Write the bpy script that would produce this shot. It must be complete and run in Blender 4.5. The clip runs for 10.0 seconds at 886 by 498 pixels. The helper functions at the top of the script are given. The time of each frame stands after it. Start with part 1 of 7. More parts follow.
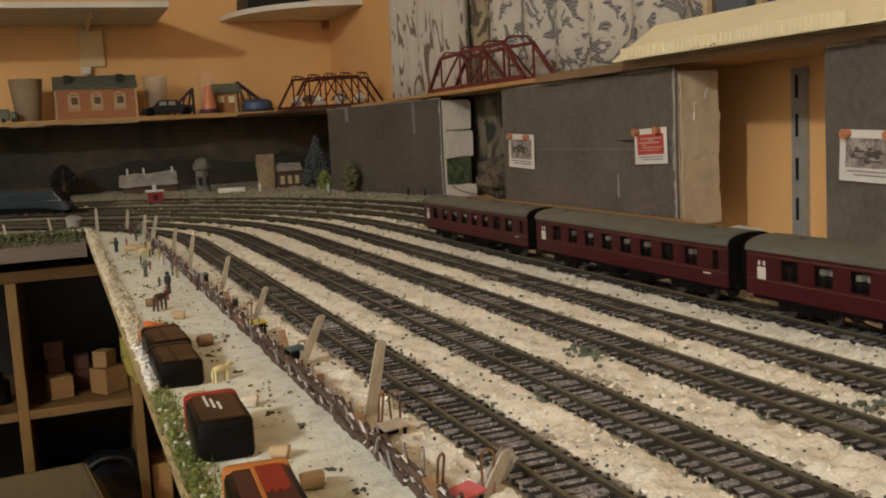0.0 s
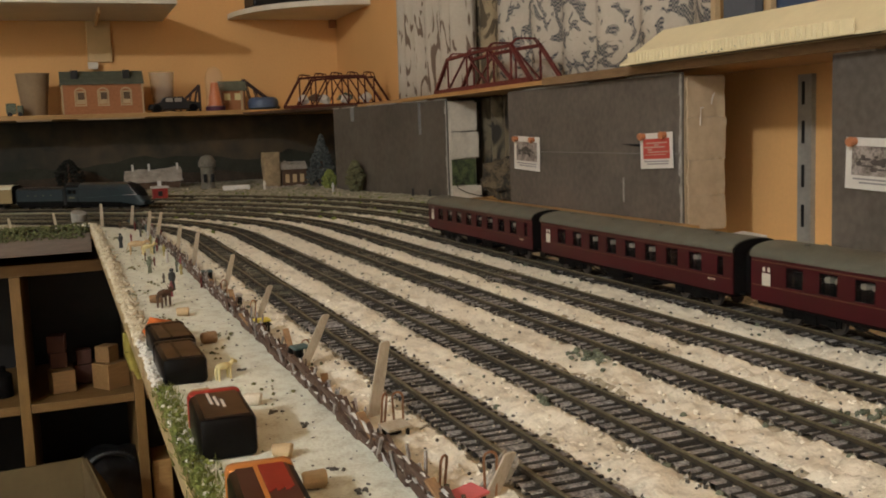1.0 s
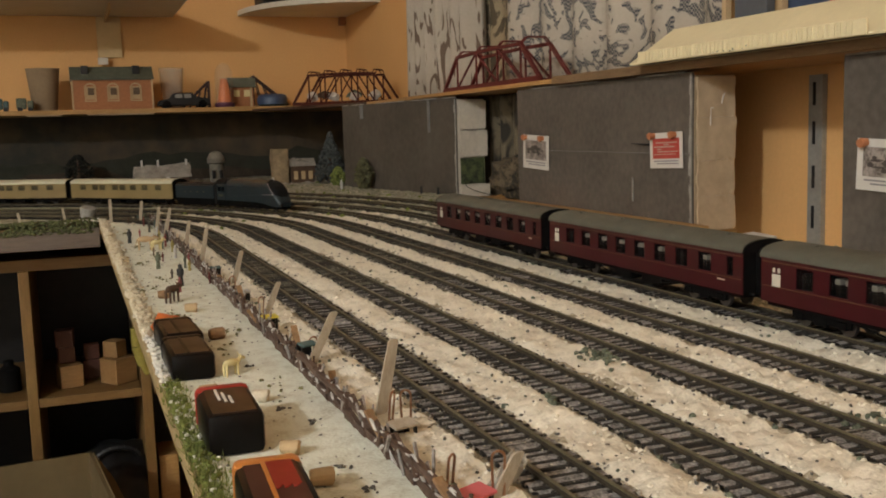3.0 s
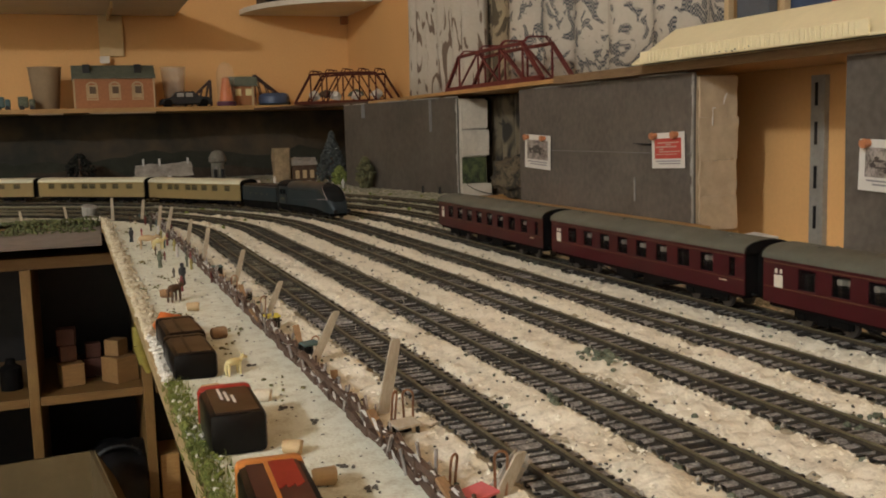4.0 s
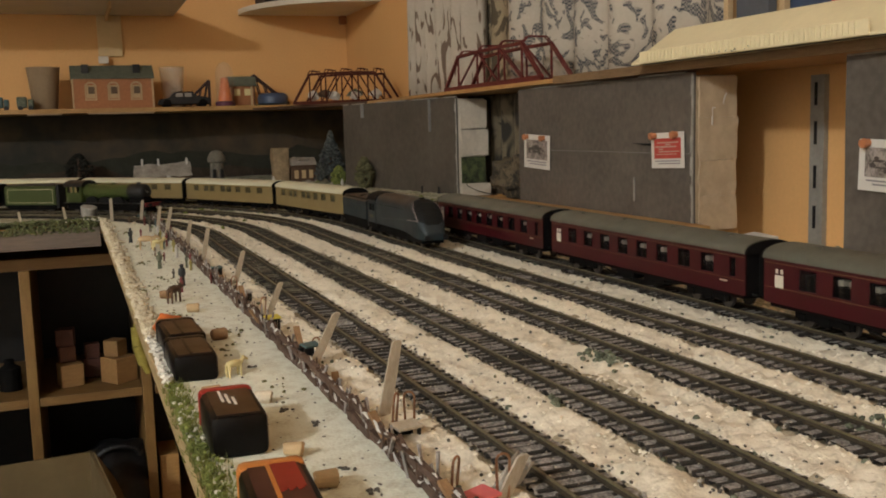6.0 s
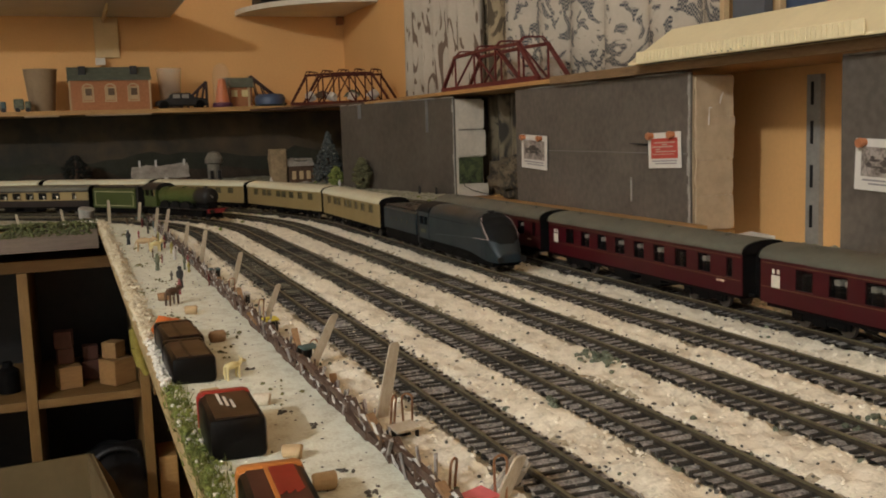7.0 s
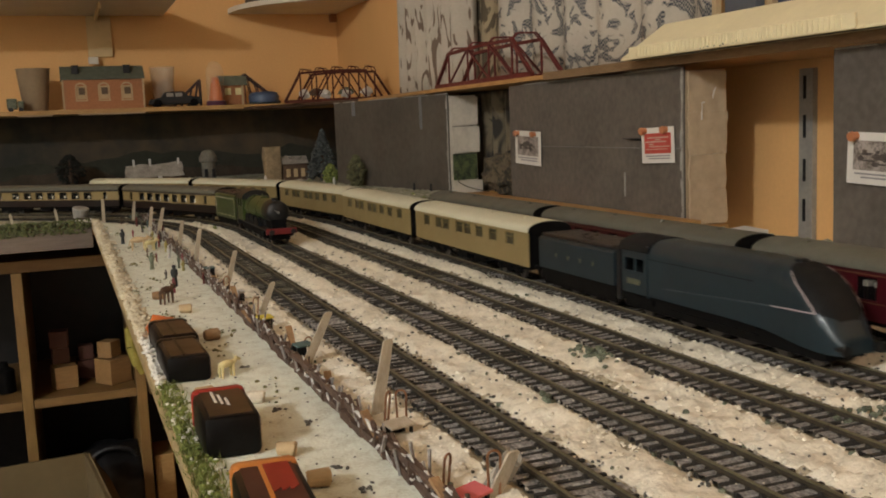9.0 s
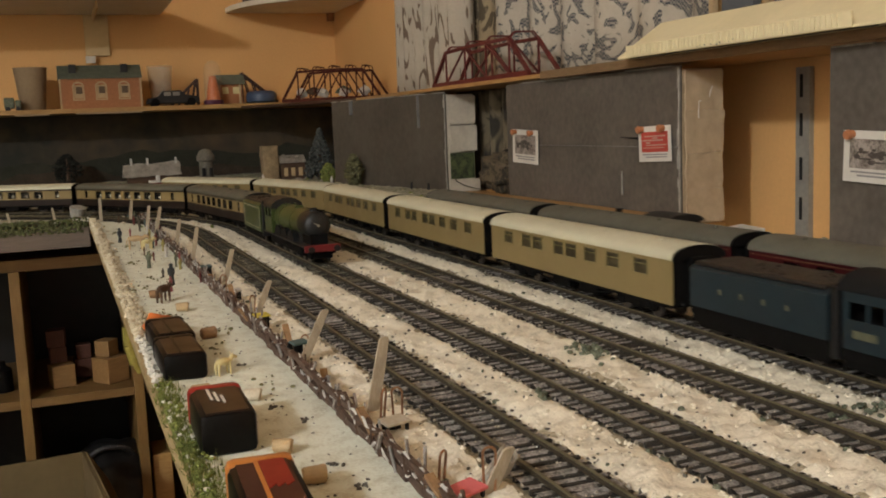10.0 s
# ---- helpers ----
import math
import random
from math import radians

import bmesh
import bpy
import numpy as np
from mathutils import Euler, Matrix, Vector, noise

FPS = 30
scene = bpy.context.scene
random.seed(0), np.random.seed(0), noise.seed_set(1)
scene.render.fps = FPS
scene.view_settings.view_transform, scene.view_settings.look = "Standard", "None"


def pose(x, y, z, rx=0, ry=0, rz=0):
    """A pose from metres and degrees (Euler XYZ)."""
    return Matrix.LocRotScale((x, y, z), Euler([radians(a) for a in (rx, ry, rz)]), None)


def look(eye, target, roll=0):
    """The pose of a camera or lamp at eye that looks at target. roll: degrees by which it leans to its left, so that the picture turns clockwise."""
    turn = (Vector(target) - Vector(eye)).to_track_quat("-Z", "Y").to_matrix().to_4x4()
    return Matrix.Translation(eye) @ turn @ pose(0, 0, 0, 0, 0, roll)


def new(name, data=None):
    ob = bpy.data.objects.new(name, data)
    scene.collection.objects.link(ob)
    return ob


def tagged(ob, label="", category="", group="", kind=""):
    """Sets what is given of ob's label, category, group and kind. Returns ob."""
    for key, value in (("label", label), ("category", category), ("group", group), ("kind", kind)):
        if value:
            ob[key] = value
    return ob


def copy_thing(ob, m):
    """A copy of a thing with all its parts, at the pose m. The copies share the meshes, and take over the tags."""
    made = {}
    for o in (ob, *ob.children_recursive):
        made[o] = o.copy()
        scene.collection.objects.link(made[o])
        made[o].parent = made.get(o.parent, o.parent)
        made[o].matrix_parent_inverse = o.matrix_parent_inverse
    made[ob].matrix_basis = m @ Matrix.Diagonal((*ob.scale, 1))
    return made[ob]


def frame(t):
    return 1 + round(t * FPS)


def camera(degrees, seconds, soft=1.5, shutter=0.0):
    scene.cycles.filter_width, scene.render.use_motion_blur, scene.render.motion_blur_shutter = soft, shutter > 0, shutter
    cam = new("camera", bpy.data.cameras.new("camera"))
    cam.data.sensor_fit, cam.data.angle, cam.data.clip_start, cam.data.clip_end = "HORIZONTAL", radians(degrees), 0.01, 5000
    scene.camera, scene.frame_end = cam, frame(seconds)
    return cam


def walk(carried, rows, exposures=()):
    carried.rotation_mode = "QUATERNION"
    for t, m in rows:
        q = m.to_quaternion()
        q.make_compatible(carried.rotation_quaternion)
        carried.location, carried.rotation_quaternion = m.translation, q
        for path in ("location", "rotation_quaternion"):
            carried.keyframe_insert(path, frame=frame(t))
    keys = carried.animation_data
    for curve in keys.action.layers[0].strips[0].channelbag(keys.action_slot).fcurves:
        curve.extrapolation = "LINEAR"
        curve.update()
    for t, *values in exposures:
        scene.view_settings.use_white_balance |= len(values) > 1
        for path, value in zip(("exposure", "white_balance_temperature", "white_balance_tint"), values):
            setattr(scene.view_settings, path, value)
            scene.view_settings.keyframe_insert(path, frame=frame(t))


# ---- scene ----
cam = camera(48.65, 10.0, soft=1.85, shutter=0.5)
def aim(x, y, z, yaw, down, roll):
    """The camera's pose from its place, compass turn, tilt and lean."""
    a, d = radians(yaw), radians(down)
    way = Vector((math.sin(a) * math.cos(d), math.cos(a) * math.cos(d), -math.sin(d)))
    return look((x, y, z), Vector((x, y, z)) + way, roll)


PATH = [
    (0.0, aim(0.0024, -0.0008, 0.1257, 21.237, 7.001, -3.073)),
    (0.5, aim(0.0019, -0.0011, 0.1263, 21.199, 6.968, -2.690)),
    (1.0, aim(0.0013, -0.0008, 0.1262, 21.053, 6.953, -2.149)),
    (1.5, aim(0.0005, -0.0007, 0.1272, 20.917, 6.970, -1.942)),
    (2.0, aim(0.0009, -0.0008, 0.1263, 20.800, 7.003, -2.023)),
    (2.5, aim(0.0011, 0.0002, 0.1260, 20.697, 7.020, -1.872)),
    (4.0, aim(0.0004, 0.0007, 0.1263, 20.542, 7.084, -1.586)),
    (4.5, aim(-0.0000, -0.0000, 0.1267, 20.536, 7.082, -1.729)),
    (5.0, aim(0.0001, 0.0000, 0.1271, 20.532, 7.098, -1.748)),
    (5.5, aim(-0.0002, 0.0019, 0.1269, 20.586, 7.120, -1.612)),
    (7.0, aim(-0.0003, 0.0005, 0.1282, 20.731, 7.126, -1.878)),
    (7.5, aim(-0.0004, -0.0001, 0.1285, 20.777, 7.170, -2.033)),
    (8.0, aim(0.0005, 0.0005, 0.1281, 20.855, 7.228, -2.308)),
    (8.5, aim(0.0009, -0.0009, 0.1281, 20.916, 7.308, -2.386)),
    (9.0, aim(0.0004, -0.0012, 0.1284, 20.984, 7.338, -2.304)),
    (9.5, aim(0.0004, -0.0022, 0.1283, 21.028, 7.374, -2.272)),
    (10.0, aim(0.0010, -0.0022, 0.1277, 21.098, 7.387, -2.333)),
]
walk(cam, PATH)

# ---- light ----
world = bpy.data.worlds.new("world")
scene.world = world
world.use_nodes = True
world.node_tree.nodes["Background"].inputs[0].default_value = (0.02, 0.025, 0.04, 1)
world.node_tree.nodes["Background"].inputs[1].default_value = 0.3
scene.view_settings.exposure = 0.0
lamp_data = bpy.data.lights.new("ceiling_lamp", "POINT")
lamp_data.energy, lamp_data.color, lamp_data.shadow_soft_size = 138.0, (0.985, 1.0, 0.995), 0.07
lamp = new("ceiling_lamp", lamp_data)
lamp.location = (-2.10, -1.08, 1.38)


# ---- materials ----
def mat(name, col, rough=0.65, var=0.25, scale=90.0, bump=0.15, metal=0.0, col2=None, fine=6.0, coat=0.0, thresh=(0.35, 0.7), spec=0.4):
    """A surface of two colours mixed by coarse and fine noise, with a fine relief. scale: patches per metre."""
    m = bpy.data.materials.new(name)
    m.use_nodes = True
    nt = m.node_tree
    b = nt.nodes["Principled BSDF"]
    tc = nt.nodes.new("ShaderNodeTexCoord")
    n1, n2 = nt.nodes.new("ShaderNodeTexNoise"), nt.nodes.new("ShaderNodeTexNoise")
    n1.inputs["Scale"].default_value, n1.inputs["Detail"].default_value = scale, 5.0
    n2.inputs["Scale"].default_value, n2.inputs["Detail"].default_value = scale * fine, 3.0
    for n in (n1, n2):
        nt.links.new(tc.outputs["Object"], n.inputs["Vector"])
    ramp = nt.nodes.new("ShaderNodeMapRange")
    ramp.inputs[1].default_value, ramp.inputs[2].default_value = thresh
    add = nt.nodes.new("ShaderNodeMath")
    add.operation = "MULTIPLY_ADD"
    add.inputs[1].default_value, add.inputs[2].default_value = 0.45, 0.0
    nt.links.new(n2.outputs[0], add.inputs[0])
    add2 = nt.nodes.new("ShaderNodeMath")
    add2.operation = "MULTIPLY_ADD"
    add2.inputs[1].default_value = 0.55
    nt.links.new(n1.outputs[0], add2.inputs[0])
    nt.links.new(add.outputs[0], add2.inputs[2])
    nt.links.new(add2.outputs[0], ramp.inputs[0])
    mix = nt.nodes.new("ShaderNodeMix")
    mix.data_type = "RGBA"
    c2 = col2 or tuple(max(0.0, c * (1 - var * 1.6)) for c in col)
    mix.inputs[6].default_value, mix.inputs[7].default_value = (*c2, 1), (*col, 1)
    nt.links.new(ramp.outputs[0], mix.inputs[0])
    nt.links.new(mix.outputs[2], b.inputs["Base Color"])
    rr = nt.nodes.new("ShaderNodeMapRange")
    rr.inputs[3].default_value, rr.inputs[4].default_value = min(1, rough + 0.12), max(0.05, rough - 0.1)
    nt.links.new(n1.outputs[0], rr.inputs[0])
    nt.links.new(rr.outputs[0], b.inputs["Roughness"])
    b.inputs["Metallic"].default_value = metal
    b.inputs["Specular IOR Level"].default_value = spec
    b.inputs["Coat Weight"].default_value = coat
    if bump:
        bu = nt.nodes.new("ShaderNodeBump")
        bu.inputs["Strength"].default_value, bu.inputs["Distance"].default_value = bump, 0.001
        nt.links.new(add2.outputs[0], bu.inputs["Height"])
        nt.links.new(bu.outputs[0], b.inputs["Normal"])
    return m


def glassy(name, col, alpha_mix=0.75, rough=0.08):
    """Clear or tinted thin plastic: part see-through, part tinted gloss."""
    m = bpy.data.materials.new(name)
    m.use_nodes = True
    nt = m.node_tree
    b = nt.nodes["Principled BSDF"]
    b.inputs["Base Color"].default_value, b.inputs["Roughness"].default_value = (*col, 1), rough
    tr = nt.nodes.new("ShaderNodeBsdfTransparent")
    mx = nt.nodes.new("ShaderNodeMixShader")
    mx.inputs[0].default_value = 1 - alpha_mix
    out = nt.nodes["Material Output"]
    nt.links.new(tr.outputs[0], mx.inputs[1])
    nt.links.new(b.outputs[0], mx.inputs[2])
    nt.links.new(mx.outputs[0], out.inputs[0])
    return m


def wood(name, col, col2, scale=30.0, axis=(1, 8, 8)):
    """Planed timber with a stretched grain."""
    m = mat(name, col, 0.5, scale=scale, bump=0.12, col2=col2, fine=5)
    nt = m.node_tree
    tc = [n for n in nt.nodes if n.type == "TEX_COORD"][0]
    mp = nt.nodes.new("ShaderNodeMapping")
    mp.inputs["Scale"].default_value = axis
    nt.links.new(tc.outputs["Object"], mp.inputs["Vector"])
    for n in nt.nodes:
        if n.type == "TEX_NOISE":
            nt.links.new(mp.outputs[0], n.inputs["Vector"])
    return m


M_WALL = mat("ochre_wall_paint", (0.76, 0.430, 0.165), 0.75, 0.06, 3.0, 0.08, fine=60)
# room paint, ceiling and carpet kept light so they bounce fill light
M_ROOM = mat("pale_bounce_paint", (0.80, 0.74, 0.64), 0.8, 0.05, 3.0, 0.05)
M_CEIL = mat("ceiling_bounce_paint", (0.90, 0.88, 0.84), 0.8, 0.05, 3.0, 0.05)
M_FLOOR = mat("carpet", (0.30, 0.24, 0.18), 0.95, 0.3, 20, 0.4)
M_PLASTER = mat("cream_scatter", (0.80, 0.745, 0.62), 0.95, 0.2, 110, 1.0, col2=(0.58, 0.535, 0.43), thresh=(0.36, 0.52))
M_FARSCATTER = mat("grey_green_scatter", (0.47, 0.45, 0.36), 0.95, 0.3, 70, 1.0, col2=(0.15, 0.155, 0.09), thresh=(0.36, 0.60))
M_FINESCATTER = mat("fine_white_scatter", (0.76, 0.775, 0.665), 0.95, 0.15, 120, 0.9, col2=(0.56, 0.54, 0.42), thresh=(0.34, 0.54))
M_MARGIN = mat("brown_trackside", (0.47, 0.41, 0.30), 0.95, 0.3, 150, 1.0, col2=(0.20, 0.165, 0.10), thresh=(0.38, 0.56))
M_BALLAST = mat("grey_ballast", (0.37, 0.345, 0.325), 0.9, 0.4, 420, 1.0, col2=(0.105, 0.097, 0.092), fine=2.5, thresh=(0.40, 0.62))
M_OVERGROWN = mat("overgrown_ballast", (0.19, 0.18, 0.135), 0.95, 0.4, 240, 1.0, col2=(0.055, 0.054, 0.036), fine=3)
M_SLEEPER = mat("sleeper_plastic", (0.046, 0.039, 0.031), 0.85, 0.4, 260, 0.3, col2=(0.015, 0.0125, 0.010))
M_RAIL = mat("rusty_rail", (0.060, 0.046, 0.027), 0.7, 0.3, 120, 0.1, metal=0.1, col2=(0.032, 0.024, 0.015))
M_RAILHEAD = mat("rail_head_metal", (0.19, 0.17, 0.10), 0.42, 0.3, 150, 0.05, metal=0.35, col2=(0.10, 0.085, 0.05))
M_BOARD = mat("grey_painted_card", (0.156, 0.128, 0.108), 0.6, 0.12, 11, 0.25, col2=(0.082, 0.070, 0.058), fine=11)
M_CARD = mat("brown_cardboard", (0.44, 0.32, 0.20), 0.6, 0.12, 20, 0.2)
M_TAPE = mat("parcel_tape", (0.54, 0.41, 0.27), 0.30, 0.12, 30, 0.15)
M_WHITECARD = mat("white_card", (0.62, 0.55, 0.45), 0.7, 0.15, 25, 0.1)
M_PINE = wood("pine", (0.45, 0.27, 0.10), (0.31, 0.17, 0.055))
M_PINE_Y = wood("pine_long", (0.52, 0.30, 0.11), (0.38, 0.2, 0.07), axis=(8, 1, 8))
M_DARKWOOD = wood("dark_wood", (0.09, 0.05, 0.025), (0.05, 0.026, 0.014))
M_GREYPLANK = wood("grey_plank", (0.16, 0.125, 0.10), (0.10, 0.08, 0.065))
M_WHITE = mat("white_paint", (0.72, 0.66, 0.55), 0.5, 0.08, 12, 0.05)
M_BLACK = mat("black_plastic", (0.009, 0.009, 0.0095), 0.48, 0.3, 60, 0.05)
M_CHASSIS = mat("chassis_black", (0.0035, 0.003, 0.0028), 0.8, 0.3, 80, 0.1, spec=0.12)
M_MAROON = mat("maroon_enamel", (0.0440, 0.0032, 0.0062), 0.32, 0.12, 30, 0.02)
M_ROOFGREY = mat("roof_grey", (0.10, 0.097, 0.075), 0.6, 0.12, 40, 0.05)
M_CREAM = mat("cream_enamel", (0.232, 0.170, 0.073), 0.4, 0.06, 40, 0.02)
M_CREAMROOF = mat("cream_roof", (0.55, 0.525, 0.39), 0.5, 0.06, 30, 0.03)
M_UMBER = mat("umber_enamel", (0.011, 0.006, 0.005), 0.35, 0.1, 40, 0.02)
M_BLUE = mat("garter_blue_enamel", (0.0098, 0.0215, 0.0285), 0.40, 0.15, 30, 0.02, coat=0.08)
M_GREEN = mat("apple_green_enamel", (0.042, 0.060, 0.015), 0.33, 0.1, 30, 0.02)
M_RED = mat("signal_red", (0.26, 0.018, 0.015), 0.42, 0.12, 60, 0.03)
M_BRIDGE = mat("red_oxide_plastic", (0.145, 0.024, 0.021), 0.5, 0.15, 60, 0.03)
M_PALE = mat("pale_lining", (0.62, 0.56, 0.40), 0.45, 0.08, 60, 0.0)
M_WINDOW = glassy("coach_glazing", (0.012, 0.012, 0.012), 0.75)
M_STEEL = mat("grey_steel", (0.30, 0.29, 0.27), 0.4, 0.1, 30, 0.03, metal=0.6)
M_BRASS = mat("brass", (0.65, 0.45, 0.12), 0.3, 0.1, 60, 0.0, metal=0.9)
M_WHEEL = mat("wheel_metal", (0.10, 0.09, 0.08), 0.4, 0.2, 80, 0.0, metal=0.6)
M_COAL = mat("coal", (0.024, 0.018, 0.014), 0.5, 0.4, 200, 1.0)
M_SEAT = mat("pale_seat", (0.62, 0.58, 0.48), 0.6, 0.1, 60, 0.0)
M_BACKSCENE = mat("painted_backscene", (0.085, 0.055, 0.028), 0.75, 0.4, 5, 0.05, col2=(0.022, 0.022, 0.016), fine=4)


# ---- mesh helpers ----
def part(name, bm, material, parent=None, label="", smooth=False):
    """Link a bmesh as one mesh object, under a thing or a part if one is given."""
    me = bpy.data.meshes.new(name)
    bmesh.ops.recalc_face_normals(bm, faces=bm.faces)
    bm.to_mesh(me)
    bm.free()
    me.materials.append(material)
    if smooth:
        me.shade_smooth()
        me.set_sharp_from_angle(angle=radians(38))
    ob = new(name, me)
    if parent is not None:
        ob.parent = parent
    if label:
        ob["label"] = label
    return ob


def piece(name, mesh, parent, m):
    """One more object on a shared mesh."""
    ob = new(name, mesh)
    ob.parent = parent
    ob.matrix_basis = m
    return ob


def thing(name, label, category, group="", kind="", m=None):
    ob = new(name)
    ob.empty_display_size = 0.01
    tagged(ob, label, category, group, kind)
    if m is not None:
        ob.matrix_basis = m
    return ob


def bmn():
    return bmesh.new()


def box(bm, x0, x1, y0, y1, z0, z1, bev=0.0, m=None):
    vs = bmesh.ops.create_cube(bm, size=1.0)["verts"]
    s = Matrix.Diagonal((x1 - x0, y1 - y0, z1 - z0, 1))
    t = Matrix.Translation(((x0 + x1) / 2, (y0 + y1) / 2, (z0 + z1) / 2))
    bmesh.ops.transform(bm, matrix=t @ s, verts=vs)
    if bev:
        es = list({e for v in vs for e in v.link_edges})
        r = bmesh.ops.bevel(bm, geom=es, offset=bev, segments=2, affect="EDGES", profile=0.5)
        vs = list({v for f in r["faces"] for v in f.verts} | {v for v in vs if v.is_valid})
    if m is not None:
        bmesh.ops.transform(bm, matrix=m, verts=vs)
    return bm


def rod(bm, a, b, r0, r1=None, seg=8):
    """A round bar from a to b, tapered."""
    a, b = Vector(a), Vector(b)
    d = b - a
    q = d.to_track_quat("Z", "Y").to_matrix().to_4x4()
    bmesh.ops.create_cone(bm, cap_ends=True, segments=seg, radius1=r0, radius2=r0 if r1 is None else r1, depth=d.length,
                          matrix=Matrix.Translation((a + b) / 2) @ q)
    return bm


def beam(bm, a, b, w, h):
    """A square bar from a to b; w across, h in height."""
    a, b = Vector(a), Vector(b)
    d = b - a
    q = d.to_track_quat("Y", "Z").to_matrix().to_4x4()
    box(bm, -w / 2, w / 2, -d.length / 2, d.length / 2, -h / 2, h / 2, m=Matrix.Translation((a + b) / 2) @ q)
    return bm


def loft(bm, rings, close=True, caps=True):
    """Skin a row of rings with the same count of points."""
    rows = [[bm.verts.new(p) for p in ring] for ring in rings]
    n = len(rows[0])
    for r0, r1 in zip(rows, rows[1:]):
        for i in range(n if close else n - 1):
            j = (i + 1) % n
            bm.faces.new((r0[i], r0[j], r1[j], r1[i]))
    if caps and close:
        bm.faces.new(rows[0])
        bm.faces.new(rows[-1][::-1])
    return bm


def extrude(bm, prof, y0, y1):
    """A profile in x and z, drawn out along y."""
    return loft(bm, [[(x, y0, z) for x, z in prof], [(x, y1, z) for x, z in prof]])


def lathe(bm, prof, seg=20, c=(0, 0, 0)):
    """Turned about an upright axis: prof is rows of radius, height."""
    loft(bm, [[(c[0] + r * math.cos(a), c[1] + r * math.sin(a), c[2] + z) for a in [2 * math.pi * i / seg for i in range(seg)]]
              for r, z in prof])
    return bm


def lump(bm, c, r, rnd, squash=0.8, sub=1):
    """A stone or clump: a rough ball."""
    vs = bmesh.ops.create_icosphere(bm, subdivisions=sub, radius=r)["verts"]
    for v in vs:
        v.co *= rnd.uniform(0.72, 1.25)
        v.co.z *= squash
        v.co += Vector(c)
    return bm


# ---- the tracks' lines ----
# straight x, where the bend begins, its radius
LINES = {"one": (0.155, 1.22, 0.641), "two": (0.214, 1.22, 0.70), "three": (0.279, 1.22, 0.765), "four": (0.337, 1.20, 1.0),
         "five": (0.399, 1.20, 1.062), "six": (0.458, 1.22, 1.12), "seven": (0.507, 1.30, 1.16), "eight": (0.560, 1.35, 1.22)}
RAIL_TOP = 0.0063


def on_line(line, s):
    """Place and bend angle on a line; s counts from where the bend begins, towards the viewer's end."""
    x0, y0, r = LINES[line]
    if s >= 0:
        return x0, y0 - s, 0.0
    a = -s / r
    if a < math.pi / 2:
        return x0 - r + r * math.cos(a), y0 + r * math.sin(a), a
    return x0 - r - (-s - r * math.pi / 2), y0 + r, math.pi / 2


def line_gap(xs, ys):
    """Distance of each place to the nearest track line."""
    best = np.full(xs.shape, 9.0)
    for x0, y0, r in LINES.values():
        arc = np.abs(np.hypot(xs - (x0 - r), ys - y0) - r)
        d = np.where(ys < y0, np.abs(xs - x0), np.where(xs > x0 - r, arc, np.abs(ys - y0 - r)))
        best = np.minimum(best, d)
    return best


# ---- the room ----
WALL_X, WALL_Y = 0.80, 2.90


def slab(name, dims, material, label="", category="", kind="structure", bev=0.0, parent=None):
    bm = bmn()
    box(bm, *dims, bev=bev)
    ob = part(name, bm, material, parent, label)
    if parent is None:
        tagged(ob, label, category, "", kind)
    return ob


# floor, ceiling, west and south walls: unseen, added to bounce the lamp's light
slab("floor", (-3.2, 0.95, -2.2, 3.05, -1.0, -0.9), M_FLOOR)
slab("ceiling", (-3.2, 0.95, -2.2, 3.05, 1.5, 1.6), M_CEIL)
slab("wall_north", (-3.2, 0.95, WALL_Y, 3.05, -0.9, 1.5), M_WALL)
slab("unseen_wall_west", (-3.3, -3.2, -2.2, 3.05, -0.9, 1.5), M_ROOM)
slab("unseen_wall_south", (-3.2, 0.95, -2.3, -2.2, -0.9, 1.5), M_ROOM)
# east wall, with the window's opening behind the curtains
bm = bmn()
box(bm, WALL_X, 0.95, -2.2, 1.05, -0.9, 1.5)
box(bm, WALL_X, 0.95, 2.15, WALL_Y, -0.9, 1.5)
box(bm, WALL_X, 0.95, 1.05, 2.15, -0.9, 0.20)
box(bm, WALL_X, 0.95, 1.05, 2.15, 1.2, 1.5)
tagged(part("wall_east", bm, M_WALL), kind="structure")
win = thing("window_1", "dark night window behind lace curtains", "window", kind="structure")
bm = bmn()
for d in ((0.86, 0.90, 1.05, 2.15, 0.20, 0.25), (0.86, 0.90, 1.05, 2.15, 1.15, 1.2), (0.86, 0.90, 1.05, 1.1, 0.25, 1.15),
          (0.86, 0.90, 2.1, 2.15, 0.25, 1.15), (0.86, 0.90, 1.58, 1.63, 0.25, 1.15)):
    box(bm, *d)
part("window_frame", bm, M_WHITE, win)
for a, b in ((1.1, 1.58), (1.63, 2.1)):
    bm = bmn()
    box(bm, 0.876, 0.882, a, b, 0.25, 1.15)
    part("pane", bm, M_BLACK, win)

# ---- the layout's baseboard and ground ----
EDGE_X, EDGE_Y = 0.035, 1.55
base = thing("baseboard", "long timber model railway baseboard with pine edging", "baseboard", kind="structure")
bm = bmn()
box(bm, EDGE_X + 0.012, 0.660, -1.3, WALL_Y - 0.002, -0.0095, -0.004)
box(bm, 0.6601, 0.716, -1.3, 0.705, -0.0095, -0.0002)
box(bm, 0.6601, 0.716, 0.936, 1.66, -0.0095, -0.0002)
box(bm, 0.6601, 0.790, 1.661, WALL_Y - 0.002, -0.0095, -0.0002)
part("top_board", bm, M_PINE_Y, base)
bm = bmn()
box(bm, -3.1, EDGE_X + 0.011, EDGE_Y + 0.012, WALL_Y - 0.002, -0.018, -0.004)
part("top_board", bm, M_PINE, base)
bm = bmn()
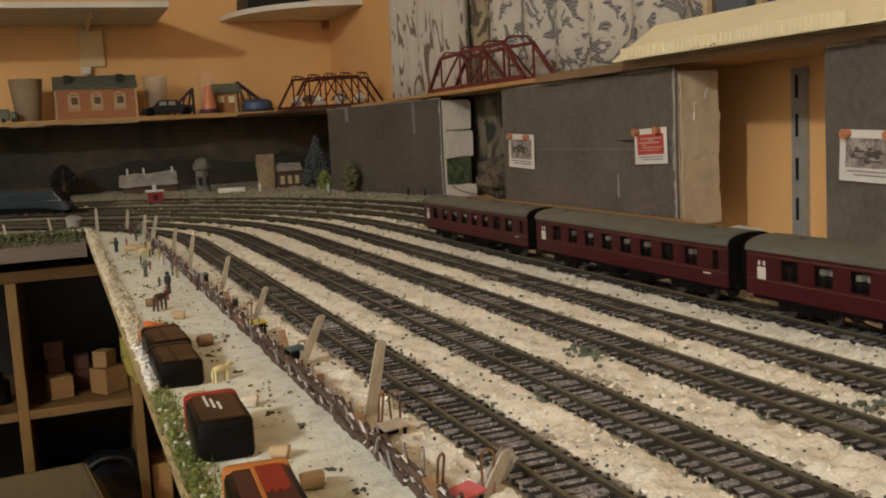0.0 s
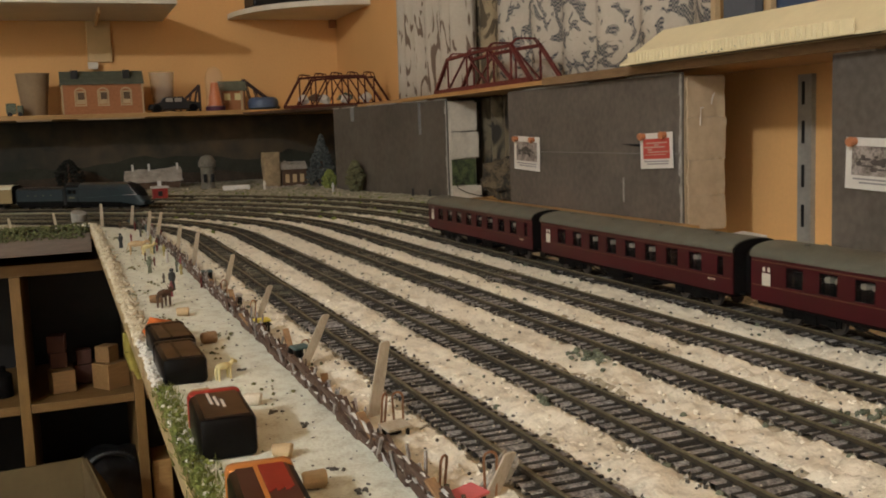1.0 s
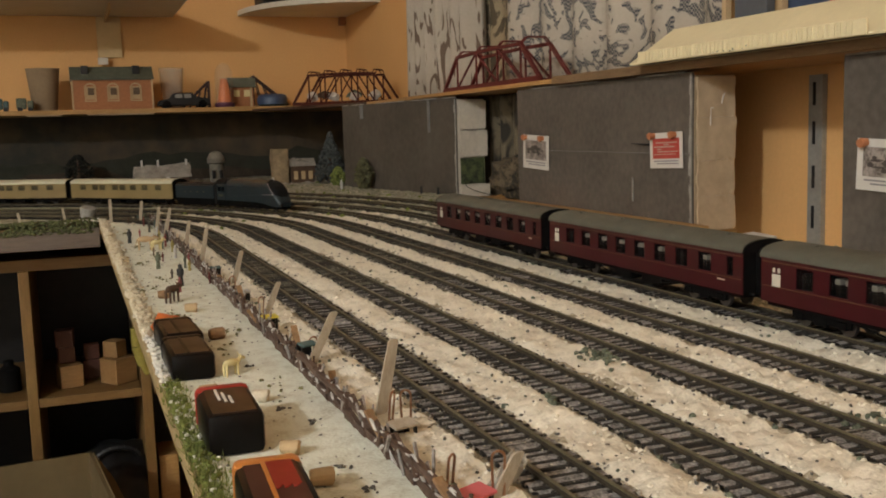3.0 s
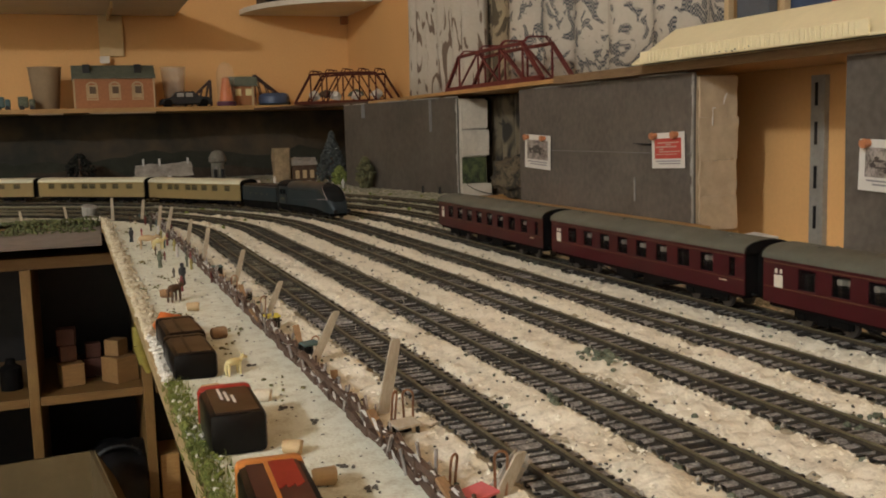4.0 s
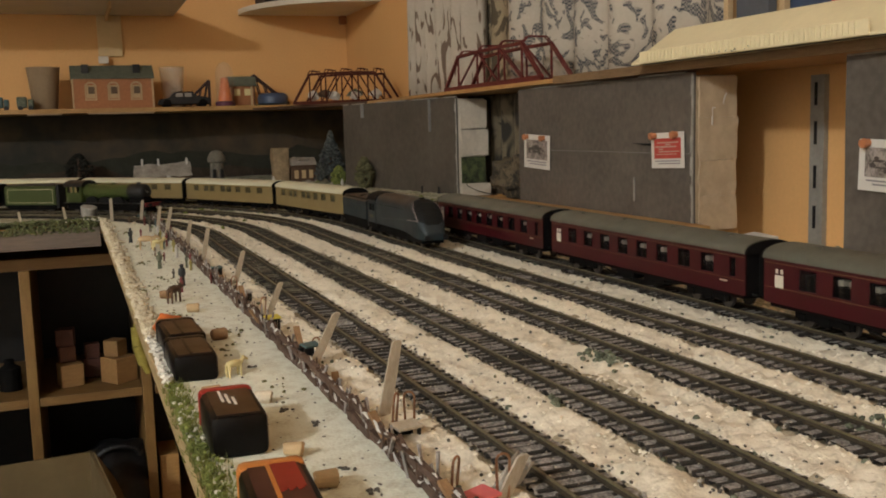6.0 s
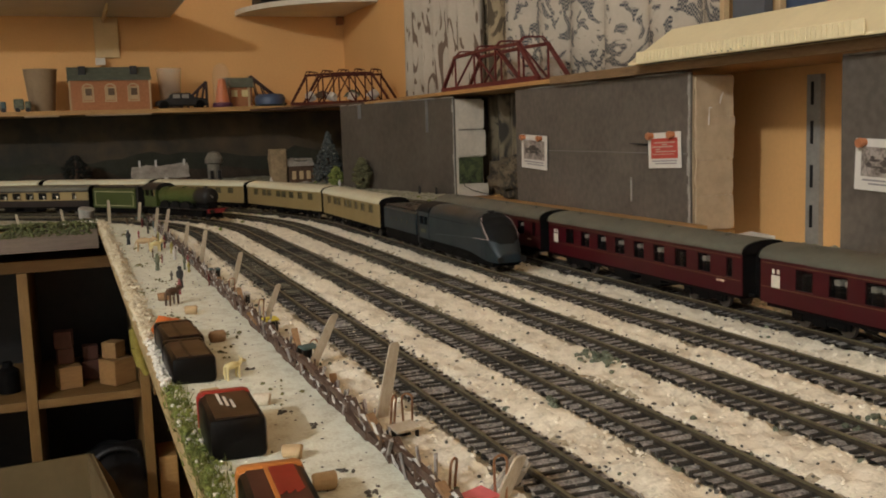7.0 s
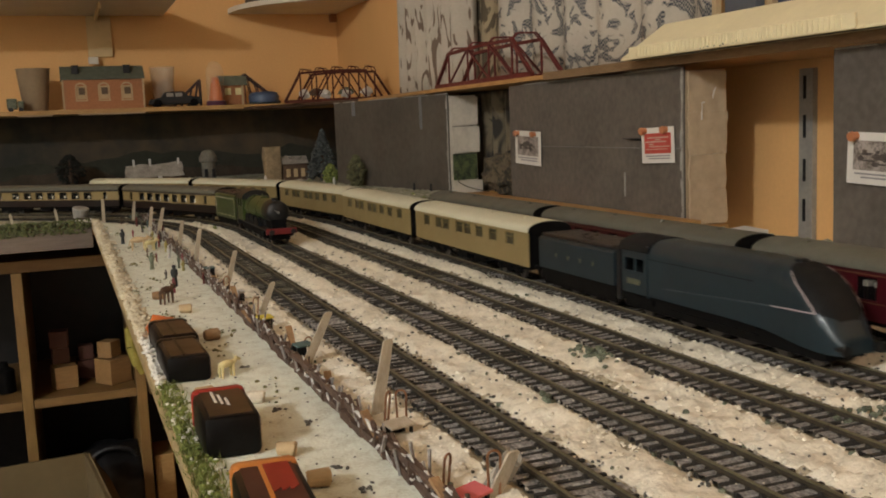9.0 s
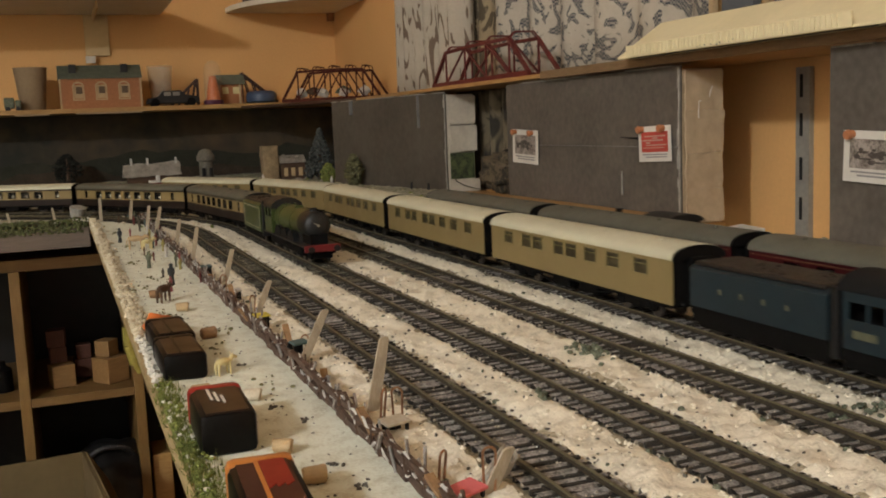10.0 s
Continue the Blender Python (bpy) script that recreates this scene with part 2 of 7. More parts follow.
box(bm, EDGE_X, EDGE_X + 0.012, -1.3, EDGE_Y, -0.0095, 0.001, 0.0015)
part("edge_strip", bm, wood("pale_edging", (0.40, 0.30, 0.16), (0.27, 0.19, 0.09), 30, (8, 1, 8)), base)
bm = bmn()
box(bm, -3.1, EDGE_X, EDGE_Y, EDGE_Y + 0.012, -0.036, -0.006, 0.001)
part("edge_strip", bm, M_GREYPLANK, base)


def ground_height(xs, ys):
    """Scatter heaped between the tracks, flat under them."""
    gap = line_gap(xs, ys)
    out = np.zeros(xs.shape)
    flat, fx, fy = out.ravel(), xs.ravel(), ys.ravel()
    for i in range(flat.size):
        p = Vector((fx[i], fy[i], 0.0))
        flat[i] = 0.42 * noise.noise(p * 34) + 0.34 * noise.noise(p * 95) + 0.38 * noise.noise(p * 240)
    rise = np.clip((gap - 0.0100 - 0.0060 * out) / 0.0105, 0, 1)
    rise = rise * rise * (3 - 2 * rise)
    calm = np.clip((xs - 0.105) / 0.02, 0.12, 1)
    return -0.0002 + rise * (0.0034 + 0.0062 * out * calm - 0.0015 * (1 - calm)) + 0.0005 * out


def sheet(name, xs, ys, material, keep=None):
    gx, gy = np.meshgrid(xs, ys)
    gz = ground_height(gx, gy)
    nx, ny = len(xs), len(ys)
    verts = np.stack([gx.ravel(), gy.ravel(), gz.ravel()], 1)
    idx = np.arange(nx * ny).reshape(ny, nx)
    faces = np.stack([idx[:-1, :-1].ravel(), idx[:-1, 1:].ravel(), idx[1:, 1:].ravel(), idx[1:, :-1].ravel()], 1)
    cx, cy = gx[:-1, :-1].ravel(), gy[:-1, :-1].ravel()
    faces = faces[(cx > EDGE_X + 0.004) | (cy > EDGE_Y + 0.004)]
    me = bpy.data.meshes.new(name)
    me.from_pydata(verts.tolist(), [], faces.tolist())
    for m in (material, M_FARSCATTER, M_FINESCATTER, M_MARGIN):
        me.materials.append(m)
    kinds = []
    mids = [p.center[:2] for p in me.polygons]
    gaps = line_gap(np.array([m[0] for m in mids]), np.array([m[1] for m in mids]))
    for p, gap in zip(me.polygons, gaps):
        c = p.center
        w = 0.22 * noise.noise(Vector((c.x * 7, c.y * 5, 4))) + 0.12 * noise.noise(Vector((c.x * 45, c.y * 30, 9)))
        far = c.y + w > 1.50 or c.x + 0.25 * w > 0.43
        margin = gap < 0.0178 + 0.0045 * noise.noise(Vector((c.x * 40, c.y * 26, 2))) + 0.0025 * noise.noise(Vector((c.x * 160, c.y * 120, 5)))
        kinds.append(1 if far else (2 if c.x + 0.03 * w < 0.112 else (3 if margin else 0)))
    me.polygons.foreach_set("material_index", kinds)
    me.shade_smooth()
    return new(name, me)


ys = [-1.3, -0.8, -0.4, -0.1, 0.1]
while ys[-1] < 2.86:
    ys.append(ys[-1] + 0.0022 + 0.0042 * max(0, ys[-1] - 0.2))
xs = list(np.arange(-3.1, -0.25, 0.05)) + list(np.arange(-0.25, 0.035, 0.009)) + list(np.arange(0.036, 0.62, 0.0031)) + [0.64, 0.66]
tagged(sheet("ground", np.array(xs), np.array(ys), M_PLASTER), "cream and green scatter ground of the model railway", "ground", kind="structure")

# ---- tracks ----
def strip_mesh(name, line, offs, z, s0, s1, ds, jitter=0.0):
    """A flat strip that follows a line between two sideways offsets."""
    bm = bmn()
    prev = None
    n = int((s1 - s0) / ds)
    for i in range(n + 1):
        s = s0 + (s1 - s0) * i / n
        x, y, a = on_line(line, s)
        ca, sa = math.cos(a), math.sin(a)
        row = [bm.verts.new((x + o * ca, y + o * sa, z + jitter * (noise.noise(Vector((x * 260, y * 260, 7.0))) + 0.7 * noise.noise(Vector((x * 620, y * 620, 3.0)))))) for o in offs]
        if prev:
            for k in range(len(offs) - 1):
                bm.faces.new((prev[k], prev[k + 1], row[k + 1], row[k]))
        prev = row
    return bm


def rail_mesh(line, side, s0, s1, head=False):
    prof = [(-0.00055, 0.0056), (0.00055, 0.0056), (0.0006, 0.0059), (0.00045, RAIL_TOP), (-0.00045, RAIL_TOP), (-0.0006, 0.0059)] if head else [(-0.0008, 0.0037), (0.0008, 0.0037), (0.0008, 0.0039), (0.0003, 0.0042), (0.0003, 0.0056), (-0.0003, 0.0056), (-0.0003, 0.0042), (-0.0009, 0.0039)]
    rings = []
    ss = [s0 + (0 - s0) * i / 90 for i in range(90)] + [0.0, s1 * 0.5, s1]
    for s in ss:
        x, y, a = on_line(line, s)
        ca, sa = math.cos(a), math.sin(a)
        rings.append([(x + (side * 0.0086 + o) * ca, y + (side * 0.0086 + o) * sa, z) for o, z in prof])
    return loft(bmn(), rings)


bm = bmn()
box(bm, -0.0155, 0.0155, -0.00100, 0.00100, 0.0, 0.0024, 0.0003)
for sx in (-0.0086, 0.0086):
    for o in (-0.0017, 0.0017):
        box(bm, sx + o - 0.0006, sx + o + 0.0006, -0.0008, 0.0008, 0.0021, 0.0031)
SLEEPER_ME = bpy.data.meshes.new("sleeper")
bm.to_mesh(SLEEPER_ME)
bm.free()
SLEEPER_ME.materials.append(M_SLEEPER)
PITCH = 0.0073
# stretch of each line (in y) that is built of single sleepers
SINGLE = {"one": (0.22, 0.80), "two": (0.24, 0.92), "three": (0.28, 0.90), "four": (0.35, 0.95)}


def build_track(line):
    x0, y0, r = LINES[line]
    tr = thing("railway_track", "weathered model railway track on dark grey ballast", "track", "parallel railway tracks")
    s1 = y0 + 1.28
    s0 = -3.4 if line in ("two", "four") else -1.8
    offs = [0.0152 * k / 9 for k in range(-9, 10)]
    turn = y0 - 0.74
    fine_step = 0.0017 if line in SINGLE else 0.006
    part("ballast", strip_mesh("b", line, offs, 0.0030, turn, s1, fine_step, 0.0014), M_BALLAST, tr)
    part("ballast", strip_mesh("b", line, offs, 0.0033, s0, turn, 0.004, 0.0011), M_OVERGROWN, tr, "grey olive overgrown ballast")
    for side in (-1, 1):
        rl = part("rail", rail_mesh(line, side, s0, s1), M_RAIL, tr)
        part("rail_head", rail_mesh(line, side, s0, s1, True), M_RAILHEAD, rl)
    rnd = random.Random(line)
    lo, hi = SINGLE.get(line, (9, 9))
    s = s0 + 0.05
    tv, tf = [], []
    src_v = [v.co.copy() for v in SLEEPER_ME.vertices]
    src_f = [tuple(p.vertices) for p in SLEEPER_ME.polygons]
    while s < s1:
        x, y, a = on_line(line, s)
        m = pose(x + rnd.uniform(-0.0006, 0.0006), y, 0.0013 + rnd.uniform(-0.0003, 0.0003), 0, rnd.uniform(-1, 1), math.degrees(a) + rnd.uniform(-2, 2))
        if lo < y < hi and a == 0:
            piece("sleeper", SLEEPER_ME, tr, m)
        elif y > -0.1:
            n = len(tv)
            tv.extend((m @ v)[:] for v in src_v)
            tf.extend(tuple(i + n for i in f) for f in src_f)
        s += PITCH
    me = bpy.data.meshes.new("sleeper_run")
    me.from_pydata(tv, [], tf)
    me.materials.append(M_SLEEPER)
    ob = new("sleeper_run", me)
    ob.parent = tr
    ob["kind"] = "stuff"
    return tr


for key in LINES:
    build_track(key)

M_NOSE = mat("dark_nose_paint", (0.0085, 0.0085, 0.009), 0.65, 0.15, 40, 0.03, spec=0.12)
M_BLUELIGHT = mat("worn_blue_edge", (0.045, 0.065, 0.072), 0.4, 0.3, 90, 0.0)
M_PALELINE = mat("pale_pink_lining", (0.45, 0.36, 0.36), 0.4, 0.1, 90, 0.0)
M_BRASSY = mat("faded_gold", (0.13, 0.075, 0.035), 0.5, 0.1, 90, 0.0)
M_FADED = mat("faded_lettering", (0.13, 0.13, 0.08), 0.5, 0.3, 300, 0.0)

# ---- rolling stock: y forwards, z from the rail's top ----
def wheel_mesh(r, w=0.0022):
    bm = bmn()
    for x in (-0.0078, 0.0078):
        rod(bm, (x - w / 2, 0, r), (x + w / 2, 0, r), r, seg=18)
    rod(bm, (-0.008, 0, r), (0.008, 0, r), 0.001, seg=8)
    return bm


def bogie(parent, y, wheelbase=0.034, r=0.0062):
    bm = bmn()
    for x in (-0.0125, 0.0115):
        box(bm, x, x + 0.001, y - wheelbase / 2 - 0.006, y + wheelbase / 2 + 0.006, 0.005, 0.0095)
        for o in (-wheelbase / 2, wheelbase / 2):
            box(bm, x - 0.0008, x + 0.0018, y + o - 0.003, y + o + 0.003, 0.0042, 0.0085, 0.0004)
        box(bm, x - 0.0006, x + 0.0014, y - 0.005, y + 0.005, 0.0035, 0.0085)
    box(bm, -0.012, 0.012, y - 0.003, y + 0.003, 0.006, 0.0125)
    b = part("bogie", bm, M_CHASSIS, parent)
    for o in (-wheelbase / 2, wheelbase / 2):
        bm = wheel_mesh(r)
        bmesh.ops.translate(bm, vec=(0, y + o, 0), verts=bm.verts)
        part("wheel", bm, M_WHEEL, b)


def coach(label, length, paint, roof, wins, wz, lower=None, upper=None, bars=False, band=None, extras=None, lamps=False, group="", glass=None):
    """A corridor coach. wins: rows of (middle along the body, width). wz: sill and top of the windows."""
    h = length / 2
    c = thing("railway_coach", label, "coach", group)
    lo, hi, hw, th = 0.0120, 0.0385, 0.0172, 0.0011
    def side(bm, z0, z1, proud=0.0):
        for sx in (-1, 1):
            a, b = sorted((sx * (hw + proud), sx * (hw - th)))
            box(bm, a, b, -h, h, z0, z1)
    bm = bmn()
    side(bm, lo if lower is None else wz[0] - 0.0015, wz[0])
    side(bm, wz[1], hi if upper is None else wz[1] + 0.0008)
    edges = [-h] + [v for y, w in sorted(wins) for v in (y - w / 2, y + w / 2)] + [h]
    for a, b in zip(edges[::2], edges[1::2]):
        for sx in (-1, 1):
            p, q = sorted((sx * hw, sx * (hw - th)))
            box(bm, p, q, a, b, wz[0], wz[1])
    for y in (-h, h - 0.0012):
        box(bm, -hw + th, hw - th, y, y + 0.0012, lo, hi)
    part("body", bm, paint, c)
    if lower is not None:
        bm = bmn()
        side(bm, lo, wz[0] - 0.0015)
        part("lower_panel", bm, lower, c)
    if upper is not None:
        bm = bmn()
        side(bm, wz[1] + 0.0008, hi)
        part("cornice", bm, upper, c)
    if bars:
        for y, w in wins:
            for sx in (-1, 1):
                bm = bmn()
                a, b = sorted((sx * (hw - th * 0.34), sx * (hw + 0.0002)))
                z = wz[0] + (wz[1] - wz[0]) * 0.64
                box(bm, a, b, y - w / 2, y + w / 2, z, z + 0.0006)
                for y2 in (y - w / 2 - 0.0007, y + w / 2):
                    box(bm, a, b, y2, y2 + 0.0007, wz[0] - 0.0006, wz[1] + 0.0006)
                part("window_frame", bm, M_OLIVEFRAME, c, "olive window frame")
    if band is not None:
        bm = bmn()
        for z in (wz[0] - 0.0016, wz[1] + 0.0012):
            for sx in (-1, 1):
                box(bm, *sorted((sx * hw, sx * (hw + 0.0002))), -h + 0.001, h - 0.001, z, z + 0.0004)
        part("lining", bm, band, c)
    # roof: a shallow vault with rain strips
    prof = [(-0.0181, hi - 0.0004)] + [(0.0181 * math.sin(a), hi + 0.0078 * math.cos(a) ** 0.8) for a in np.linspace(-1.5, 1.5, 13)] + [(0.0181, hi - 0.0004)]
    bm = extrude(bmn(), prof, -h - 0.0004, h + 0.0004)
    part("roof", bm, roof, c, smooth=True)
    for i in range(4):
        y = -h + length * (i + 0.5) / 4
        part("roof_vent", lathe(bmn(), [(0.0016, 0.0), (0.0016, 0.001), (0.0006, 0.0016)], 8, (0.004, y, hi + 0.0072)), roof, c)
    # gangway ends
    for e in (-1, 1):
        bm = bmn()
        a, b = sorted((e * h, e * (h + 0.005)))
        box(bm, -0.0075, 0.0075, a, b, 0.0115, 0.0395, 0.001)
        for sx in (-0.0115, 0.0115):
            rod(bm, (sx, e * h, 0.0125), (sx, e * (h + 0.006), 0.0125), 0.0012)
        part("gangway", bm, M_CHASSIS, c)
        bm = bmn()
        a, b = sorted((e * h, e * (h + 0.0006)))
        box(bm, -0.0166, 0.0166, a, b, lo, hi)
        part("end_panel", bm, M_CHASSIS, c)
        a, b = sorted((e * (h + 0.0006), e * (h + 0.0024)))
        part("roof_end", extrude(bmn(), [(x * 0.985, z - 0.0003) for x, z in prof], a, b), M_CHASSIS, c, "black roof end")
    for y, w in wins:
        for sx in (-1, 1):
            bm = bmn()
            box(bm, *sorted((sx * (hw - th * 0.35), sx * (hw - th * 0.7))), y - w / 2, y + w / 2, wz[0], wz[1])
            part("window", bm, glass or M_WINDOW, c)
        if w > 0.011:
            bm = bmn()
            for o in (-w * 0.26, w * 0.30):
                for x0, x1 in ((-0.0145, -0.0035), (0.0035, 0.0145)):
                    box(bm, x0, x1, y + o - 0.0017, y + o + 0.0017, lo, wz[0] + 0.0086, 0.0008)
            st = part("seat", bm, M_UMBER, c)
            if not lamps and int(y * 1000) % 3 != 1:
                bm = bmn()
                for o in (-w * 0.26, w * 0.30):
                    for x0, x1 in ((-0.0148, -0.0090), (0.0090, 0.0148)):
                        box(bm, x0, x1, y + o - 0.0021, y + o + 0.0021, wz[0] + 0.0062, wz[0] + 0.0094, 0.0006)
                part("headrest_cloth", bm, M_SEAT, st)
        if lamps and w > 0.006:
            for x in (-0.0135, 0.0135):
                bm = bmn()
                lathe(bm, [(0.0004, 0), (0.0004, 0.0030), (0.0015, 0.0030), (0.0009, 0.0054)], 8, (x, y, wz[0]))
                part("table_lamp", bm, M_TABLELAMP, c, "small lit table lamp")
    bm = bmn()
    box(bm, -0.0155, 0.0155, -h + 0.004, h - 0.004, 0.0095, 0.0122)
    for y0, y1 in ((-0.03, -0.006), (0.008, 0.034)):
        box(bm, -0.013, 0.013, y0, y1, 0.004, 0.0096, 0.0008)
    for sx in (-0.0145, 0.0145):
        beam(bm, (sx, -0.055, 0.0095), (sx, -0.02, 0.0045), 0.0008, 0.0008)
        beam(bm, (sx, 0.055, 0.0095), (sx, 0.02, 0.0045), 0.0008, 0.0008)
        beam(bm, (sx, -0.02, 0.0045), (sx, 0.02, 0.0045), 0.0008, 0.0008)
    part("underframe", bm, M_CHASSIS, c)
    for e in (-1, 1):
        bogie(c, e * (h - 0.045))
    if extras:
        extras(c, h, hw, wz)
    return c


M_OLIVEFRAME = mat("olive_frame", (0.17, 0.145, 0.06), 0.5, 0.2, 120, 0.0)
M_TABLELAMP = mat("table_lamp_shade", (0.9, 0.7, 0.4), 0.5, 0.05, 60, 0.0)
_b = M_TABLELAMP.node_tree.nodes["Principled BSDF"]
_b.inputs["Emission Color"].default_value, _b.inputs["Emission Strength"].default_value = (1.0, 0.84, 0.56, 1), 4.0


def maroon_extras(c, h, hw, wz):
    """Frosted lavatory pane with two top vents at one end, a number row on the waist."""
    for e in (-1, 1):
        bm = bmn()
        y = -e * (h - 0.0135)
        for z0, z1, a, b in ((wz[0] - 0.001, wz[0] + 0.0062, -0.0036, 0.0036), (wz[0] + 0.0072, wz[0] + 0.0098, -0.0030, -0.0010), (wz[0] + 0.0072, wz[0] + 0.0098, 0.0012, 0.0032)):
            box(bm, *sorted((e * hw, e * (hw + 0.0003))), y + a, y + b, z0, z1)
        part("frosted_pane", bm, M_SEAT, c, "white frosted lavatory pane")
        bm = bmn()
        for k in range(5):
            yy = e * (h - 0.025) + k * 0.0016
            box(bm, *sorted((e * hw, e * (hw + 0.0002))), yy, yy + 0.0011, wz[0] - 0.0040, wz[0] - 0.0030)
        part("number_bars", bm, M_PALE, c)


def spread(n, span, w, skip=()):
    return [(-span / 2 + span * (i + 0.5) / n, w) for i in range(n) if i not in skip]


MAROON_WINS = [(-0.0925 + 0.0262 * i, 0.0138) for i in range(8)] + [(0.117, 0.006)]
CREAM_WINS = [(-0.093, 0.0135), (-0.062, 0.0135), (-0.044, 0.0135), (-0.012, 0.0135), (0.006, 0.0135), (0.032, 0.0135), (0.060, 0.0135), (0.092, 0.0135)]
PULLMAN_WINS = spread(7, 0.176, 0.0160) + [(-0.110, 0.0075), (0.110, 0.0075)]
LEN_M, LEN_C, LEN_P = 0.259, 0.250, 0.274


def on_track(line, s, half):
    x0, y0, _ = on_line(line, s - half)
    x1, y1, _ = on_line(line, s + half)
    turn = math.degrees(math.atan2(-(x1 - x0), y1 - y0))
    return pose((x0 + x1) / 2, (y0 + y1) / 2, RAIL_TOP, 0, 0, turn)


maroon = coach("maroon corridor coach with grey roof standing on the track", LEN_M, M_MAROON, M_ROOFGREY, MAROON_WINS, (0.0228, 0.0345), band=M_BRASSY,
               extras=maroon_extras, group="maroon coaches")
# the rake stands still: its far end and the two gaps give the places
MAROON_PITCH = 0.2765
for k in range(4):
    m = on_track("five", 1.20 - (0.8985 - k * MAROON_PITCH), 0.085)
    if k == 0:
        maroon.matrix_basis = m
    else:
        copy_thing(maroon, m)

M_DUSTYGLASS = mat("dusty_glazing", (0.075, 0.060, 0.030), 0.3, 0.4, 160, 0.0)
cream = coach("cream corridor coach with pale roof in a running train", LEN_C, M_CREAM, M_CREAMROOF, CREAM_WINS, (0.0268, 0.0356), bars=True, group="cream coaches", glass=M_DUSTYGLASS)
creams = [cream] + [copy_thing(cream, Matrix()) for _ in range(4)]
pullman = coach("umber and cream saloon coach with lit table lamps", LEN_P, M_CREAM, M_ROOFGREY, PULLMAN_WINS, (0.0238, 0.0348), lower=M_UMBER, upper=M_UMBER, glass=glassy("tinted_glazing", (0.006, 0.006, 0.006), 0.35), lamps=True, group="umber and cream coaches")
pullmans = [pullman] + [copy_thing(pullman, Matrix()) for _ in range(3)]
# the third saloon has a white roof
tagged(pullmans[2], "umber and cream saloon coach with white roof")
for ob in pullmans[2].children:
    if ob.name.startswith("roof") and not ob.name.startswith("roof_end"):
        ob.data = ob.data.copy()
        ob.data.materials[0] = M_CREAMROOF


def drivers(parent, ys, r, w=0.0024):
    for y in ys:
        bm = wheel_mesh(r, w)
        bmesh.ops.translate(bm, vec=(0, y, 0), verts=bm.verts)
        part("wheel", bm, M_WHEEL, parent)


def rounded(hw, z0, z1, n=7, power=0.5):
    """Half-round-topped section, from the left foot over the top to the right foot."""
    pts = [(-hw, z0)]
    for i in range(n):
        a = math.pi * (1 - i / (n - 1))
        pts.append((hw * math.cos(a), z1 - hw * power + hw * power * math.sin(a)))
    return pts + [(hw, z0)]


def tender(label, length, paint, marks=0, panel=False):
    h = length / 2
    t = thing("locomotive_tender", label, "tender")
    bm = extrude(bmn(), rounded(0.0165, 0.0152 if marks else 0.0115, 0.0395, 9, 0.22), -h, h)
    part("body", bm, paint, t, smooth=True)
    bm = bmn()
    rnd = random.Random(4)
    box(bm, -0.0148, 0.0148, -h + 0.002, h - 0.004, 0.0375, 0.0402, 0.001)
    for _ in range(12):
        lump(bm, (rnd.uniform(-0.011, 0.011), rnd.uniform(-h * 0.5, h - 0.018), 0.0396), 0.0022, rnd)
    part("coal", bm, M_COAL, t)
    bm = bmn()
    box(bm, -0.0150, 0.0150, -h, h, 0.0065, 0.0156 if marks else 0.0118)
    for x in (-0.0135, 0.0125):
        box(bm, x, x + 0.001, -h + 0.003, h - 0.003, 0.0035, 0.0115)
    box(bm, -0.014, 0.014, -h - 0.004, -h, 0.010, 0.037, 0.001)
    part("underframe", bm, M_CHASSIS, t)
    bm = bmn()
    box(bm, -0.0150, 0.0150, h + 0.0002, h + 0.0050, 0.0070, 0.0400, 0.0006)
    part("front_plate", bm, M_BLACK, t, "black tender front")
    drivers(t, [(-h + 0.014) + (length - 0.028) * i / 3 for i in range(4)], 0.0075)
    if marks:
        for sx in (-1, 1):
            for i in range(marks):
                bm = bmn()
                y = -0.026 + 0.0172 * i
                box(bm, *sorted((sx * 0.0165, sx * 0.0168)), y - 0.0013, y + 0.0013, 0.0246, 0.0274)
                part("letter_bar", bm, M_FADED, t, "faded lettering bar")
    if panel:
        for sx in (-1, 1):
            bm = bmn()
            a, b = sorted((sx * 0.0165, sx * 0.0167))
            for y0, y1, z0, z1 in ((-h + 0.005, h - 0.005, 0.0330, 0.0335), (-h + 0.005, h - 0.005, 0.0145, 0.0150), (-h + 0.005, -h + 0.0055, 0.015, 0.033), (h - 0.0055, h - 0.005, 0.015, 0.033)):
                box(bm, a, b, y0, y1, z0, z1)
            part("lining", bm, M_PALE, t)
    return t


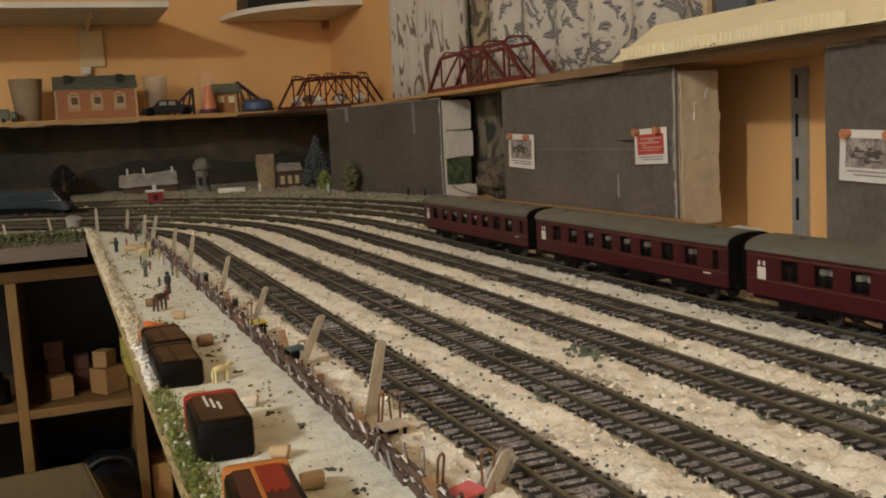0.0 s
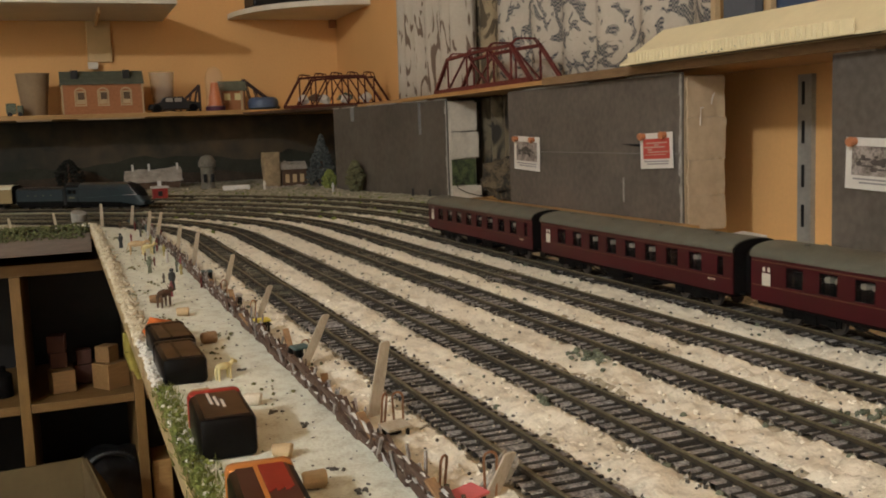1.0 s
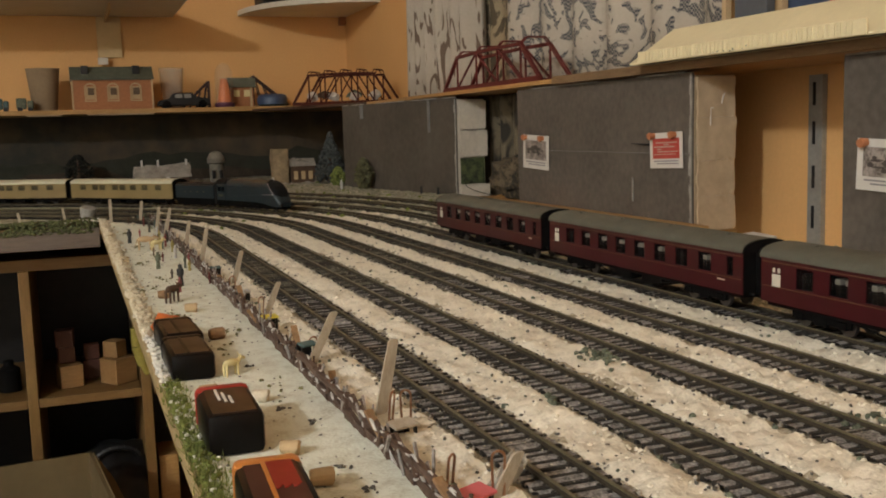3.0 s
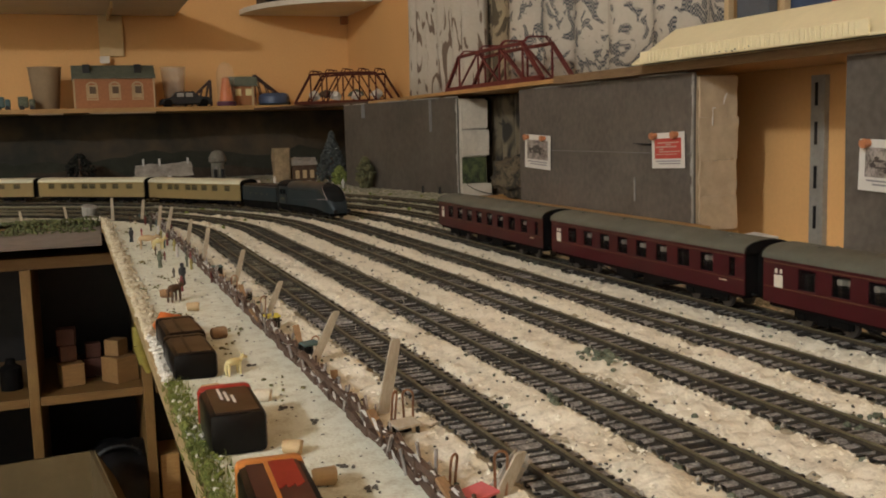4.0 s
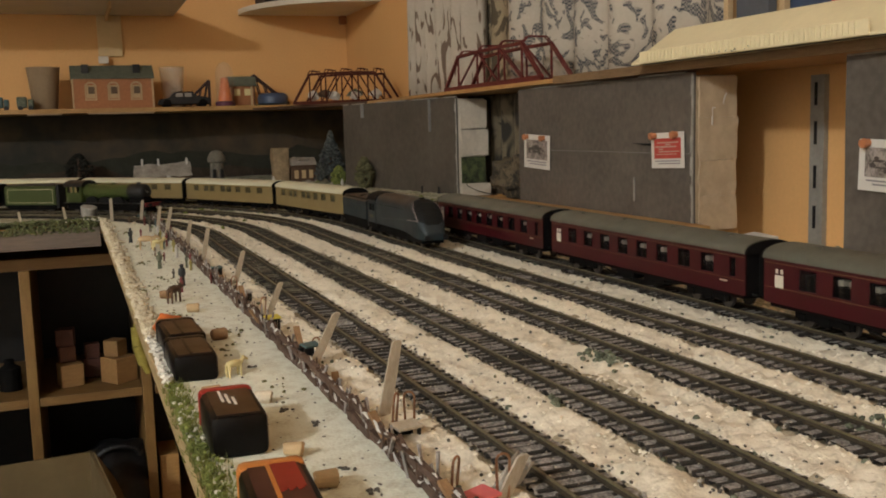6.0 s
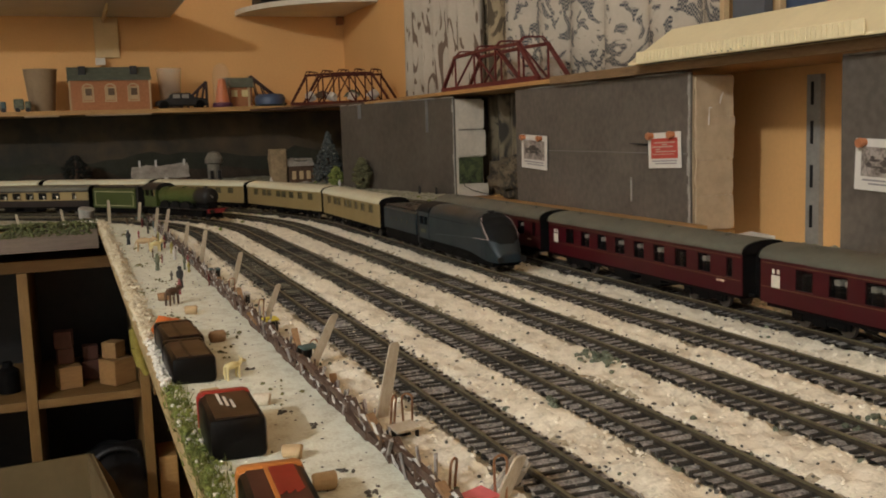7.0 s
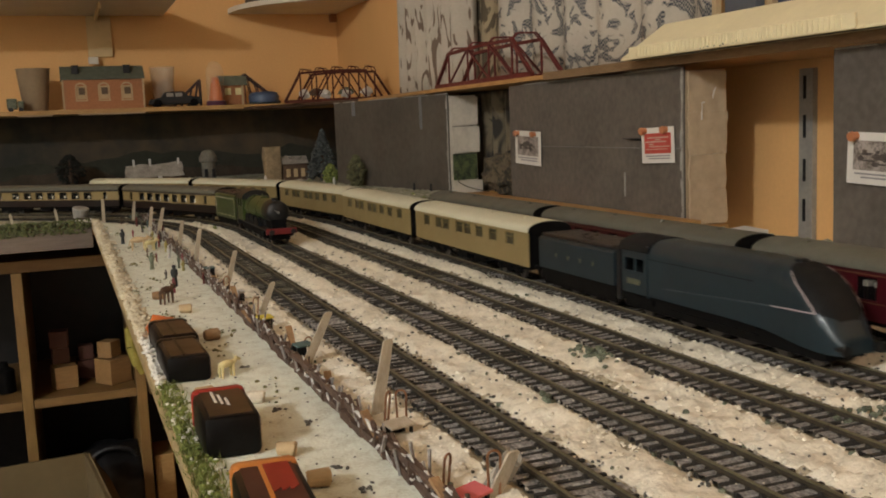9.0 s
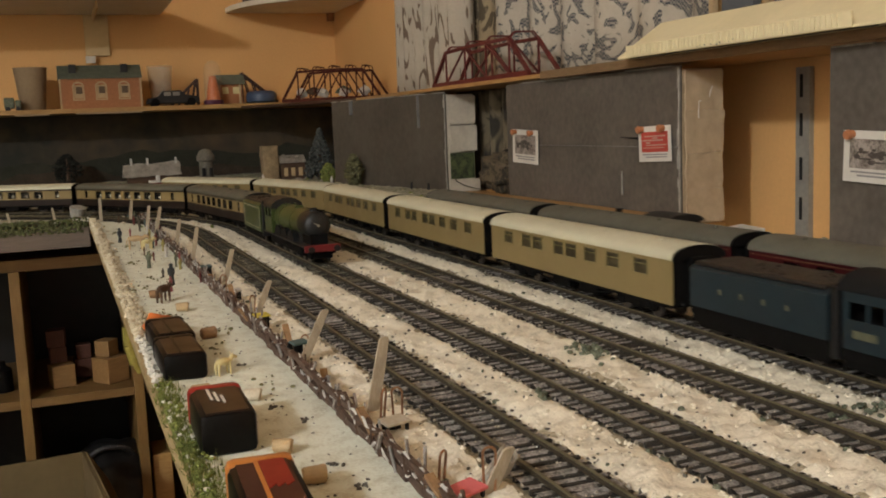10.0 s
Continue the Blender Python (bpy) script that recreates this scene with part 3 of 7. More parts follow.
def streamliner():
    """Wedge-fronted streamlined engine; front at y = 0.099."""
    e = thing("steam_locomotive", "blue streamlined steam locomotive with dark wedge front", "locomotive")
    stations = ((-0.052, 0.0160, 0.0140, 0.0478), (0.030, 0.0160, 0.0140, 0.0482), (0.052, 0.0160, 0.0132, 0.0480), (0.064, 0.0160, 0.0118, 0.0470), (0.073, 0.0160, 0.0104, 0.0440),
                (0.081, 0.0154, 0.0092, 0.0388), (0.087, 0.0143, 0.0084, 0.0322), (0.092, 0.0128, 0.0080, 0.0250), (0.096, 0.0110, 0.0078, 0.0190), (0.099, 0.0090, 0.0078, 0.0148))

    def at(y):
        cols = list(zip(*stations))
        return [float(np.interp(y, cols[0], c)) for c in cols[1:]]

    def surf_x(y, z):
        hw, z0, z1 = at(y)
        h = min(0.0118, (z1 - z0) * 0.55)
        u = min(1.0, max(0.0, (z - z1 + h) / h)) ** (1 / 0.85)
        return hw * max(0.0, 1 - u * u) ** 0.36

    def edge(z):
        return 0.0855 - 0.019 * (max(0.0, z - 0.0265) / 0.0175) ** 1.25

    def waist(y):
        return 0.0208 + 0.0057 * min(1.0, max(0.0, (y + 0.032) / 0.10)) if y < 0.086 else 0.0265 - 0.0085 * ((y - 0.086) / 0.0125) ** 1.6

    ys = [-0.052 + 0.004 * i for i in range(25)] + [0.046 + 0.00075 * i for i in range(71)]
    rings = []
    for y in ys:
        hw, z0, z1 = at(y)
        h = min(0.0118, (z1 - z0) * 0.55)
        ring = [(-hw, y, z0 + (z1 - h - z0) * k / 16) for k in range(16)]
        for k in range(33):
            a = math.pi * (1 - k / 32)
            ca, sa = math.cos(a), max(0.0, math.sin(a))
            ring.append((math.copysign(hw * abs(ca) ** 0.72, ca), y, z1 - h + h * sa ** 0.85))
        rings.append(ring + [(hw, y, z0 + (z1 - h - z0) * k / 16) for k in range(15, -1, -1)])
    for name, paint, dark in (("casing", M_BLUE, False), ("nose", M_NOSE, True)):
        bm = loft(bmn(), rings)
        gone = []
        for f in bm.faces:
            c = f.calc_center_median()
            is_nose = c.y > edge(c.z) and c.z > waist(c.y)
            if is_nose != dark:
                gone.append(f)
        bmesh.ops.delete(bm, geom=gone, context="FACES")
        part(name, bm, paint, e, "dark grey wedge nose" if dark else "", smooth=True)
    for sx in (-1, 1):
        bm = bmn()
        line = [(edge(z), z) for z in np.linspace(0.0440, 0.0265, 9)] + [(0.080, waist(0.080)), (0.070, waist(0.070)), (0.058, waist(0.058))]
        for (y0, z0), (y1, z1) in zip(line, line[1:]):
            beam(bm, (sx * (surf_x(y0, z0) + 0.0001), y0, z0), (sx * (surf_x(y1, z1) + 0.0001), y1, z1), 0.0004, 0.0006)
        part("lining", bm, M_PALELINE, e)
        bm = bmn()
        beam(bm, (sx * 0.0160, -0.036, waist(-0.036)), (sx * 0.0160, 0.058, waist(0.058)), 0.0007, 0.0008)
        part("waist_line", bm, M_BLUELIGHT, e)
        bm = bmn()
        for y0, y1 in ((-0.052, -0.02), (-0.02, 0.012), (0.012, 0.044)):
            beam(bm, (sx * 0.01595, y0, 0.0365), (sx * 0.01595, y1, 0.0365), 0.0003, 0.0003)
        part("panel_seam", bm, M_NOSE, e)
    # cab
    bm = bmn()
    for sx in (-1, 1):
        a, b = sorted((sx * 0.0166, sx * 0.0156))
        box(bm, a, b, -0.080, -0.052, 0.0140, 0.0275)
        box(bm, a, b, -0.080, -0.052, 0.0355, 0.0400)
        box(bm, a, b, -0.080, -0.077, 0.0275, 0.0355)
        box(bm, a, b, -0.0665, -0.0645, 0.0275, 0.0355)
        box(bm, a, b, -0.056, -0.052, 0.0275, 0.0355)
    box(bm, -0.0156, 0.0156, -0.0535, -0.052, 0.0125, 0.044)
    part("cab", bm, M_BLUE, e)
    prof = [(-0.0168, 0.0398)] + [(0.0168 * math.sin(a), 0.0400 + 0.0085 * math.cos(a)) for a in np.linspace(-1.5, 1.5, 11)] + [(0.0168, 0.0398)]
    part("cab_roof", extrude(bmn(), prof, -0.084, -0.051), M_NOSE, e, smooth=True)
    for sx in (-1, 1):
        bm = bmn()
        box(bm, *sorted((sx * 0.0166, sx * 0.0169)), -0.074, -0.060, 0.0195, 0.0230)
        part("number_bar", bm, M_FADED, e)
    bm = bmn()
    lathe(bm, [(0.003, 0), (0.0032, 0.0018), (0.0022, 0.002)], 12, (0, 0.060, 0.0468))
    part("chimney", bm, M_BLACK, e)
    bm = bmn()
    box(bm, -0.0125, 0.0125, -0.083, 0.090, 0.004, 0.0124)
    box(bm, -0.0145, 0.0145, -0.083, 0.045, 0.0118, 0.0160)
    box(bm, -0.0145, 0.0145, -0.083, -0.05, 0.008, 0.0126)
    for sx in (-0.0145, 0.0145):
        beam(bm, (sx, -0.03, 0.0085), (sx, 0.045, 0.0085), 0.0008, 0.0014)
    part("chassis", bm, M_CHASSIS, e)
    for sx in (-0.0100, 0.0100):
        bm = bmn()
        rod(bm, (sx, 0.093, 0.0110), (sx, 0.1015, 0.0110), 0.0013, seg=10)
        rod(bm, (sx, 0.1010, 0.0110), (sx, 0.1020, 0.0110), 0.0028, seg=14)
        part("buffer", bm, M_BLACK, e)
    drivers(e, (-0.022, 0.004, 0.030), 0.0125)
    drivers(e, (0.058, 0.082, -0.062), 0.0065)
    return e




def ring_y(y, r, zc, n=18):
    return [(r * math.sin(2 * math.pi * i / n), y, zc + r * math.cos(2 * math.pi * i / n)) for i in range(n)]


M_BEAMRED = mat("dull_signal_red", (0.15, 0.012, 0.014), 0.45, 0.15, 60, 0.03)


def green_engine():
    """Round-boilered express engine; buffers at y = 0.092."""
    e = thing("steam_locomotive", "apple green express steam locomotive with black smokebox", "locomotive")
    part("boiler", loft(bmn(), [ring_y(-0.038, 0.0118, 0.0295), ring_y(0.0, 0.0115, 0.0298), ring_y(0.048, 0.0100, 0.0305)]), M_GREEN, e, smooth=True)
    bm = loft(bmn(), [ring_y(0.0482, 0.0106, 0.0305), ring_y(0.074, 0.0106, 0.0305), ring_y(0.0755, 0.0098, 0.0305), ring_y(0.0775, 0.006, 0.0305)])
    part("smokebox", bm, M_BLACK, e, smooth=True)
    bm = bmn()
    rod(bm, (0, 0.0775, 0.0305), (0, 0.0785, 0.0305), 0.0012)
    beam(bm, (0, 0.079, 0.0305), (0.004, 0.079, 0.033), 0.0005, 0.0005)
    part("door_handle", bm, M_STEEL, e)
    for y in (-0.02, 0.02):
        r = 0.0117 - max(0, y) * 0.034
        part("boiler_band", loft(bmn(), [ring_y(y, r + 0.0002, 0.0299), ring_y(y + 0.0006, r + 0.0002, 0.0299)]), M_GREEN, e, smooth=True)
    part("chimney", lathe(bmn(), [(0.0034, 0), (0.0030, 0.001), (0.0030, 0.0024), (0.0036, 0.0030), (0.0030, 0.0034)], 14, (0, 0.062, 0.0400)), M_BLACK, e, smooth=True)
    part("dome", lathe(bmn(), [(0.0045, -0.001), (0.0040, 0.0008), (0.0030, 0.0018), (0.0010, 0.0022)], 14, (0, 0.012, 0.0405)), M_GREEN, e, smooth=True)
    for sx in (-0.004, 0.004):
        part("safety_valve", rod(bmn(), (sx, -0.022, 0.040), (sx, -0.022, 0.0425), 0.0011), M_GREEN, e)
    # running plate and splashers
    bm = bmn()
    box(bm, -0.0165, 0.0165, -0.078, 0.086, 0.0145, 0.0160, 0.0003)
    part("running_plate", bm, M_BLACK, e)
    for sx in (-1, 1):
        for y in (-0.020, 0.006, 0.032):
            bm = bmn()
            ring = [(y + 0.0125 * math.cos(a), 0.0160 + 0.0085 * math.sin(a)) for a in np.linspace(0, math.pi, 10)]
            x0, x1 = sx * 0.0155, sx * 0.0105
            loft(bm, [[(x0, p, q) for p, q in ring], [(x1, p, q) for p, q in ring]])
            part("splasher", bm, M_NOSE, e, smooth=True)
    bm = bmn()
    for sx in (-1, 1):
        a, b = sorted((sx * 0.0162, sx * 0.0152))
        box(bm, a, b, -0.072, -0.040, 0.0150, 0.0295)
        box(bm, a, b, -0.072, -0.069, 0.0295, 0.0375)
        box(bm, a, b, -0.058, -0.055, 0.0295, 0.0375)
        box(bm, a, b, -0.044, -0.040, 0.0295, 0.0375)
    box(bm, -0.0152, 0.0152, -0.0415, -0.040, 0.015, 0.042)
    part("cab", bm, M_GREEN, e)
    prof = [(-0.0166, 0.0372)] + [(0.0166 * math.sin(a), 0.0376 + 0.0085 * math.cos(a)) for a in np.linspace(-1.5, 1.5, 11)] + [(0.0166, 0.0372)]
    part("cab_roof", extrude(bmn(), prof, -0.077, -0.038), M_BLACK, e, smooth=True)
    bm = bmn()
    box(bm, -0.0165, 0.0165, 0.0862, 0.0885, 0.0105, 0.0168, 0.0004)
    part("buffer_beam", bm, M_BEAMRED, e, "red buffer beam")
    for sx in (-0.0115, 0.0115):
        bm = bmn()
        rod(bm, (sx, 0.0885, 0.0135), (sx, 0.0930, 0.0135), 0.0013, seg=10)
        rod(bm, (sx, 0.0928, 0.0135), (sx, 0.0940, 0.0135), 0.0029, seg=14)
        part("buffer", bm, M_BLACK, e)
    bm = bmn()
    box(bm, -0.010, 0.010, -0.076, 0.084, 0.004, 0.0145)
    box(bm, -0.008, 0.008, 0.050, 0.078, 0.016, 0.024)
    for sx in (-1, 1):
        box(bm, *sorted((sx * 0.0110, sx * 0.0165)), 0.056, 0.074, 0.0060, 0.0135, 0.0008)
        beam(bm, (sx * 0.0125, -0.022, 0.0085), (sx * 0.0125, 0.034, 0.0085), 0.0008, 0.0014)
        beam(bm, (sx * 0.0130, 0.006, 0.0085), (sx * 0.0130, 0.058, 0.0098), 0.0008, 0.0012)
    part("chassis", bm, M_CHASSIS, e)
    drivers(e, (-0.020, 0.006, 0.032), 0.0125)
    drivers(e, (0.056, 0.076, -0.058), 0.0065)
    # fuller boiler and longer frames than the drawing above
    for ob in e.children:
        round_part = ob.name.split(".")[0] in ("boiler", "smokebox", "boiler_band", "dome", "chimney", "safety_valve", "door_handle")
        wheel = ob.name.startswith("wheel")
        mid = sum(v.co.y for v in ob.data.vertices) / len(ob.data.vertices)
        for v in ob.data.vertices:
            v.co.y += 0.105 * (mid if wheel else v.co.y) + 0.0085
            if v.co.z > 0.016 and not wheel:
                v.co.z = 0.016 + (v.co.z - 0.016) * 1.17
            if round_part:
                v.co.x *= 1.17
    return e


def tank_engine():
    """Small dark engine on the line behind the standing coaches; front at y = 0.06."""
    e = thing("tank_engine", "small black tank locomotive with brass dome", "locomotive")
    part("boiler", loft(bmn(), [ring_y(-0.02, 0.0095, 0.0265), ring_y(0.052, 0.0095, 0.0265)]), M_BLACK, e, smooth=True)
    bm = bmn()
    for sx in (-1, 1):
        box(bm, *sorted((sx * 0.0165, sx * 0.009)), -0.022, 0.030, 0.0150, 0.0320, 0.001)
    part("side_tanks", bm, M_NOSE, e)
    bm = bmn()
    box(bm, -0.0165, 0.0165, -0.056, -0.022, 0.0150, 0.0395)
    part("cab", bm, M_NOSE, e)
    prof = [(-0.0170, 0.0393)] + [(0.0170 * math.sin(a), 0.0396 + 0.0070 * math.cos(a)) for a in np.linspace(-1.5, 1.5, 11)] + [(0.0170, 0.0393)]
    part("cab_roof", extrude(bmn(), prof, -0.060, -0.020), M_BLACK, e, smooth=True)
    part("dome", lathe(bmn(), [(0.0042, -0.001), (0.0040, 0.004), (0.0030, 0.0065), (0.0008, 0.0076)], 14, (0, -0.006, 0.0355)), M_BRASS, e, smooth=True)
    part("chimney", lathe(bmn(), [(0.0034, -0.001), (0.0028, 0.002), (0.0029, 0.0075), (0.0037, 0.0085), (0.0030, 0.009)], 14, (0, 0.040, 0.0355)), M_BLACK, e, smooth=True)
    bm = bmn()
    box(bm, -0.0165, 0.0165, -0.058, 0.058, 0.0125, 0.0150)
    box(bm, -0.0100, 0.0100, -0.055, 0.055, 0.0040, 0.0125)
    part("chassis", bm, M_CHASSIS, e)
    drivers(e, (-0.03, 0.0, 0.03), 0.0095)
    for ob in e.children:
        for v in ob.data.vertices:
            if v.co.z > 0.015:
                v.co.z = 0.015 + (v.co.z - 0.015) * 0.84
    return e


def raise_tender(t, k):
    """A taller tank on the same frames."""
    for ob in t.children:
        if ob.name.split(".")[0] in ("body", "coal", "lining", "front_plate"):
            for v in ob.data.vertices:
                if v.co.z > 0.0115:
                    v.co.z = 0.0115 + (v.co.z - 0.0115) * k


blue_engine, blue_tender = streamliner(), tender("blue streamlined locomotive tender with coal", 0.104, M_BLUE, marks=4)
green_eng, green_tender = green_engine(), tender("apple green lined locomotive tender", 0.100, M_GREEN, panel=True)
raise_tender(green_tender, 1.17)
tank = tank_engine()

# tender's rear end along its line, second by second
BLUE_RUN = [(0, -1.108), (1, -0.936), (2.5, -0.662), (4.5, -0.286), (5.5, -0.103), (7.5, 0.265), (8, 0.370), (9, 0.563), (10, 0.752)]
GREEN_RUN = [(0, -1.806), (4.5, -0.978), (5.5, -0.788), (7.5, -0.404), (9, -0.124), (10, 0.064)]


def motions():
    """Both running trains and the small engine behind."""
    times = [0.5 * i for i in range(21)]

    def run(ob, line, table, off, half):
        ts, ss = zip(*table)
        walk(ob, [(t, on_track(line, float(np.interp(t, ts, ss)) + off, half)) for t in times])

    run(blue_tender, "four", BLUE_RUN, 0.052, 0.030)
    run(blue_engine, "four", BLUE_RUN, 0.194, 0.045)
    for k, c in enumerate(creams):
        run(c, "four", BLUE_RUN, -0.016 - LEN_C / 2 - k * 0.2665, 0.080)
    run(green_tender, "two", GREEN_RUN, 0.056, 0.030)
    run(green_eng, "two", GREEN_RUN, 0.202, 0.045)
    for k, c in enumerate(pullmans):
        run(c, "two", GREEN_RUN, -0.016 - LEN_P / 2 - k * 0.291, 0.090)
    walk(tank, [(t, pose(LINES["six"][0], max(-0.9, 0.706 - (10 - t) * 0.315), RAIL_TOP)) for t in times])


# ---- more surfaces ----
def patterned(name, ground, ink, scale, lo, hi, net=0.0, stretch=(1, 1, 1), rough=0.9):
    """Cloth with a printed or woven motif; net: holes per metre of a fine mesh in the motif."""
    m = mat(name, ground, rough, 0.08, 30, 0.1)
    nt = m.node_tree
    b = nt.nodes["Principled BSDF"]
    old = b.inputs["Base Color"].links[0].from_socket
    tc = [n for n in nt.nodes if n.type == "TEX_COORD"][0]
    mp = nt.nodes.new("ShaderNodeMapping")
    mp.inputs["Scale"].default_value = stretch
    nt.links.new(tc.outputs["Object"], mp.inputs["Vector"])
    no = nt.nodes.new("ShaderNodeTexNoise")
    no.inputs["Scale"].default_value, no.inputs["Detail"].default_value, no.inputs["Distortion"].default_value = scale, 1.5, 2.2
    nt.links.new(mp.outputs[0], no.inputs["Vector"])
    ra = nt.nodes.new("ShaderNodeMapRange")
    ra.inputs[1].default_value, ra.inputs[2].default_value = lo, hi
    nt.links.new(no.outputs[0], ra.inputs[0])
    fac = ra.outputs[0]
    if net:
        ch = nt.nodes.new("ShaderNodeTexChecker")
        ch.inputs["Scale"].default_value = net
        ch.inputs[1].default_value, ch.inputs[2].default_value = (1, 1, 1, 1), (0.45, 0.45, 0.45, 1)
        nt.links.new(tc.outputs["Object"], ch.inputs["Vector"])
        mu = nt.nodes.new("ShaderNodeMath")
        mu.operation = "MULTIPLY"
        nt.links.new(fac, mu.inputs[0])
        nt.links.new(ch.outputs[0], mu.inputs[1])
        fac = mu.outputs[0]
    mx = nt.nodes.new("ShaderNodeMix")
    mx.data_type = "RGBA"
    mx.inputs[7].default_value = (*ink, 1)
    nt.links.new(fac, mx.inputs[0])
    nt.links.new(old, mx.inputs[6])
    nt.links.new(mx.outputs[2], b.inputs["Base Color"])
    return m


M_LACE = patterned("lace_curtain", (0.49, 0.435, 0.355), (0.055, 0.060, 0.07), 25, 0.52, 0.555, 330)
M_PRINT = patterned("printed_curtain", (0.48, 0.42, 0.34), (0.15, 0.105, 0.075), 19, 0.585, 0.63, stretch=(1, 2.8, 0.5))
M_OLIVECLOTH = patterned("olive_cloth", (0.34, 0.27, 0.17), (0.09, 0.07, 0.045), 20, 0.47, 0.53)
M_DARKCLOTH = patterned("dark_olive_cloth", (0.17, 0.135, 0.085), (0.03, 0.025, 0.019), 14, 0.46, 0.60, stretch=(1, 1.6, 0.8))
M_MOSS = mat("moss", (0.27, 0.30, 0.075), 0.95, 0.4, 150, 0.8, col2=(0.09, 0.12, 0.03))
M_STONE = mat("pale_stone", (0.76, 0.69, 0.56), 0.9, 0.2, 120, 0.5, col2=(0.52, 0.45, 0.33))
M_SNOWSTONE = mat("white_stone", (0.78, 0.74, 0.66), 0.9, 0.15, 120, 0.5)
M_GREYSTONE = mat("dark_grit", (0.13, 0.12, 0.10), 0.9, 0.3, 150, 0.5)
M_FOLIAGE = mat("grey_green_foliage", (0.23, 0.245, 0.175), 0.95, 0.4, 200, 0.5, col2=(0.04, 0.05, 0.032))
M_TAN = mat("tan_card", (0.33, 0.235, 0.14), 0.8, 0.1, 20, 0.1)
M_BRICK = mat("orange_brick_card", (0.42, 0.17, 0.07), 0.75, 0.2, 160, 0.2)
M_SLATE = mat("slate_green", (0.13, 0.14, 0.10), 0.7, 0.2, 80, 0.2)
M_STONETRIM = mat("stone_trim", (0.50, 0.36, 0.20), 0.7, 0.1, 80, 0.1)
M_CLEARCUP = glassy("frosted_tumbler", (0.62, 0.52, 0.40), 0.80, 0.3)
M_GLOBE = glassy("clear_dome", (0.85, 0.75, 0.6), 0.90, 0.06)
M_ORANGE = mat("orange_plastic", (0.62, 0.16, 0.04), 0.45, 0.1, 60, 0.02)
M_BLUEPOT = mat("blue_glaze", (0.06, 0.09, 0.16), 0.4, 0.15, 40, 0.05)
M_CANOPY = mat("cream_plastic", (0.84, 0.73, 0.46), 0.5, 0.06, 25, 0.03)
M_FENCE = mat("brown_fence", (0.125, 0.075, 0.05), 0.7, 0.3, 150, 0.3, col2=(0.06, 0.036, 0.027))
M_SNOW = mat("snow_paint", (0.62, 0.60, 0.57), 0.85, 0.15, 120, 0.4)
M_STICK = wood("stirrer_wood", (0.52, 0.46, 0.36), (0.36, 0.30, 0.22), 60, (6, 6, 1))
M_WIRE = mat("copper_wire", (0.40, 0.22, 0.13), 0.3, 0.1, 60, 0.0, metal=0.85)
M_CLEARBAG = glassy("clear_plastic", (0.55, 0.50, 0.42), 0.45, 0.15)
M_YELLOW = mat("yellow_paint", (0.70, 0.58, 0.08), 0.5, 0.1, 60, 0.02)
M_PALEYELLOW = mat("pale_yellow", (0.72, 0.62, 0.32), 0.6, 0.1, 60, 0.1)
M_TEAL = mat("teal_paint", (0.07, 0.125, 0.125), 0.5, 0.15, 60, 0.02)
M_PINK = mat("pink_paint", (0.72, 0.16, 0.17), 0.5, 0.1, 60, 0.02)
M_BROWN = mat("brown_hide", (0.10, 0.055, 0.03), 0.7, 0.2, 100, 0.05)
M_BARK = mat("cork", (0.34, 0.20, 0.10), 0.85, 0.25, 120, 0.4)
M_BLOCK = wood("toy_block_wood", (0.27, 0.155, 0.062), (0.20, 0.11, 0.042))
M_REDBLOCK = mat("dull_red_block", (0.085, 0.030, 0.018), 0.7, 0.15, 40, 0.05)
M_CARTON = mat("kraft_carton", (0.165, 0.115, 0.052), 0.75, 0.1, 12, 0.05)
M_BATTBLACK = mat("battery_black", (0.005, 0.0045, 0.0045), 0.3, 0.2, 60, 0.02, spec=0.14)
M_BATTBROWN = mat("battery_copper", (0.038, 0.022, 0.013), 0.33, 0.25, 60, 0.02, metal=0.25)
M_BATTORANGE = mat("battery_orange", (0.52, 0.19, 0.045), 0.38, 0.1, 60, 0.02)
M_BATTRED = mat("battery_red", (0.34, 0.028, 0.02), 0.36, 0.12, 60, 0.02)
M_BATTPLUM = mat("battery_plum", (0.045, 0.010, 0.012), 0.33, 0.12, 60, 0.02)
M_PAPER = mat("white_paper", (0.70, 0.66, 0.60), 0.7, 0.06, 40, 0.02)
M_PHOTO = mat("pale_photograph", (0.40, 0.34, 0.30), 0.4, 0.3, 90, 0.0, col2=(0.11, 0.09, 0.075), thresh=(0.38, 0.58))
M_PRINTRED = mat("red_print", (0.52, 0.07, 0.05), 0.5, 0.1, 60, 0.0)
M_WORN = mat("worn_pale_edge", (0.42, 0.39, 0.35), 0.8, 0.3, 120, 0.1)


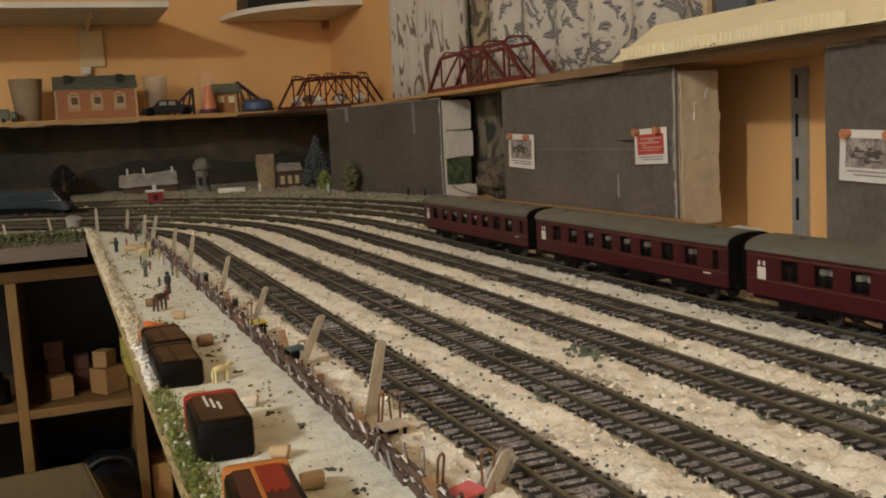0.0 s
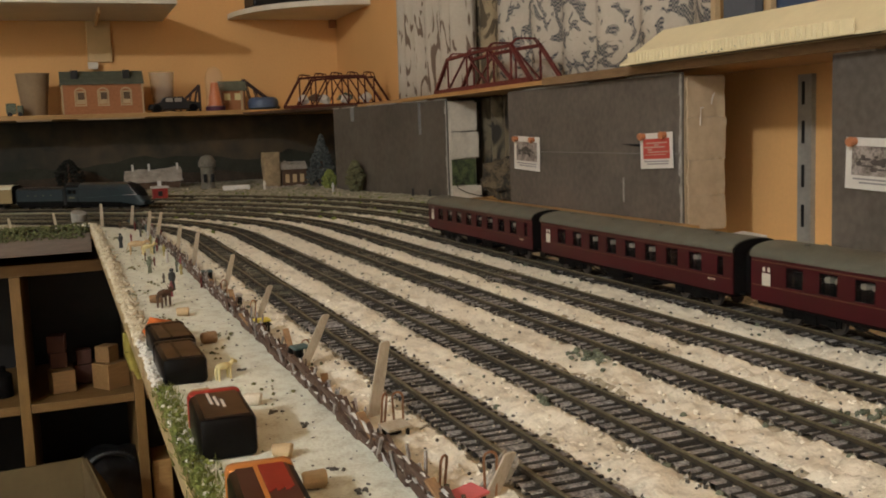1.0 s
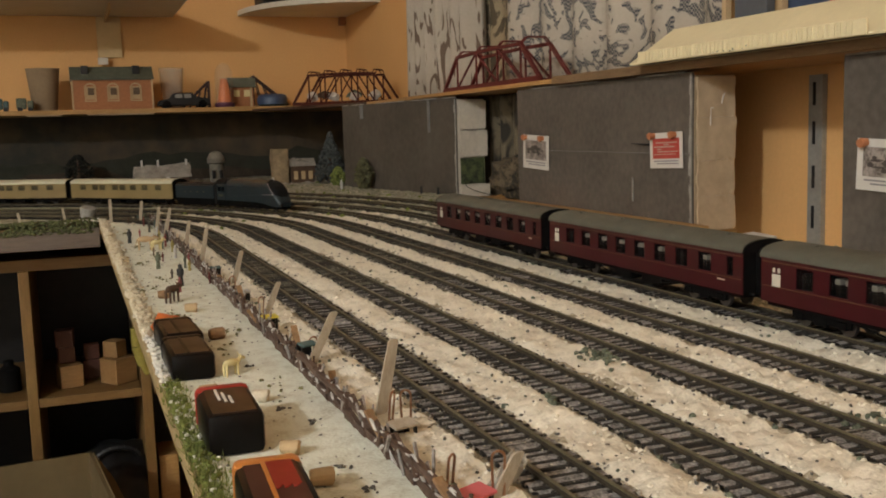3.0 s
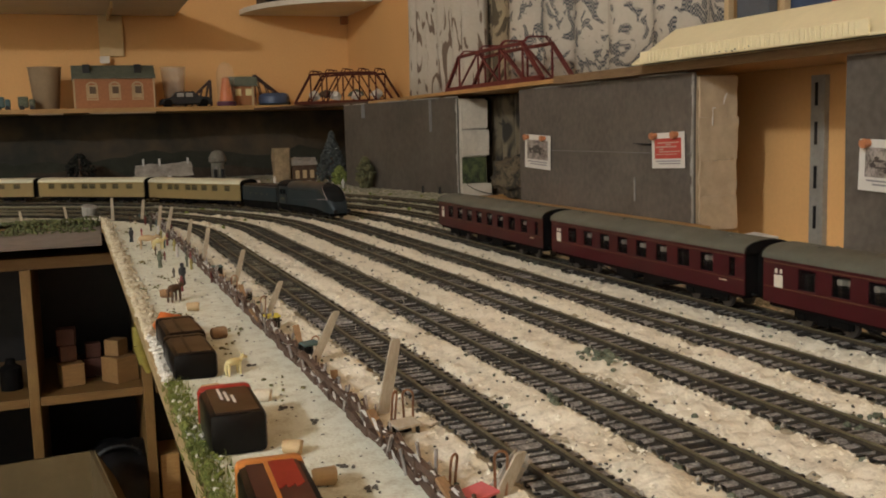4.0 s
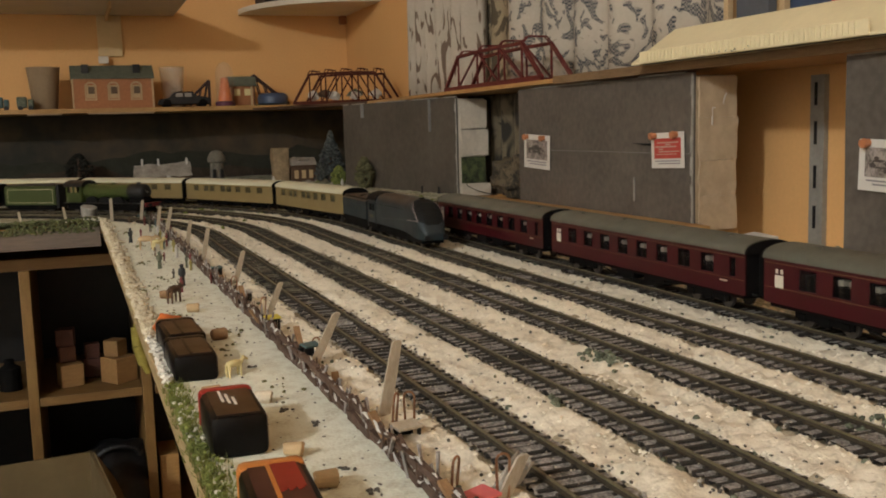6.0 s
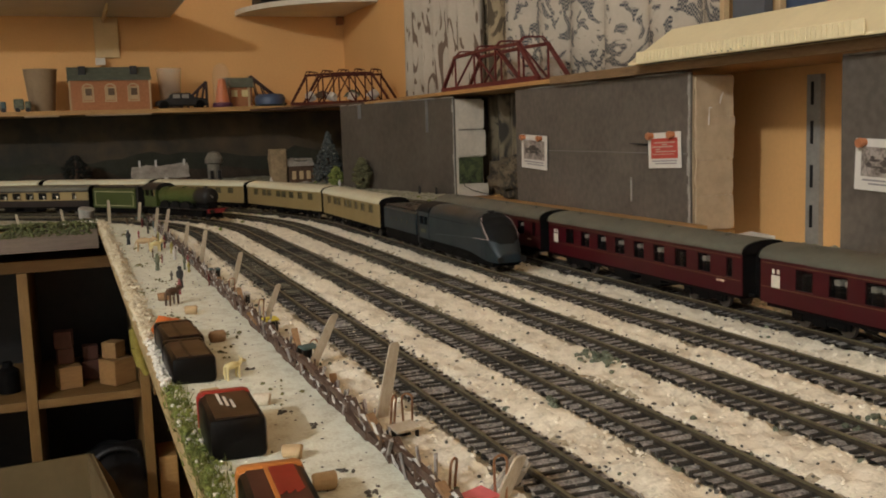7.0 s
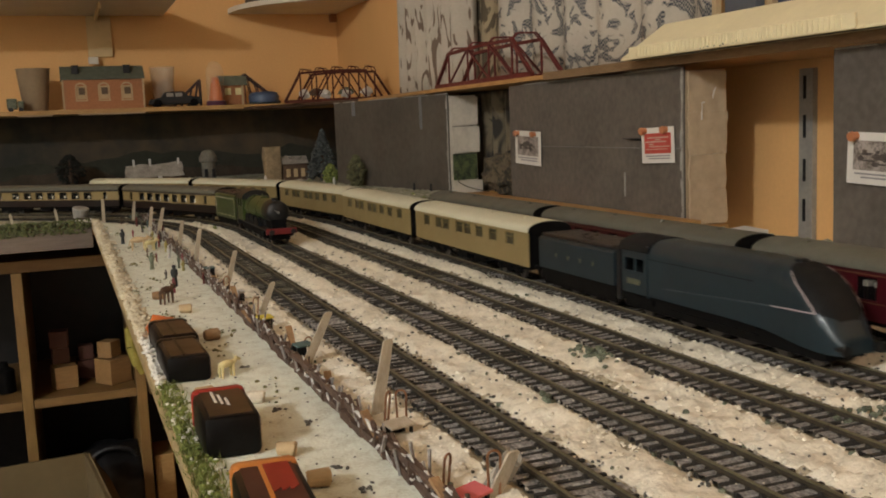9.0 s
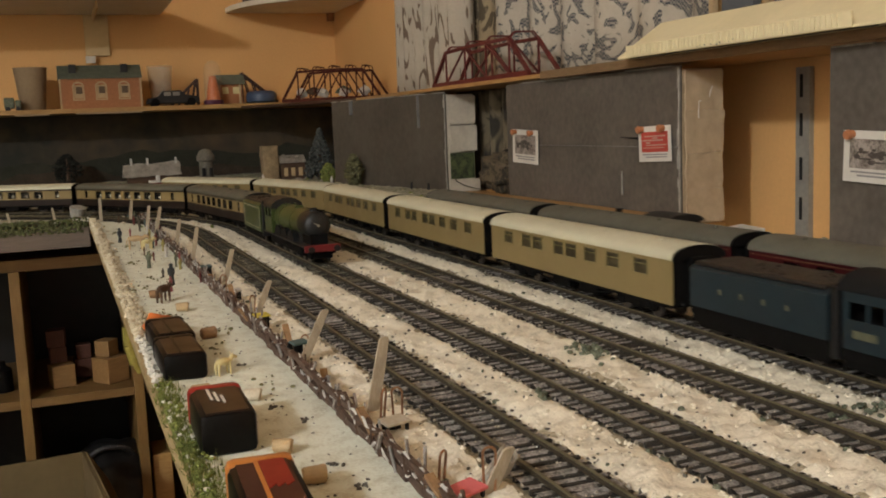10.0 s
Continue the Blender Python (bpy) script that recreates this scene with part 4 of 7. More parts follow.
# ---- grey card boxes along the wall ----
def card_box(y0, y1, skew=0.0, label="", ends=M_CARD, x0=0.655, seam=True, face=M_BOARD):
    """A card box against the wall side, its face painted grey. skew: how far its far end leans in."""
    b = thing("card_box", label, "box", "grey painted card boxes")
    def lean(bm):
        for v in bm.verts:
            v.co.x -= skew * max(0, (v.co.y - y0) / (y1 - y0)) - 0.0012 * noise.noise(Vector((v.co.y * 8, v.co.z * 9, 2)))
        return bm
    bm = bmn()
    box(bm, x0, x0 + 0.003, y0, y1, 0.0, 0.180, 0.0008)
    bmesh.ops.subdivide_edges(bm, edges=[e for e in bm.edges if e.calc_length() > 0.1], cuts=8, use_grid_fill=True)
    part("front_face", lean(bm), face, b, "grey painted front")
    bm = bmn()
    box(bm, x0 + 0.0032, x0 + 0.056, y0, y0 + 0.003, 0.0, 0.176, 0.0006)
    bmesh.ops.subdivide_edges(bm, edges=[e for e in bm.edges if e.calc_length() > 0.03], cuts=7, use_grid_fill=True)
    for v in bm.verts:
        v.co.y += 0.0022 * noise.noise(v.co * 55) * (1 if skew else 0.2)
    part("end_face", lean(bm), ends, b)
    bm = bmn()
    box(bm, x0 + 0.0042, x0 + 0.056, y0 + 0.004, y1, 0.0, 0.003)
    box(bm, x0 + 0.053, x0 + 0.056, y0 + 0.004, y1, 0.004, 0.176)
    part("carcass", lean(bm), M_CARD, b)
    # worn pale paper along the corner and the seam
    rnd = random.Random(int(y0 * 1000))
    bm = bmn()
    z = 0.002
    while z < 0.176:
        dz = rnd.uniform(0.004, 0.016)
        w = rnd.uniform(0.0004, 0.0042)
        box(bm, x0 - 0.0022, x0 - 0.0002, y0 - 0.0008, y0 + w, z, min(0.179, z + dz), 0.0003)
        z += dz
    y = y0
    while y < y1 - 0.02:
        dy = rnd.uniform(0.012, 0.05)
        if rnd.random() < 0.75:
            box(bm, x0 - 0.0020, x0 + 0.0022, y, min(y1, y + dy), 0.1790, 0.1806 + rnd.uniform(0, 0.0006))
        y += dy
    part("worn_edge", lean(bm), M_WORN, b, "worn pale card edge")["kind"] = "stuff"
    if seam:
        bm = bmn()
        y = y0
        while y < y1 * 0.8 + y0 * 0.2:
            dy = rnd.uniform(0.03, 0.07)
            box(bm, x0 - 0.0019, x0 - 0.0004, y, y + dy, 0.0880 + rnd.uniform(-0.0003, 0.0003), 0.0890)
            y += dy
        part("seam", lean(bm), M_BOARDSEAM, b)["kind"] = "stuff"
    return b


M_GREENCARD = mat("dark_green_card", (0.085, 0.105, 0.04), 0.7, 0.4, 90, 0.3, col2=(0.018, 0.024, 0.012), thresh=(0.42, 0.58))
M_BOARDSEAM = mat("grey_seam", (0.22, 0.21, 0.20), 0.6, 0.2, 60, 0.05)
# browner face than the other boxes, darkened for the shade near the corner
box_a = card_box(1.655, 2.12, 0.085, "grey painted card box with white papered end", M_WHITECARD, seam=False, face=mat("shaded_brown_card", (0.105, 0.088, 0.070), 0.65, 0.12, 9, 0.2, col2=(0.060, 0.050, 0.040), fine=9))
for z0, z1, mt, nm in ((0.120, 0.1215, M_WORN, "tape_edge"), (0.024, 0.071, M_GREENCARD, "green_panel")):
    bm = bmn()
    box(bm, 0.6615, 0.7085, 1.6522, 1.6545, z0, z1, 0.0004)
    part(nm, bm, mt, box_a)
rnd = random.Random(14)
for z0, z1, x1 in ((0.1225, 0.172, 0.711), (0.0735, 0.1195, 0.7135), (0.001, 0.0225, 0.716)):
    bm = bmn()
    box(bm, 0.6600, x1, 1.6490, 1.6515, z0, z1)
    bmesh.ops.subdivide_edges(bm, edges=bm.edges[:], cuts=6, use_grid_fill=True)
    for v in bm.verts:
        v.co.y += 0.0022 * noise.noise(v.co * 70) - 0.0008
        v.co.x += 0.0022 * noise.noise(v.co * 60 + Vector((2, 0, 0)))
        v.co.z += 0.0016 * noise.noise(v.co * 55 + Vector((0, 5, 0)))
    part("paper_panel", bm, M_WHITECARD, box_a, "buckled white paper panel", smooth=True)
bm = bmn()
drop = [Vector((0.664, 1.645, 0.034)), Vector((0.668, 1.644, 0.020)), Vector((0.682, 1.643, 0.012)), Vector((0.700, 1.640, 0.006)), Vector((0.716, 1.620, 0.002))]
for p, q in zip(drop, drop[1:]):
    rod(bm, p, q, 0.0007, seg=6)
tagged(part("thin_cable", bm, M_BLACK), "thin black cable drooping over the white box end", "cable")
for yy, zz in ((1.745, 0.118), (2.02, 0.15)):
    bm = bmn()
    box(bm, 0.6505 - 0.19 * (yy - 1.655), 0.6555 - 0.18 * (yy - 1.655), yy, yy + 0.0014, zz, 0.178)
    part("torn_strip", bm, M_BOARDSEAM, box_a)
box_b = card_box(0.935, 1.394, 0.0, "grey painted card box with taped brown end")
for i, (z0, z1) in enumerate(((0.002, 0.040), (0.0402, 0.0810), (0.0812, 0.1290), (0.1292, 0.1740))):
    bm = bmn()
    box(bm, 0.6590, 0.7105 - 0.002 * (i % 2), 0.9325 - 0.0006 * (i % 2), 0.9348, z0, z1)
    bmesh.ops.subdivide_edges(bm, edges=bm.edges[:], cuts=7, use_grid_fill=True)
    for v in bm.verts:
        v.co.y += 0.0030 * noise.noise(v.co * 85) - 0.0018
        v.co.x += 0.0012 * noise.noise(v.co * 45 + Vector((4, 0, 0)))
        v.co.z += 0.0012 * noise.noise(v.co * 40)
    part("tape_strip", bm, M_TAPE, box_b, "glossy brown parcel tape", smooth=True)
bm = bmn()
box(bm, 0.6528, 0.6547, 1.058, 1.0595, 0.028, 0.058)
part("torn_strip", bm, M_WORN, box_b)
bm = bmn()
crease = [(0.676, 0.120), (0.676, 0.139), (0.690, 0.142), (0.693, 0.152), (0.697, 0.160)]
for (xa, za), (xb, zb) in zip(crease, crease[1:]):
    beam(bm, (xa, 0.9305, za), (xb, 0.9305, zb), 0.0008, 0.0016)
part("torn_crease", bm, M_PAPER, box_b)
box_c = card_box(0.20, 0.705, 0.0, "grey painted card box with pinned picture", seam=False)


def pinned(y0, y1, z0, z1, picture, bars, label, tilt=0.0, pins=2):
    """A card pinned to a box: paper, picture, lines of small print, orange pins."""
    p = thing("pinned_card", label, "picture", "pictures pinned to the boxes", m=pose(0.6515, (y0 + y1) / 2, (z0 + z1) / 2, tilt, 0, 0))
    hy, hz = (y1 - y0) / 2, (z1 - z0) / 2
    bm = bmn()
    box(bm, -0.0006, 0.0, -hy, hy, -hz, hz)
    part("paper", bm, M_PAPER, p)
    bm = bmn()
    box(bm, -0.0010, -0.0007, -hy * 0.82, hy * 0.80, -hz * 0.46, hz * 0.68)
    part("picture", bm, picture, p)
    for k in range(bars):
        bm = bmn()
        z = -hz * (0.60 + 0.14 * k)
        box(bm, -0.0010, -0.0007, -hy * 0.75, hy * (0.75 - 0.2 * (k % 2)), z - hz * 0.035, z + hz * 0.035)
        part("print_bar", bm, M_GREYPRINT, p)
    if picture is M_PHOTO:
        bm = bmn()
        blot = random.Random(int(y0 * 1000))
        for k in range(16):
            cy, cz = blot.gauss(0, 0.30), blot.gauss(0.12, 0.18)
            ry, rz = blot.uniform(0.06, 0.24), blot.uniform(0.04, 0.15)
            cy, cz = max(-0.55, min(0.55, cy)), max(-0.2, min(0.42, cz))
            ring = [(cy * hy + ry * hy * math.cos(a) * blot.uniform(0.6, 1.2), cz * hz + rz * hz * math.sin(a) * blot.uniform(0.6, 1.2)) for a in np.linspace(0, 6.0, 12)]
            x = -0.0011 - 0.00002 * k
            loft(bm, [[(x, y, z) for y, z in ring], [(x - 0.0003, y, z) for y, z in ring]])
        part("dark_shape", bm, M_BROWNDARK, p)
    if picture is M_PRINTRED:
        for za, zb, ya, yb in ((0.40, 0.47, -0.7, 0.6), (0.16, 0.24, -0.55, 0.72), (-0.10, -0.04, -0.75, 0.5), (-0.24, -0.20, -0.6, 0.7), (0.28, 0.36, -0.2, 0.1), (0.02, 0.10, 0.25, 0.5)):
            bm = bmn()
            box(bm, -0.0014, -0.0011, ya * hy, yb * hy, za * hz, zb * hz)
            part("white_bar", bm, M_PALEPRINT, p)
    for k in range(pins):
        bm = bmn()
        y = hy * (0.72 - 1.3 * k)
        rod(bm, (-0.0010, y, hz * 0.86), (-0.0055, y, hz * 0.84), 0.0036, 0.0028, 12)
        rod(bm, (-0.0055, y, hz * 0.84), (-0.0085, y, hz * 0.82), 0.0046, 0.0040, 12)
        part("pin", bm, M_PIN, p, "orange push pin")
    return p


M_PALEPRINT = mat("pale_print", (0.62, 0.42, 0.34), 0.6, 0.2, 200, 0.0)
M_PIN = mat("faded_orange_plastic", (0.52, 0.20, 0.09), 0.4, 0.1, 60, 0.02)
M_BROWNDARK = mat("photo_black", (0.13, 0.105, 0.09), 0.45, 0.3, 200, 0.0, col2=(0.05, 0.04, 0.035))
M_GREYPRINT = mat("grey_print", (0.30, 0.28, 0.28), 0.6, 0.1, 60, 0.0)
pinned(1.282, 1.367, 0.061, 0.111, M_PHOTO, 2, "white card with dark locomotive photograph pinned up", 2)
pinned(0.948, 1.015, 0.0715, 0.113, M_PRINTRED, 2, "white card with red printed panel pinned up", -2)
pinned(0.609, 0.6835, 0.060, 0.105, M_PHOTO, 2, "white card with grey locomotive photograph pinned up", 2)
# a dark nail beside the red card
bm = bmn()
rod(bm, (0.654, 1.022, 0.0985), (0.648, 1.052, 0.1000), 0.0013, 0.0004)
tagged(part("nail", bm, M_BLACK), "thin dark nail stuck in the grey box", "nail")

# ---- slotted upright on the yellow wall ----
up = thing("shelf_upright", "grey slotted steel shelf upright on the ochre wall", "bracket")
bm = bmn()
u_shape = [(0.793, 0.8860), (0.7995, 0.8860), (0.7995, 0.8878), (0.7950, 0.8878), (0.7950, 0.9062), (0.7995, 0.9062), (0.7995, 0.9080), (0.793, 0.9080)]
loft(bm, [[(x, y, z) for x, y in u_shape] for z in (-0.06, 0.173)])
part("channel", bm, mat("light_grey_steel", (0.40, 0.38, 0.34), 0.45, 0.15, 30, 0.05, metal=0.3), up)
for z in (0.012, 0.058, 0.108, 0.152):
    bm = bmn()
    box(bm, 0.7920, 0.7928, 0.8962, 0.9010, z - 0.013, z + 0.013, 0.0005)
    part("slot", bm, M_BLACK, up)

# ---- pine batten and loose card behind the coaches ----
bm = bmn()
box(bm, 0.628, 0.6525, 0.90, 1.46, 0.0, 0.0105, 0.001)
tagged(part("batten", bm, M_PINE_Y), "planed pine batten along the grey boxes", "batten")
bm = bmn()
box(bm, -0.012, 0.012, -0.017, 0.017, 0, 0.0065, 0.0006)
ob = part("card_scrap", bm, M_PAPER)
ob.matrix_basis = pose(0.640, 0.806, 0.003, 3, -4, 4)
tagged(ob, "folded white card scrap lying by the wall", "card")

# ---- shelf round the room ----
shelf = thing("wall_shelf", "long pine shelf above the railway", "shelf")
bm = bmn()
box(bm, 0.645, WALL_X - 0.001, 0.1, 2.619, 0.1835, 0.190, 0.001)
part("shelf_board", bm, M_PINE_Y, shelf)
bm = bmn()
box(bm, -1.6, WALL_X - 0.001, 2.62, WALL_Y - 0.001, 0.186, 0.197, 0.001)
part("shelf_board", bm, M_PINE, shelf)
bm = bmn()
poly = [(0.46, 2.6195), (0.56, 2.40), (0.6445, 2.18), (0.6445, 2.6195)]
loft(bm, [[(x, y, 0.1838) for x, y in poly], [(x, y, 0.1902) for x, y in poly]])
part("corner_board", bm, M_DARKWOOD, shelf, "dark corner board")
bm = bmn()
box(bm, 0.6405, 0.6445, 0.1, 1.25, 0.1815, 0.1925, 0.0008)
part("lipping", bm, wood("tan_lipping", (0.26, 0.17, 0.09), (0.17, 0.10, 0.05), 30, (8, 1, 8)), shelf, "tan front lipping")
for x0, x1 in ((-0.09, -0.01), (0.05, 0.21)):
    bm = bmn()
    box(bm, x0, x1, 2.617, 2.6195, 0.1825, 0.1860)
    part("label_strip", bm, M_TAN, shelf)
bs = thing("backscene", "dark painted hill landscape board behind the railway", "backscene")
bm = bmn()
box(bm, -1.6, 0.79, 2.83, 2.84, -0.004, 0.1855)
part("board", bm, M_BACKSCENE, bs)
for col, dark, hgt, amp, fr in (((0.030, 0.032, 0.018), (0.018, 0.018, 0.012), 0.06, 0.05, 5.0), ((0.055, 0.033, 0.018), (0.022, 0.016, 0.010), 0.03, 0.035, 9.0)):
    bm = bmn()
    rings = []
    for i in range(60):
        x = -1.58 + 2.36 * i / 59
        t = hgt + amp * (noise.noise(Vector((x * fr, hgt * 40, 0))) + 0.4 * noise.noise(Vector((x * fr * 4, 3, 0))))
        y = 2.8285 if fr < 6 else 2.8265
        rings.append([(x, y, 0.0), (x, y, max(0.01, t)), (x, y + 0.0012, max(0.01, t)), (x, y + 0.0012, 0.0)])
    loft(bm, rings)
    part("painted_hill", bm, mat("hill_paint", col, 0.8, 0.3, 30, 0.05, col2=dark), bs)

# upper white shelf and quarter-round corner shelf
us = thing("upper_shelf", "white melamine shelf on a pale upright", "shelf")
bm = bmn()
box(bm, -1.4, 0.300, 2.53, WALL_Y - 0.001, 0.457, 0.472, 0.0015)
part("shelf_board", bm, M_WHITE, us)
bm = bmn()
box(bm, 0.094, 0.158, 2.888, WALL_Y - 0.001, 0.345, 0.4565, 0.002)
box(bm, 0.116, 0.122, 2.60, 2.8875, 0.440, 0.4565, 0.001)
part("bracket", bm, mat("ochre_washed_upright", (0.70, 0.50, 0.25), 0.6, 0.08, 10, 0.05), us)
bm = bmn()
box(bm, 0.092, 0.118, 2.875, 2.8795, 0.325, 0.344, 0.001)
part("bracket_foot", bm, M_WHITE, us)
cs = thing("corner_shelf", "white quarter-round corner shelf", "shelf")
bm = bmn()
arc = [(0.799 - 0.318 * math.cos(a), 2.899 - 0.36 * math.sin(a)) for a in np.linspace(0, math.pi / 2, 24)] + [(0.799, 2.899)]
loft(bm, [[(x, y, 0.462) for x, y in arc], [(x, y, 0.476) for x, y in arc]])
part("shelf_board", bm, M_WHITE, cs)
bm = bmn()
box(bm, 0.778, 0.798, 2.88, 2.898, 0.438, 0.4618, 0.002)
part("bracket", bm, M_BRICK, cs)
bm = bmn()
box(bm, 0.52, 0.70, 2.70, 2.84, 0.4765, 0.515, 0.006)
tagged(part("black_box", bm, M_BLACK), "flat black plastic box on the corner shelf", "box")


# ---- curtains ----
def curtain(name, y0, y1, z0, z1, x, amp, waves, material, label):
    bm = bmn()
    n, rows = 90, 14
    grid = []
    for j in range(rows + 1):
        z = z0 + (z1 - z0) * j / rows
        row = []
        for i in range(n + 1):
            u = i / n
            d = amp * (0.7 * math.sin(u * waves * 6.283 + 0.6 * math.sin(u * 9)) + 0.5 * noise.noise(Vector((u * waves * 1.3, z * 1.5, 3))))
            row.append(bm.verts.new((x + d, y0 + (y1 - y0) * u, z)))
        grid.append(row)
    for a, b in zip(grid, grid[1:]):
        for i in range(n):
            bm.faces.new((a[i], a[i + 1], b[i + 1], b[i]))
    ob = part(name, bm, material, smooth=True)
    so = ob.modifiers.new("thick", "SOLIDIFY")
    so.thickness = 0.0012
    return tagged(ob, label, "curtain")


curtain("curtain", 0.70, 1.655, 0.1915, 1.25, 0.764, 0.020, 8, M_LACE, "white lace curtain with dark floral netting")
curtain("curtain", 1.64, 1.86, 0.0, 1.25, 0.786, 0.007, 3, M_OLIVECLOTH, "olive brown patterned cloth behind the curtains")
curtain("curtain", 1.79, 2.20, 0.1915, 1.25, 0.760, 0.024, 6, M_PRINT, "cream curtain printed with brown plants")
curtain("curtain", 1.37, 1.80, 0.0, 0.182, 0.742, 0.014, 8, M_DARKCLOTH, "crumpled dark patterned cloth between the boxes")
# coiled tube and crumpled paper in the gap between the boxes
bm = bmn()
for k in range(14):
    a0, a1 = 6.283 * k / 14, 6.283 * (k + 1) / 14
    rod(bm, (0.71 + 0.006 * math.cos(a0), 1.50 + 0.030 * math.cos(a0), 0.026 + 0.020 * math.sin(a0)), (0.71 + 0.006 * math.cos(a1), 1.50 + 0.030 * math.cos(a1), 0.026 + 0.020 * math.sin(a1)), 0.006, seg=10)
tagged(part("coiled_tube", bm, M_BLACK, smooth=True), "dark coiled tube lying between the grey boxes", "tube")
bm = bmn()
lump(bm, (0.69, 1.43, 0.008), 0.014, random.Random(2), 0.5, 2)
tagged(part("crumpled_paper", bm, M_PAPER), "crumpled white paper between the grey boxes", "paper")


# ---- truss bridges ----
def truss_bridge(label, length, width, height, m, material, panels=5):
    b = thing("truss_bridge", label, "bridge", "toy truss bridges", m=m)
    h, t = length / 2, 0.0052
    x0, x1 = -h + length * 0.17, h - length * 0.17
    tops = [x0 + (x1 - x0) * i / (panels - 1) for i in range(panels)]
    def crown(y):
        return height * (0.93 + 0.07 * math.cos(3.0 * y / length))
    for sx in (-width / 2, width / 2):
        bm = bmn()
        beam(bm, (sx, -h, 0.004), (sx, h, 0.004), t, 0.008)
        part("bottom_chord", bm, material, b)
        bm = bmn()
        for a, c in zip(tops, tops[1:]):
            beam(bm, (sx, a, crown(a)), (sx, c, crown(c)), t, t)
        part("top_chord", bm, material, b)
        for s in (-1, 1):
            bm = bmn()
            beam(bm, (sx, s * h, 0.003), (sx, s * tops[-1], crown(tops[-1])), t, t)
            part("end_post", bm, material, b)
        for i, y in enumerate(tops):
            bm = bmn()
            beam(bm, (sx, y, 0.006), (sx, y, crown(y)), t * 0.5, t * 0.6)
            part("upright", bm, material, b)
        for i, (a, c) in enumerate(zip(tops, tops[1:])):
            bm = bmn()
            p, q = (a, c) if i >= (panels - 1) / 2 else (c, a)
            beam(bm, (sx, p, crown(p)), (sx, q, 0.006), t * 0.5, t * 0.55)
            part("diagonal", bm, material, b)
    for y in tops:
        bm = bmn()
        w2, c = width / 2, crown(y)
        hoop = [(-w2, c), (-w2 * 0.62, c + 0.0105), (w2 * 0.62, c + 0.0105), (w2, c)]
        for o in (-0.004, 0.004):
            for (xa, za), (xb, zb) in zip(hoop, hoop[1:]):
                beam(bm, (xa, y + o, za), (xb, y + o, zb), t * 0.32, t * 0.36)
        for k in range(5):
            xa = -w2 * 0.62 + w2 * 1.24 * k / 4
            beam(bm, (xa, y - 0.004, c + 0.0105), (xa, y + 0.004, c + 0.0105), t * 0.3, t * 0.3)
        part("portal_brace", bm, material, b)
    bm = bmn()
    box(bm, -width / 2 + t, width / 2 - t, -h, h, 0.001, 0.004)
    part("deck", bm, material, b)
    return b


truss_bridge("red plastic truss bridge standing on the pine shelf", 0.425, 0.050, 0.0615, pose(0.685, 1.521, 0.1902, 0, 0, -1.5), M_BRIDGE, 4)
truss_bridge("rusty red truss bridge in the shelf's corner", 0.25, 0.088, 0.074, pose(0.655, 2.385, 0.1905, 0, 0, 58), mat("rusty_red_plastic", (0.095, 0.027, 0.018), 0.8, 0.25, 60, 0.05, spec=0.1))
rnd = random.Random(8)
for k in range(4):
    bm = bmn()
    c = (rnd.uniform(-0.012, 0.012), rnd.uniform(-0.02, 0.02), 0.012)
    lump(bm, (0, 0, 0.014), 0.014, rnd, 0.9, 2)
    ob = part("white_bundle", bm, M_PAPER)
    ob.matrix_basis = pose(0.575 + 0.045 * k, 2.405 - 0.026 * k, 0.196)
    tagged(ob, "small white paper bundle inside the rusty bridge", "bundle", "bundles in the bridge")

M_SLATEGREY = mat("slate_blue_plastic", (0.10, 0.11, 0.13), 0.5, 0.15, 40, 0.02)
# ---- station canopy and building on the right-hand shelf ----
st = thing("toy_station", "cream plastic toy station with ribbed canopy roof", "toy building")
bm = bmn()
EAVE_Z, RIDGE_Z = 0.1935, 0.2340
low = [(0.618, 1.006, EAVE_Z), (0.618, 0.30, EAVE_Z), (0.746, 0.30, EAVE_Z), (0.746, 1.006, EAVE_Z)]
vs = [bm.verts.new(p) for p in low + [(x, y, z - 0.0022) for x, y, z in low] + [(0.682, 1.012, RIDGE_Z), (0.682, 0.38, RIDGE_Z)]]
for f in ((0, 1, 9, 8), (2, 3, 8, 9), (3, 0, 8), (1, 2, 9), (0, 4, 5, 1), (1, 5, 6, 2), (2, 6, 7, 3), (3, 7, 4, 0), (4, 7, 6, 5)):
    bm.faces.new([vs[i] for i in f])
part("canopy_roof", bm, M_CANOPY, st)
bm = bmn()
box(bm, 0.6158, 0.6178, 0.640, 0.985, 0.1915, 0.2050, 0.0005)
part("valance", bm, M_CANOPY, st, "ribbed cream valance")
for k in range(48):
    y = 0.968 - 0.312 * k / 47
    bm = bmn()
    box(bm, 0.6148, 0.6157, y - 0.0014, y + 0.0014, 0.1935, 0.2040)
    part("rib", bm, M_CANOPY, st)
bm = bmn()
box(bm, 0.6225, 0.626, 0.62, 0.99, 0.1906, 0.1935, 0.0005)
part("fascia", bm, M_UMBER, st, "dark fascia under the eave")
for y in (0.955, 0.86, 0.76, 0.66):
    bm = bmn()
    box(bm, 0.711, 0.719, y - 0.004, y + 0.004, 0.2165, 0.345, 0.0008)
    part("post", bm, M_STONETRIM, st)
bm = bmn()
box(bm, 0.735, 0.741, 0.45, 0.985, 0.2000, 0.345)
part("rear_wall", bm, mat("tan_plastic", (0.42, 0.27, 0.12), 0.6, 0.1, 40, 0.02), st)
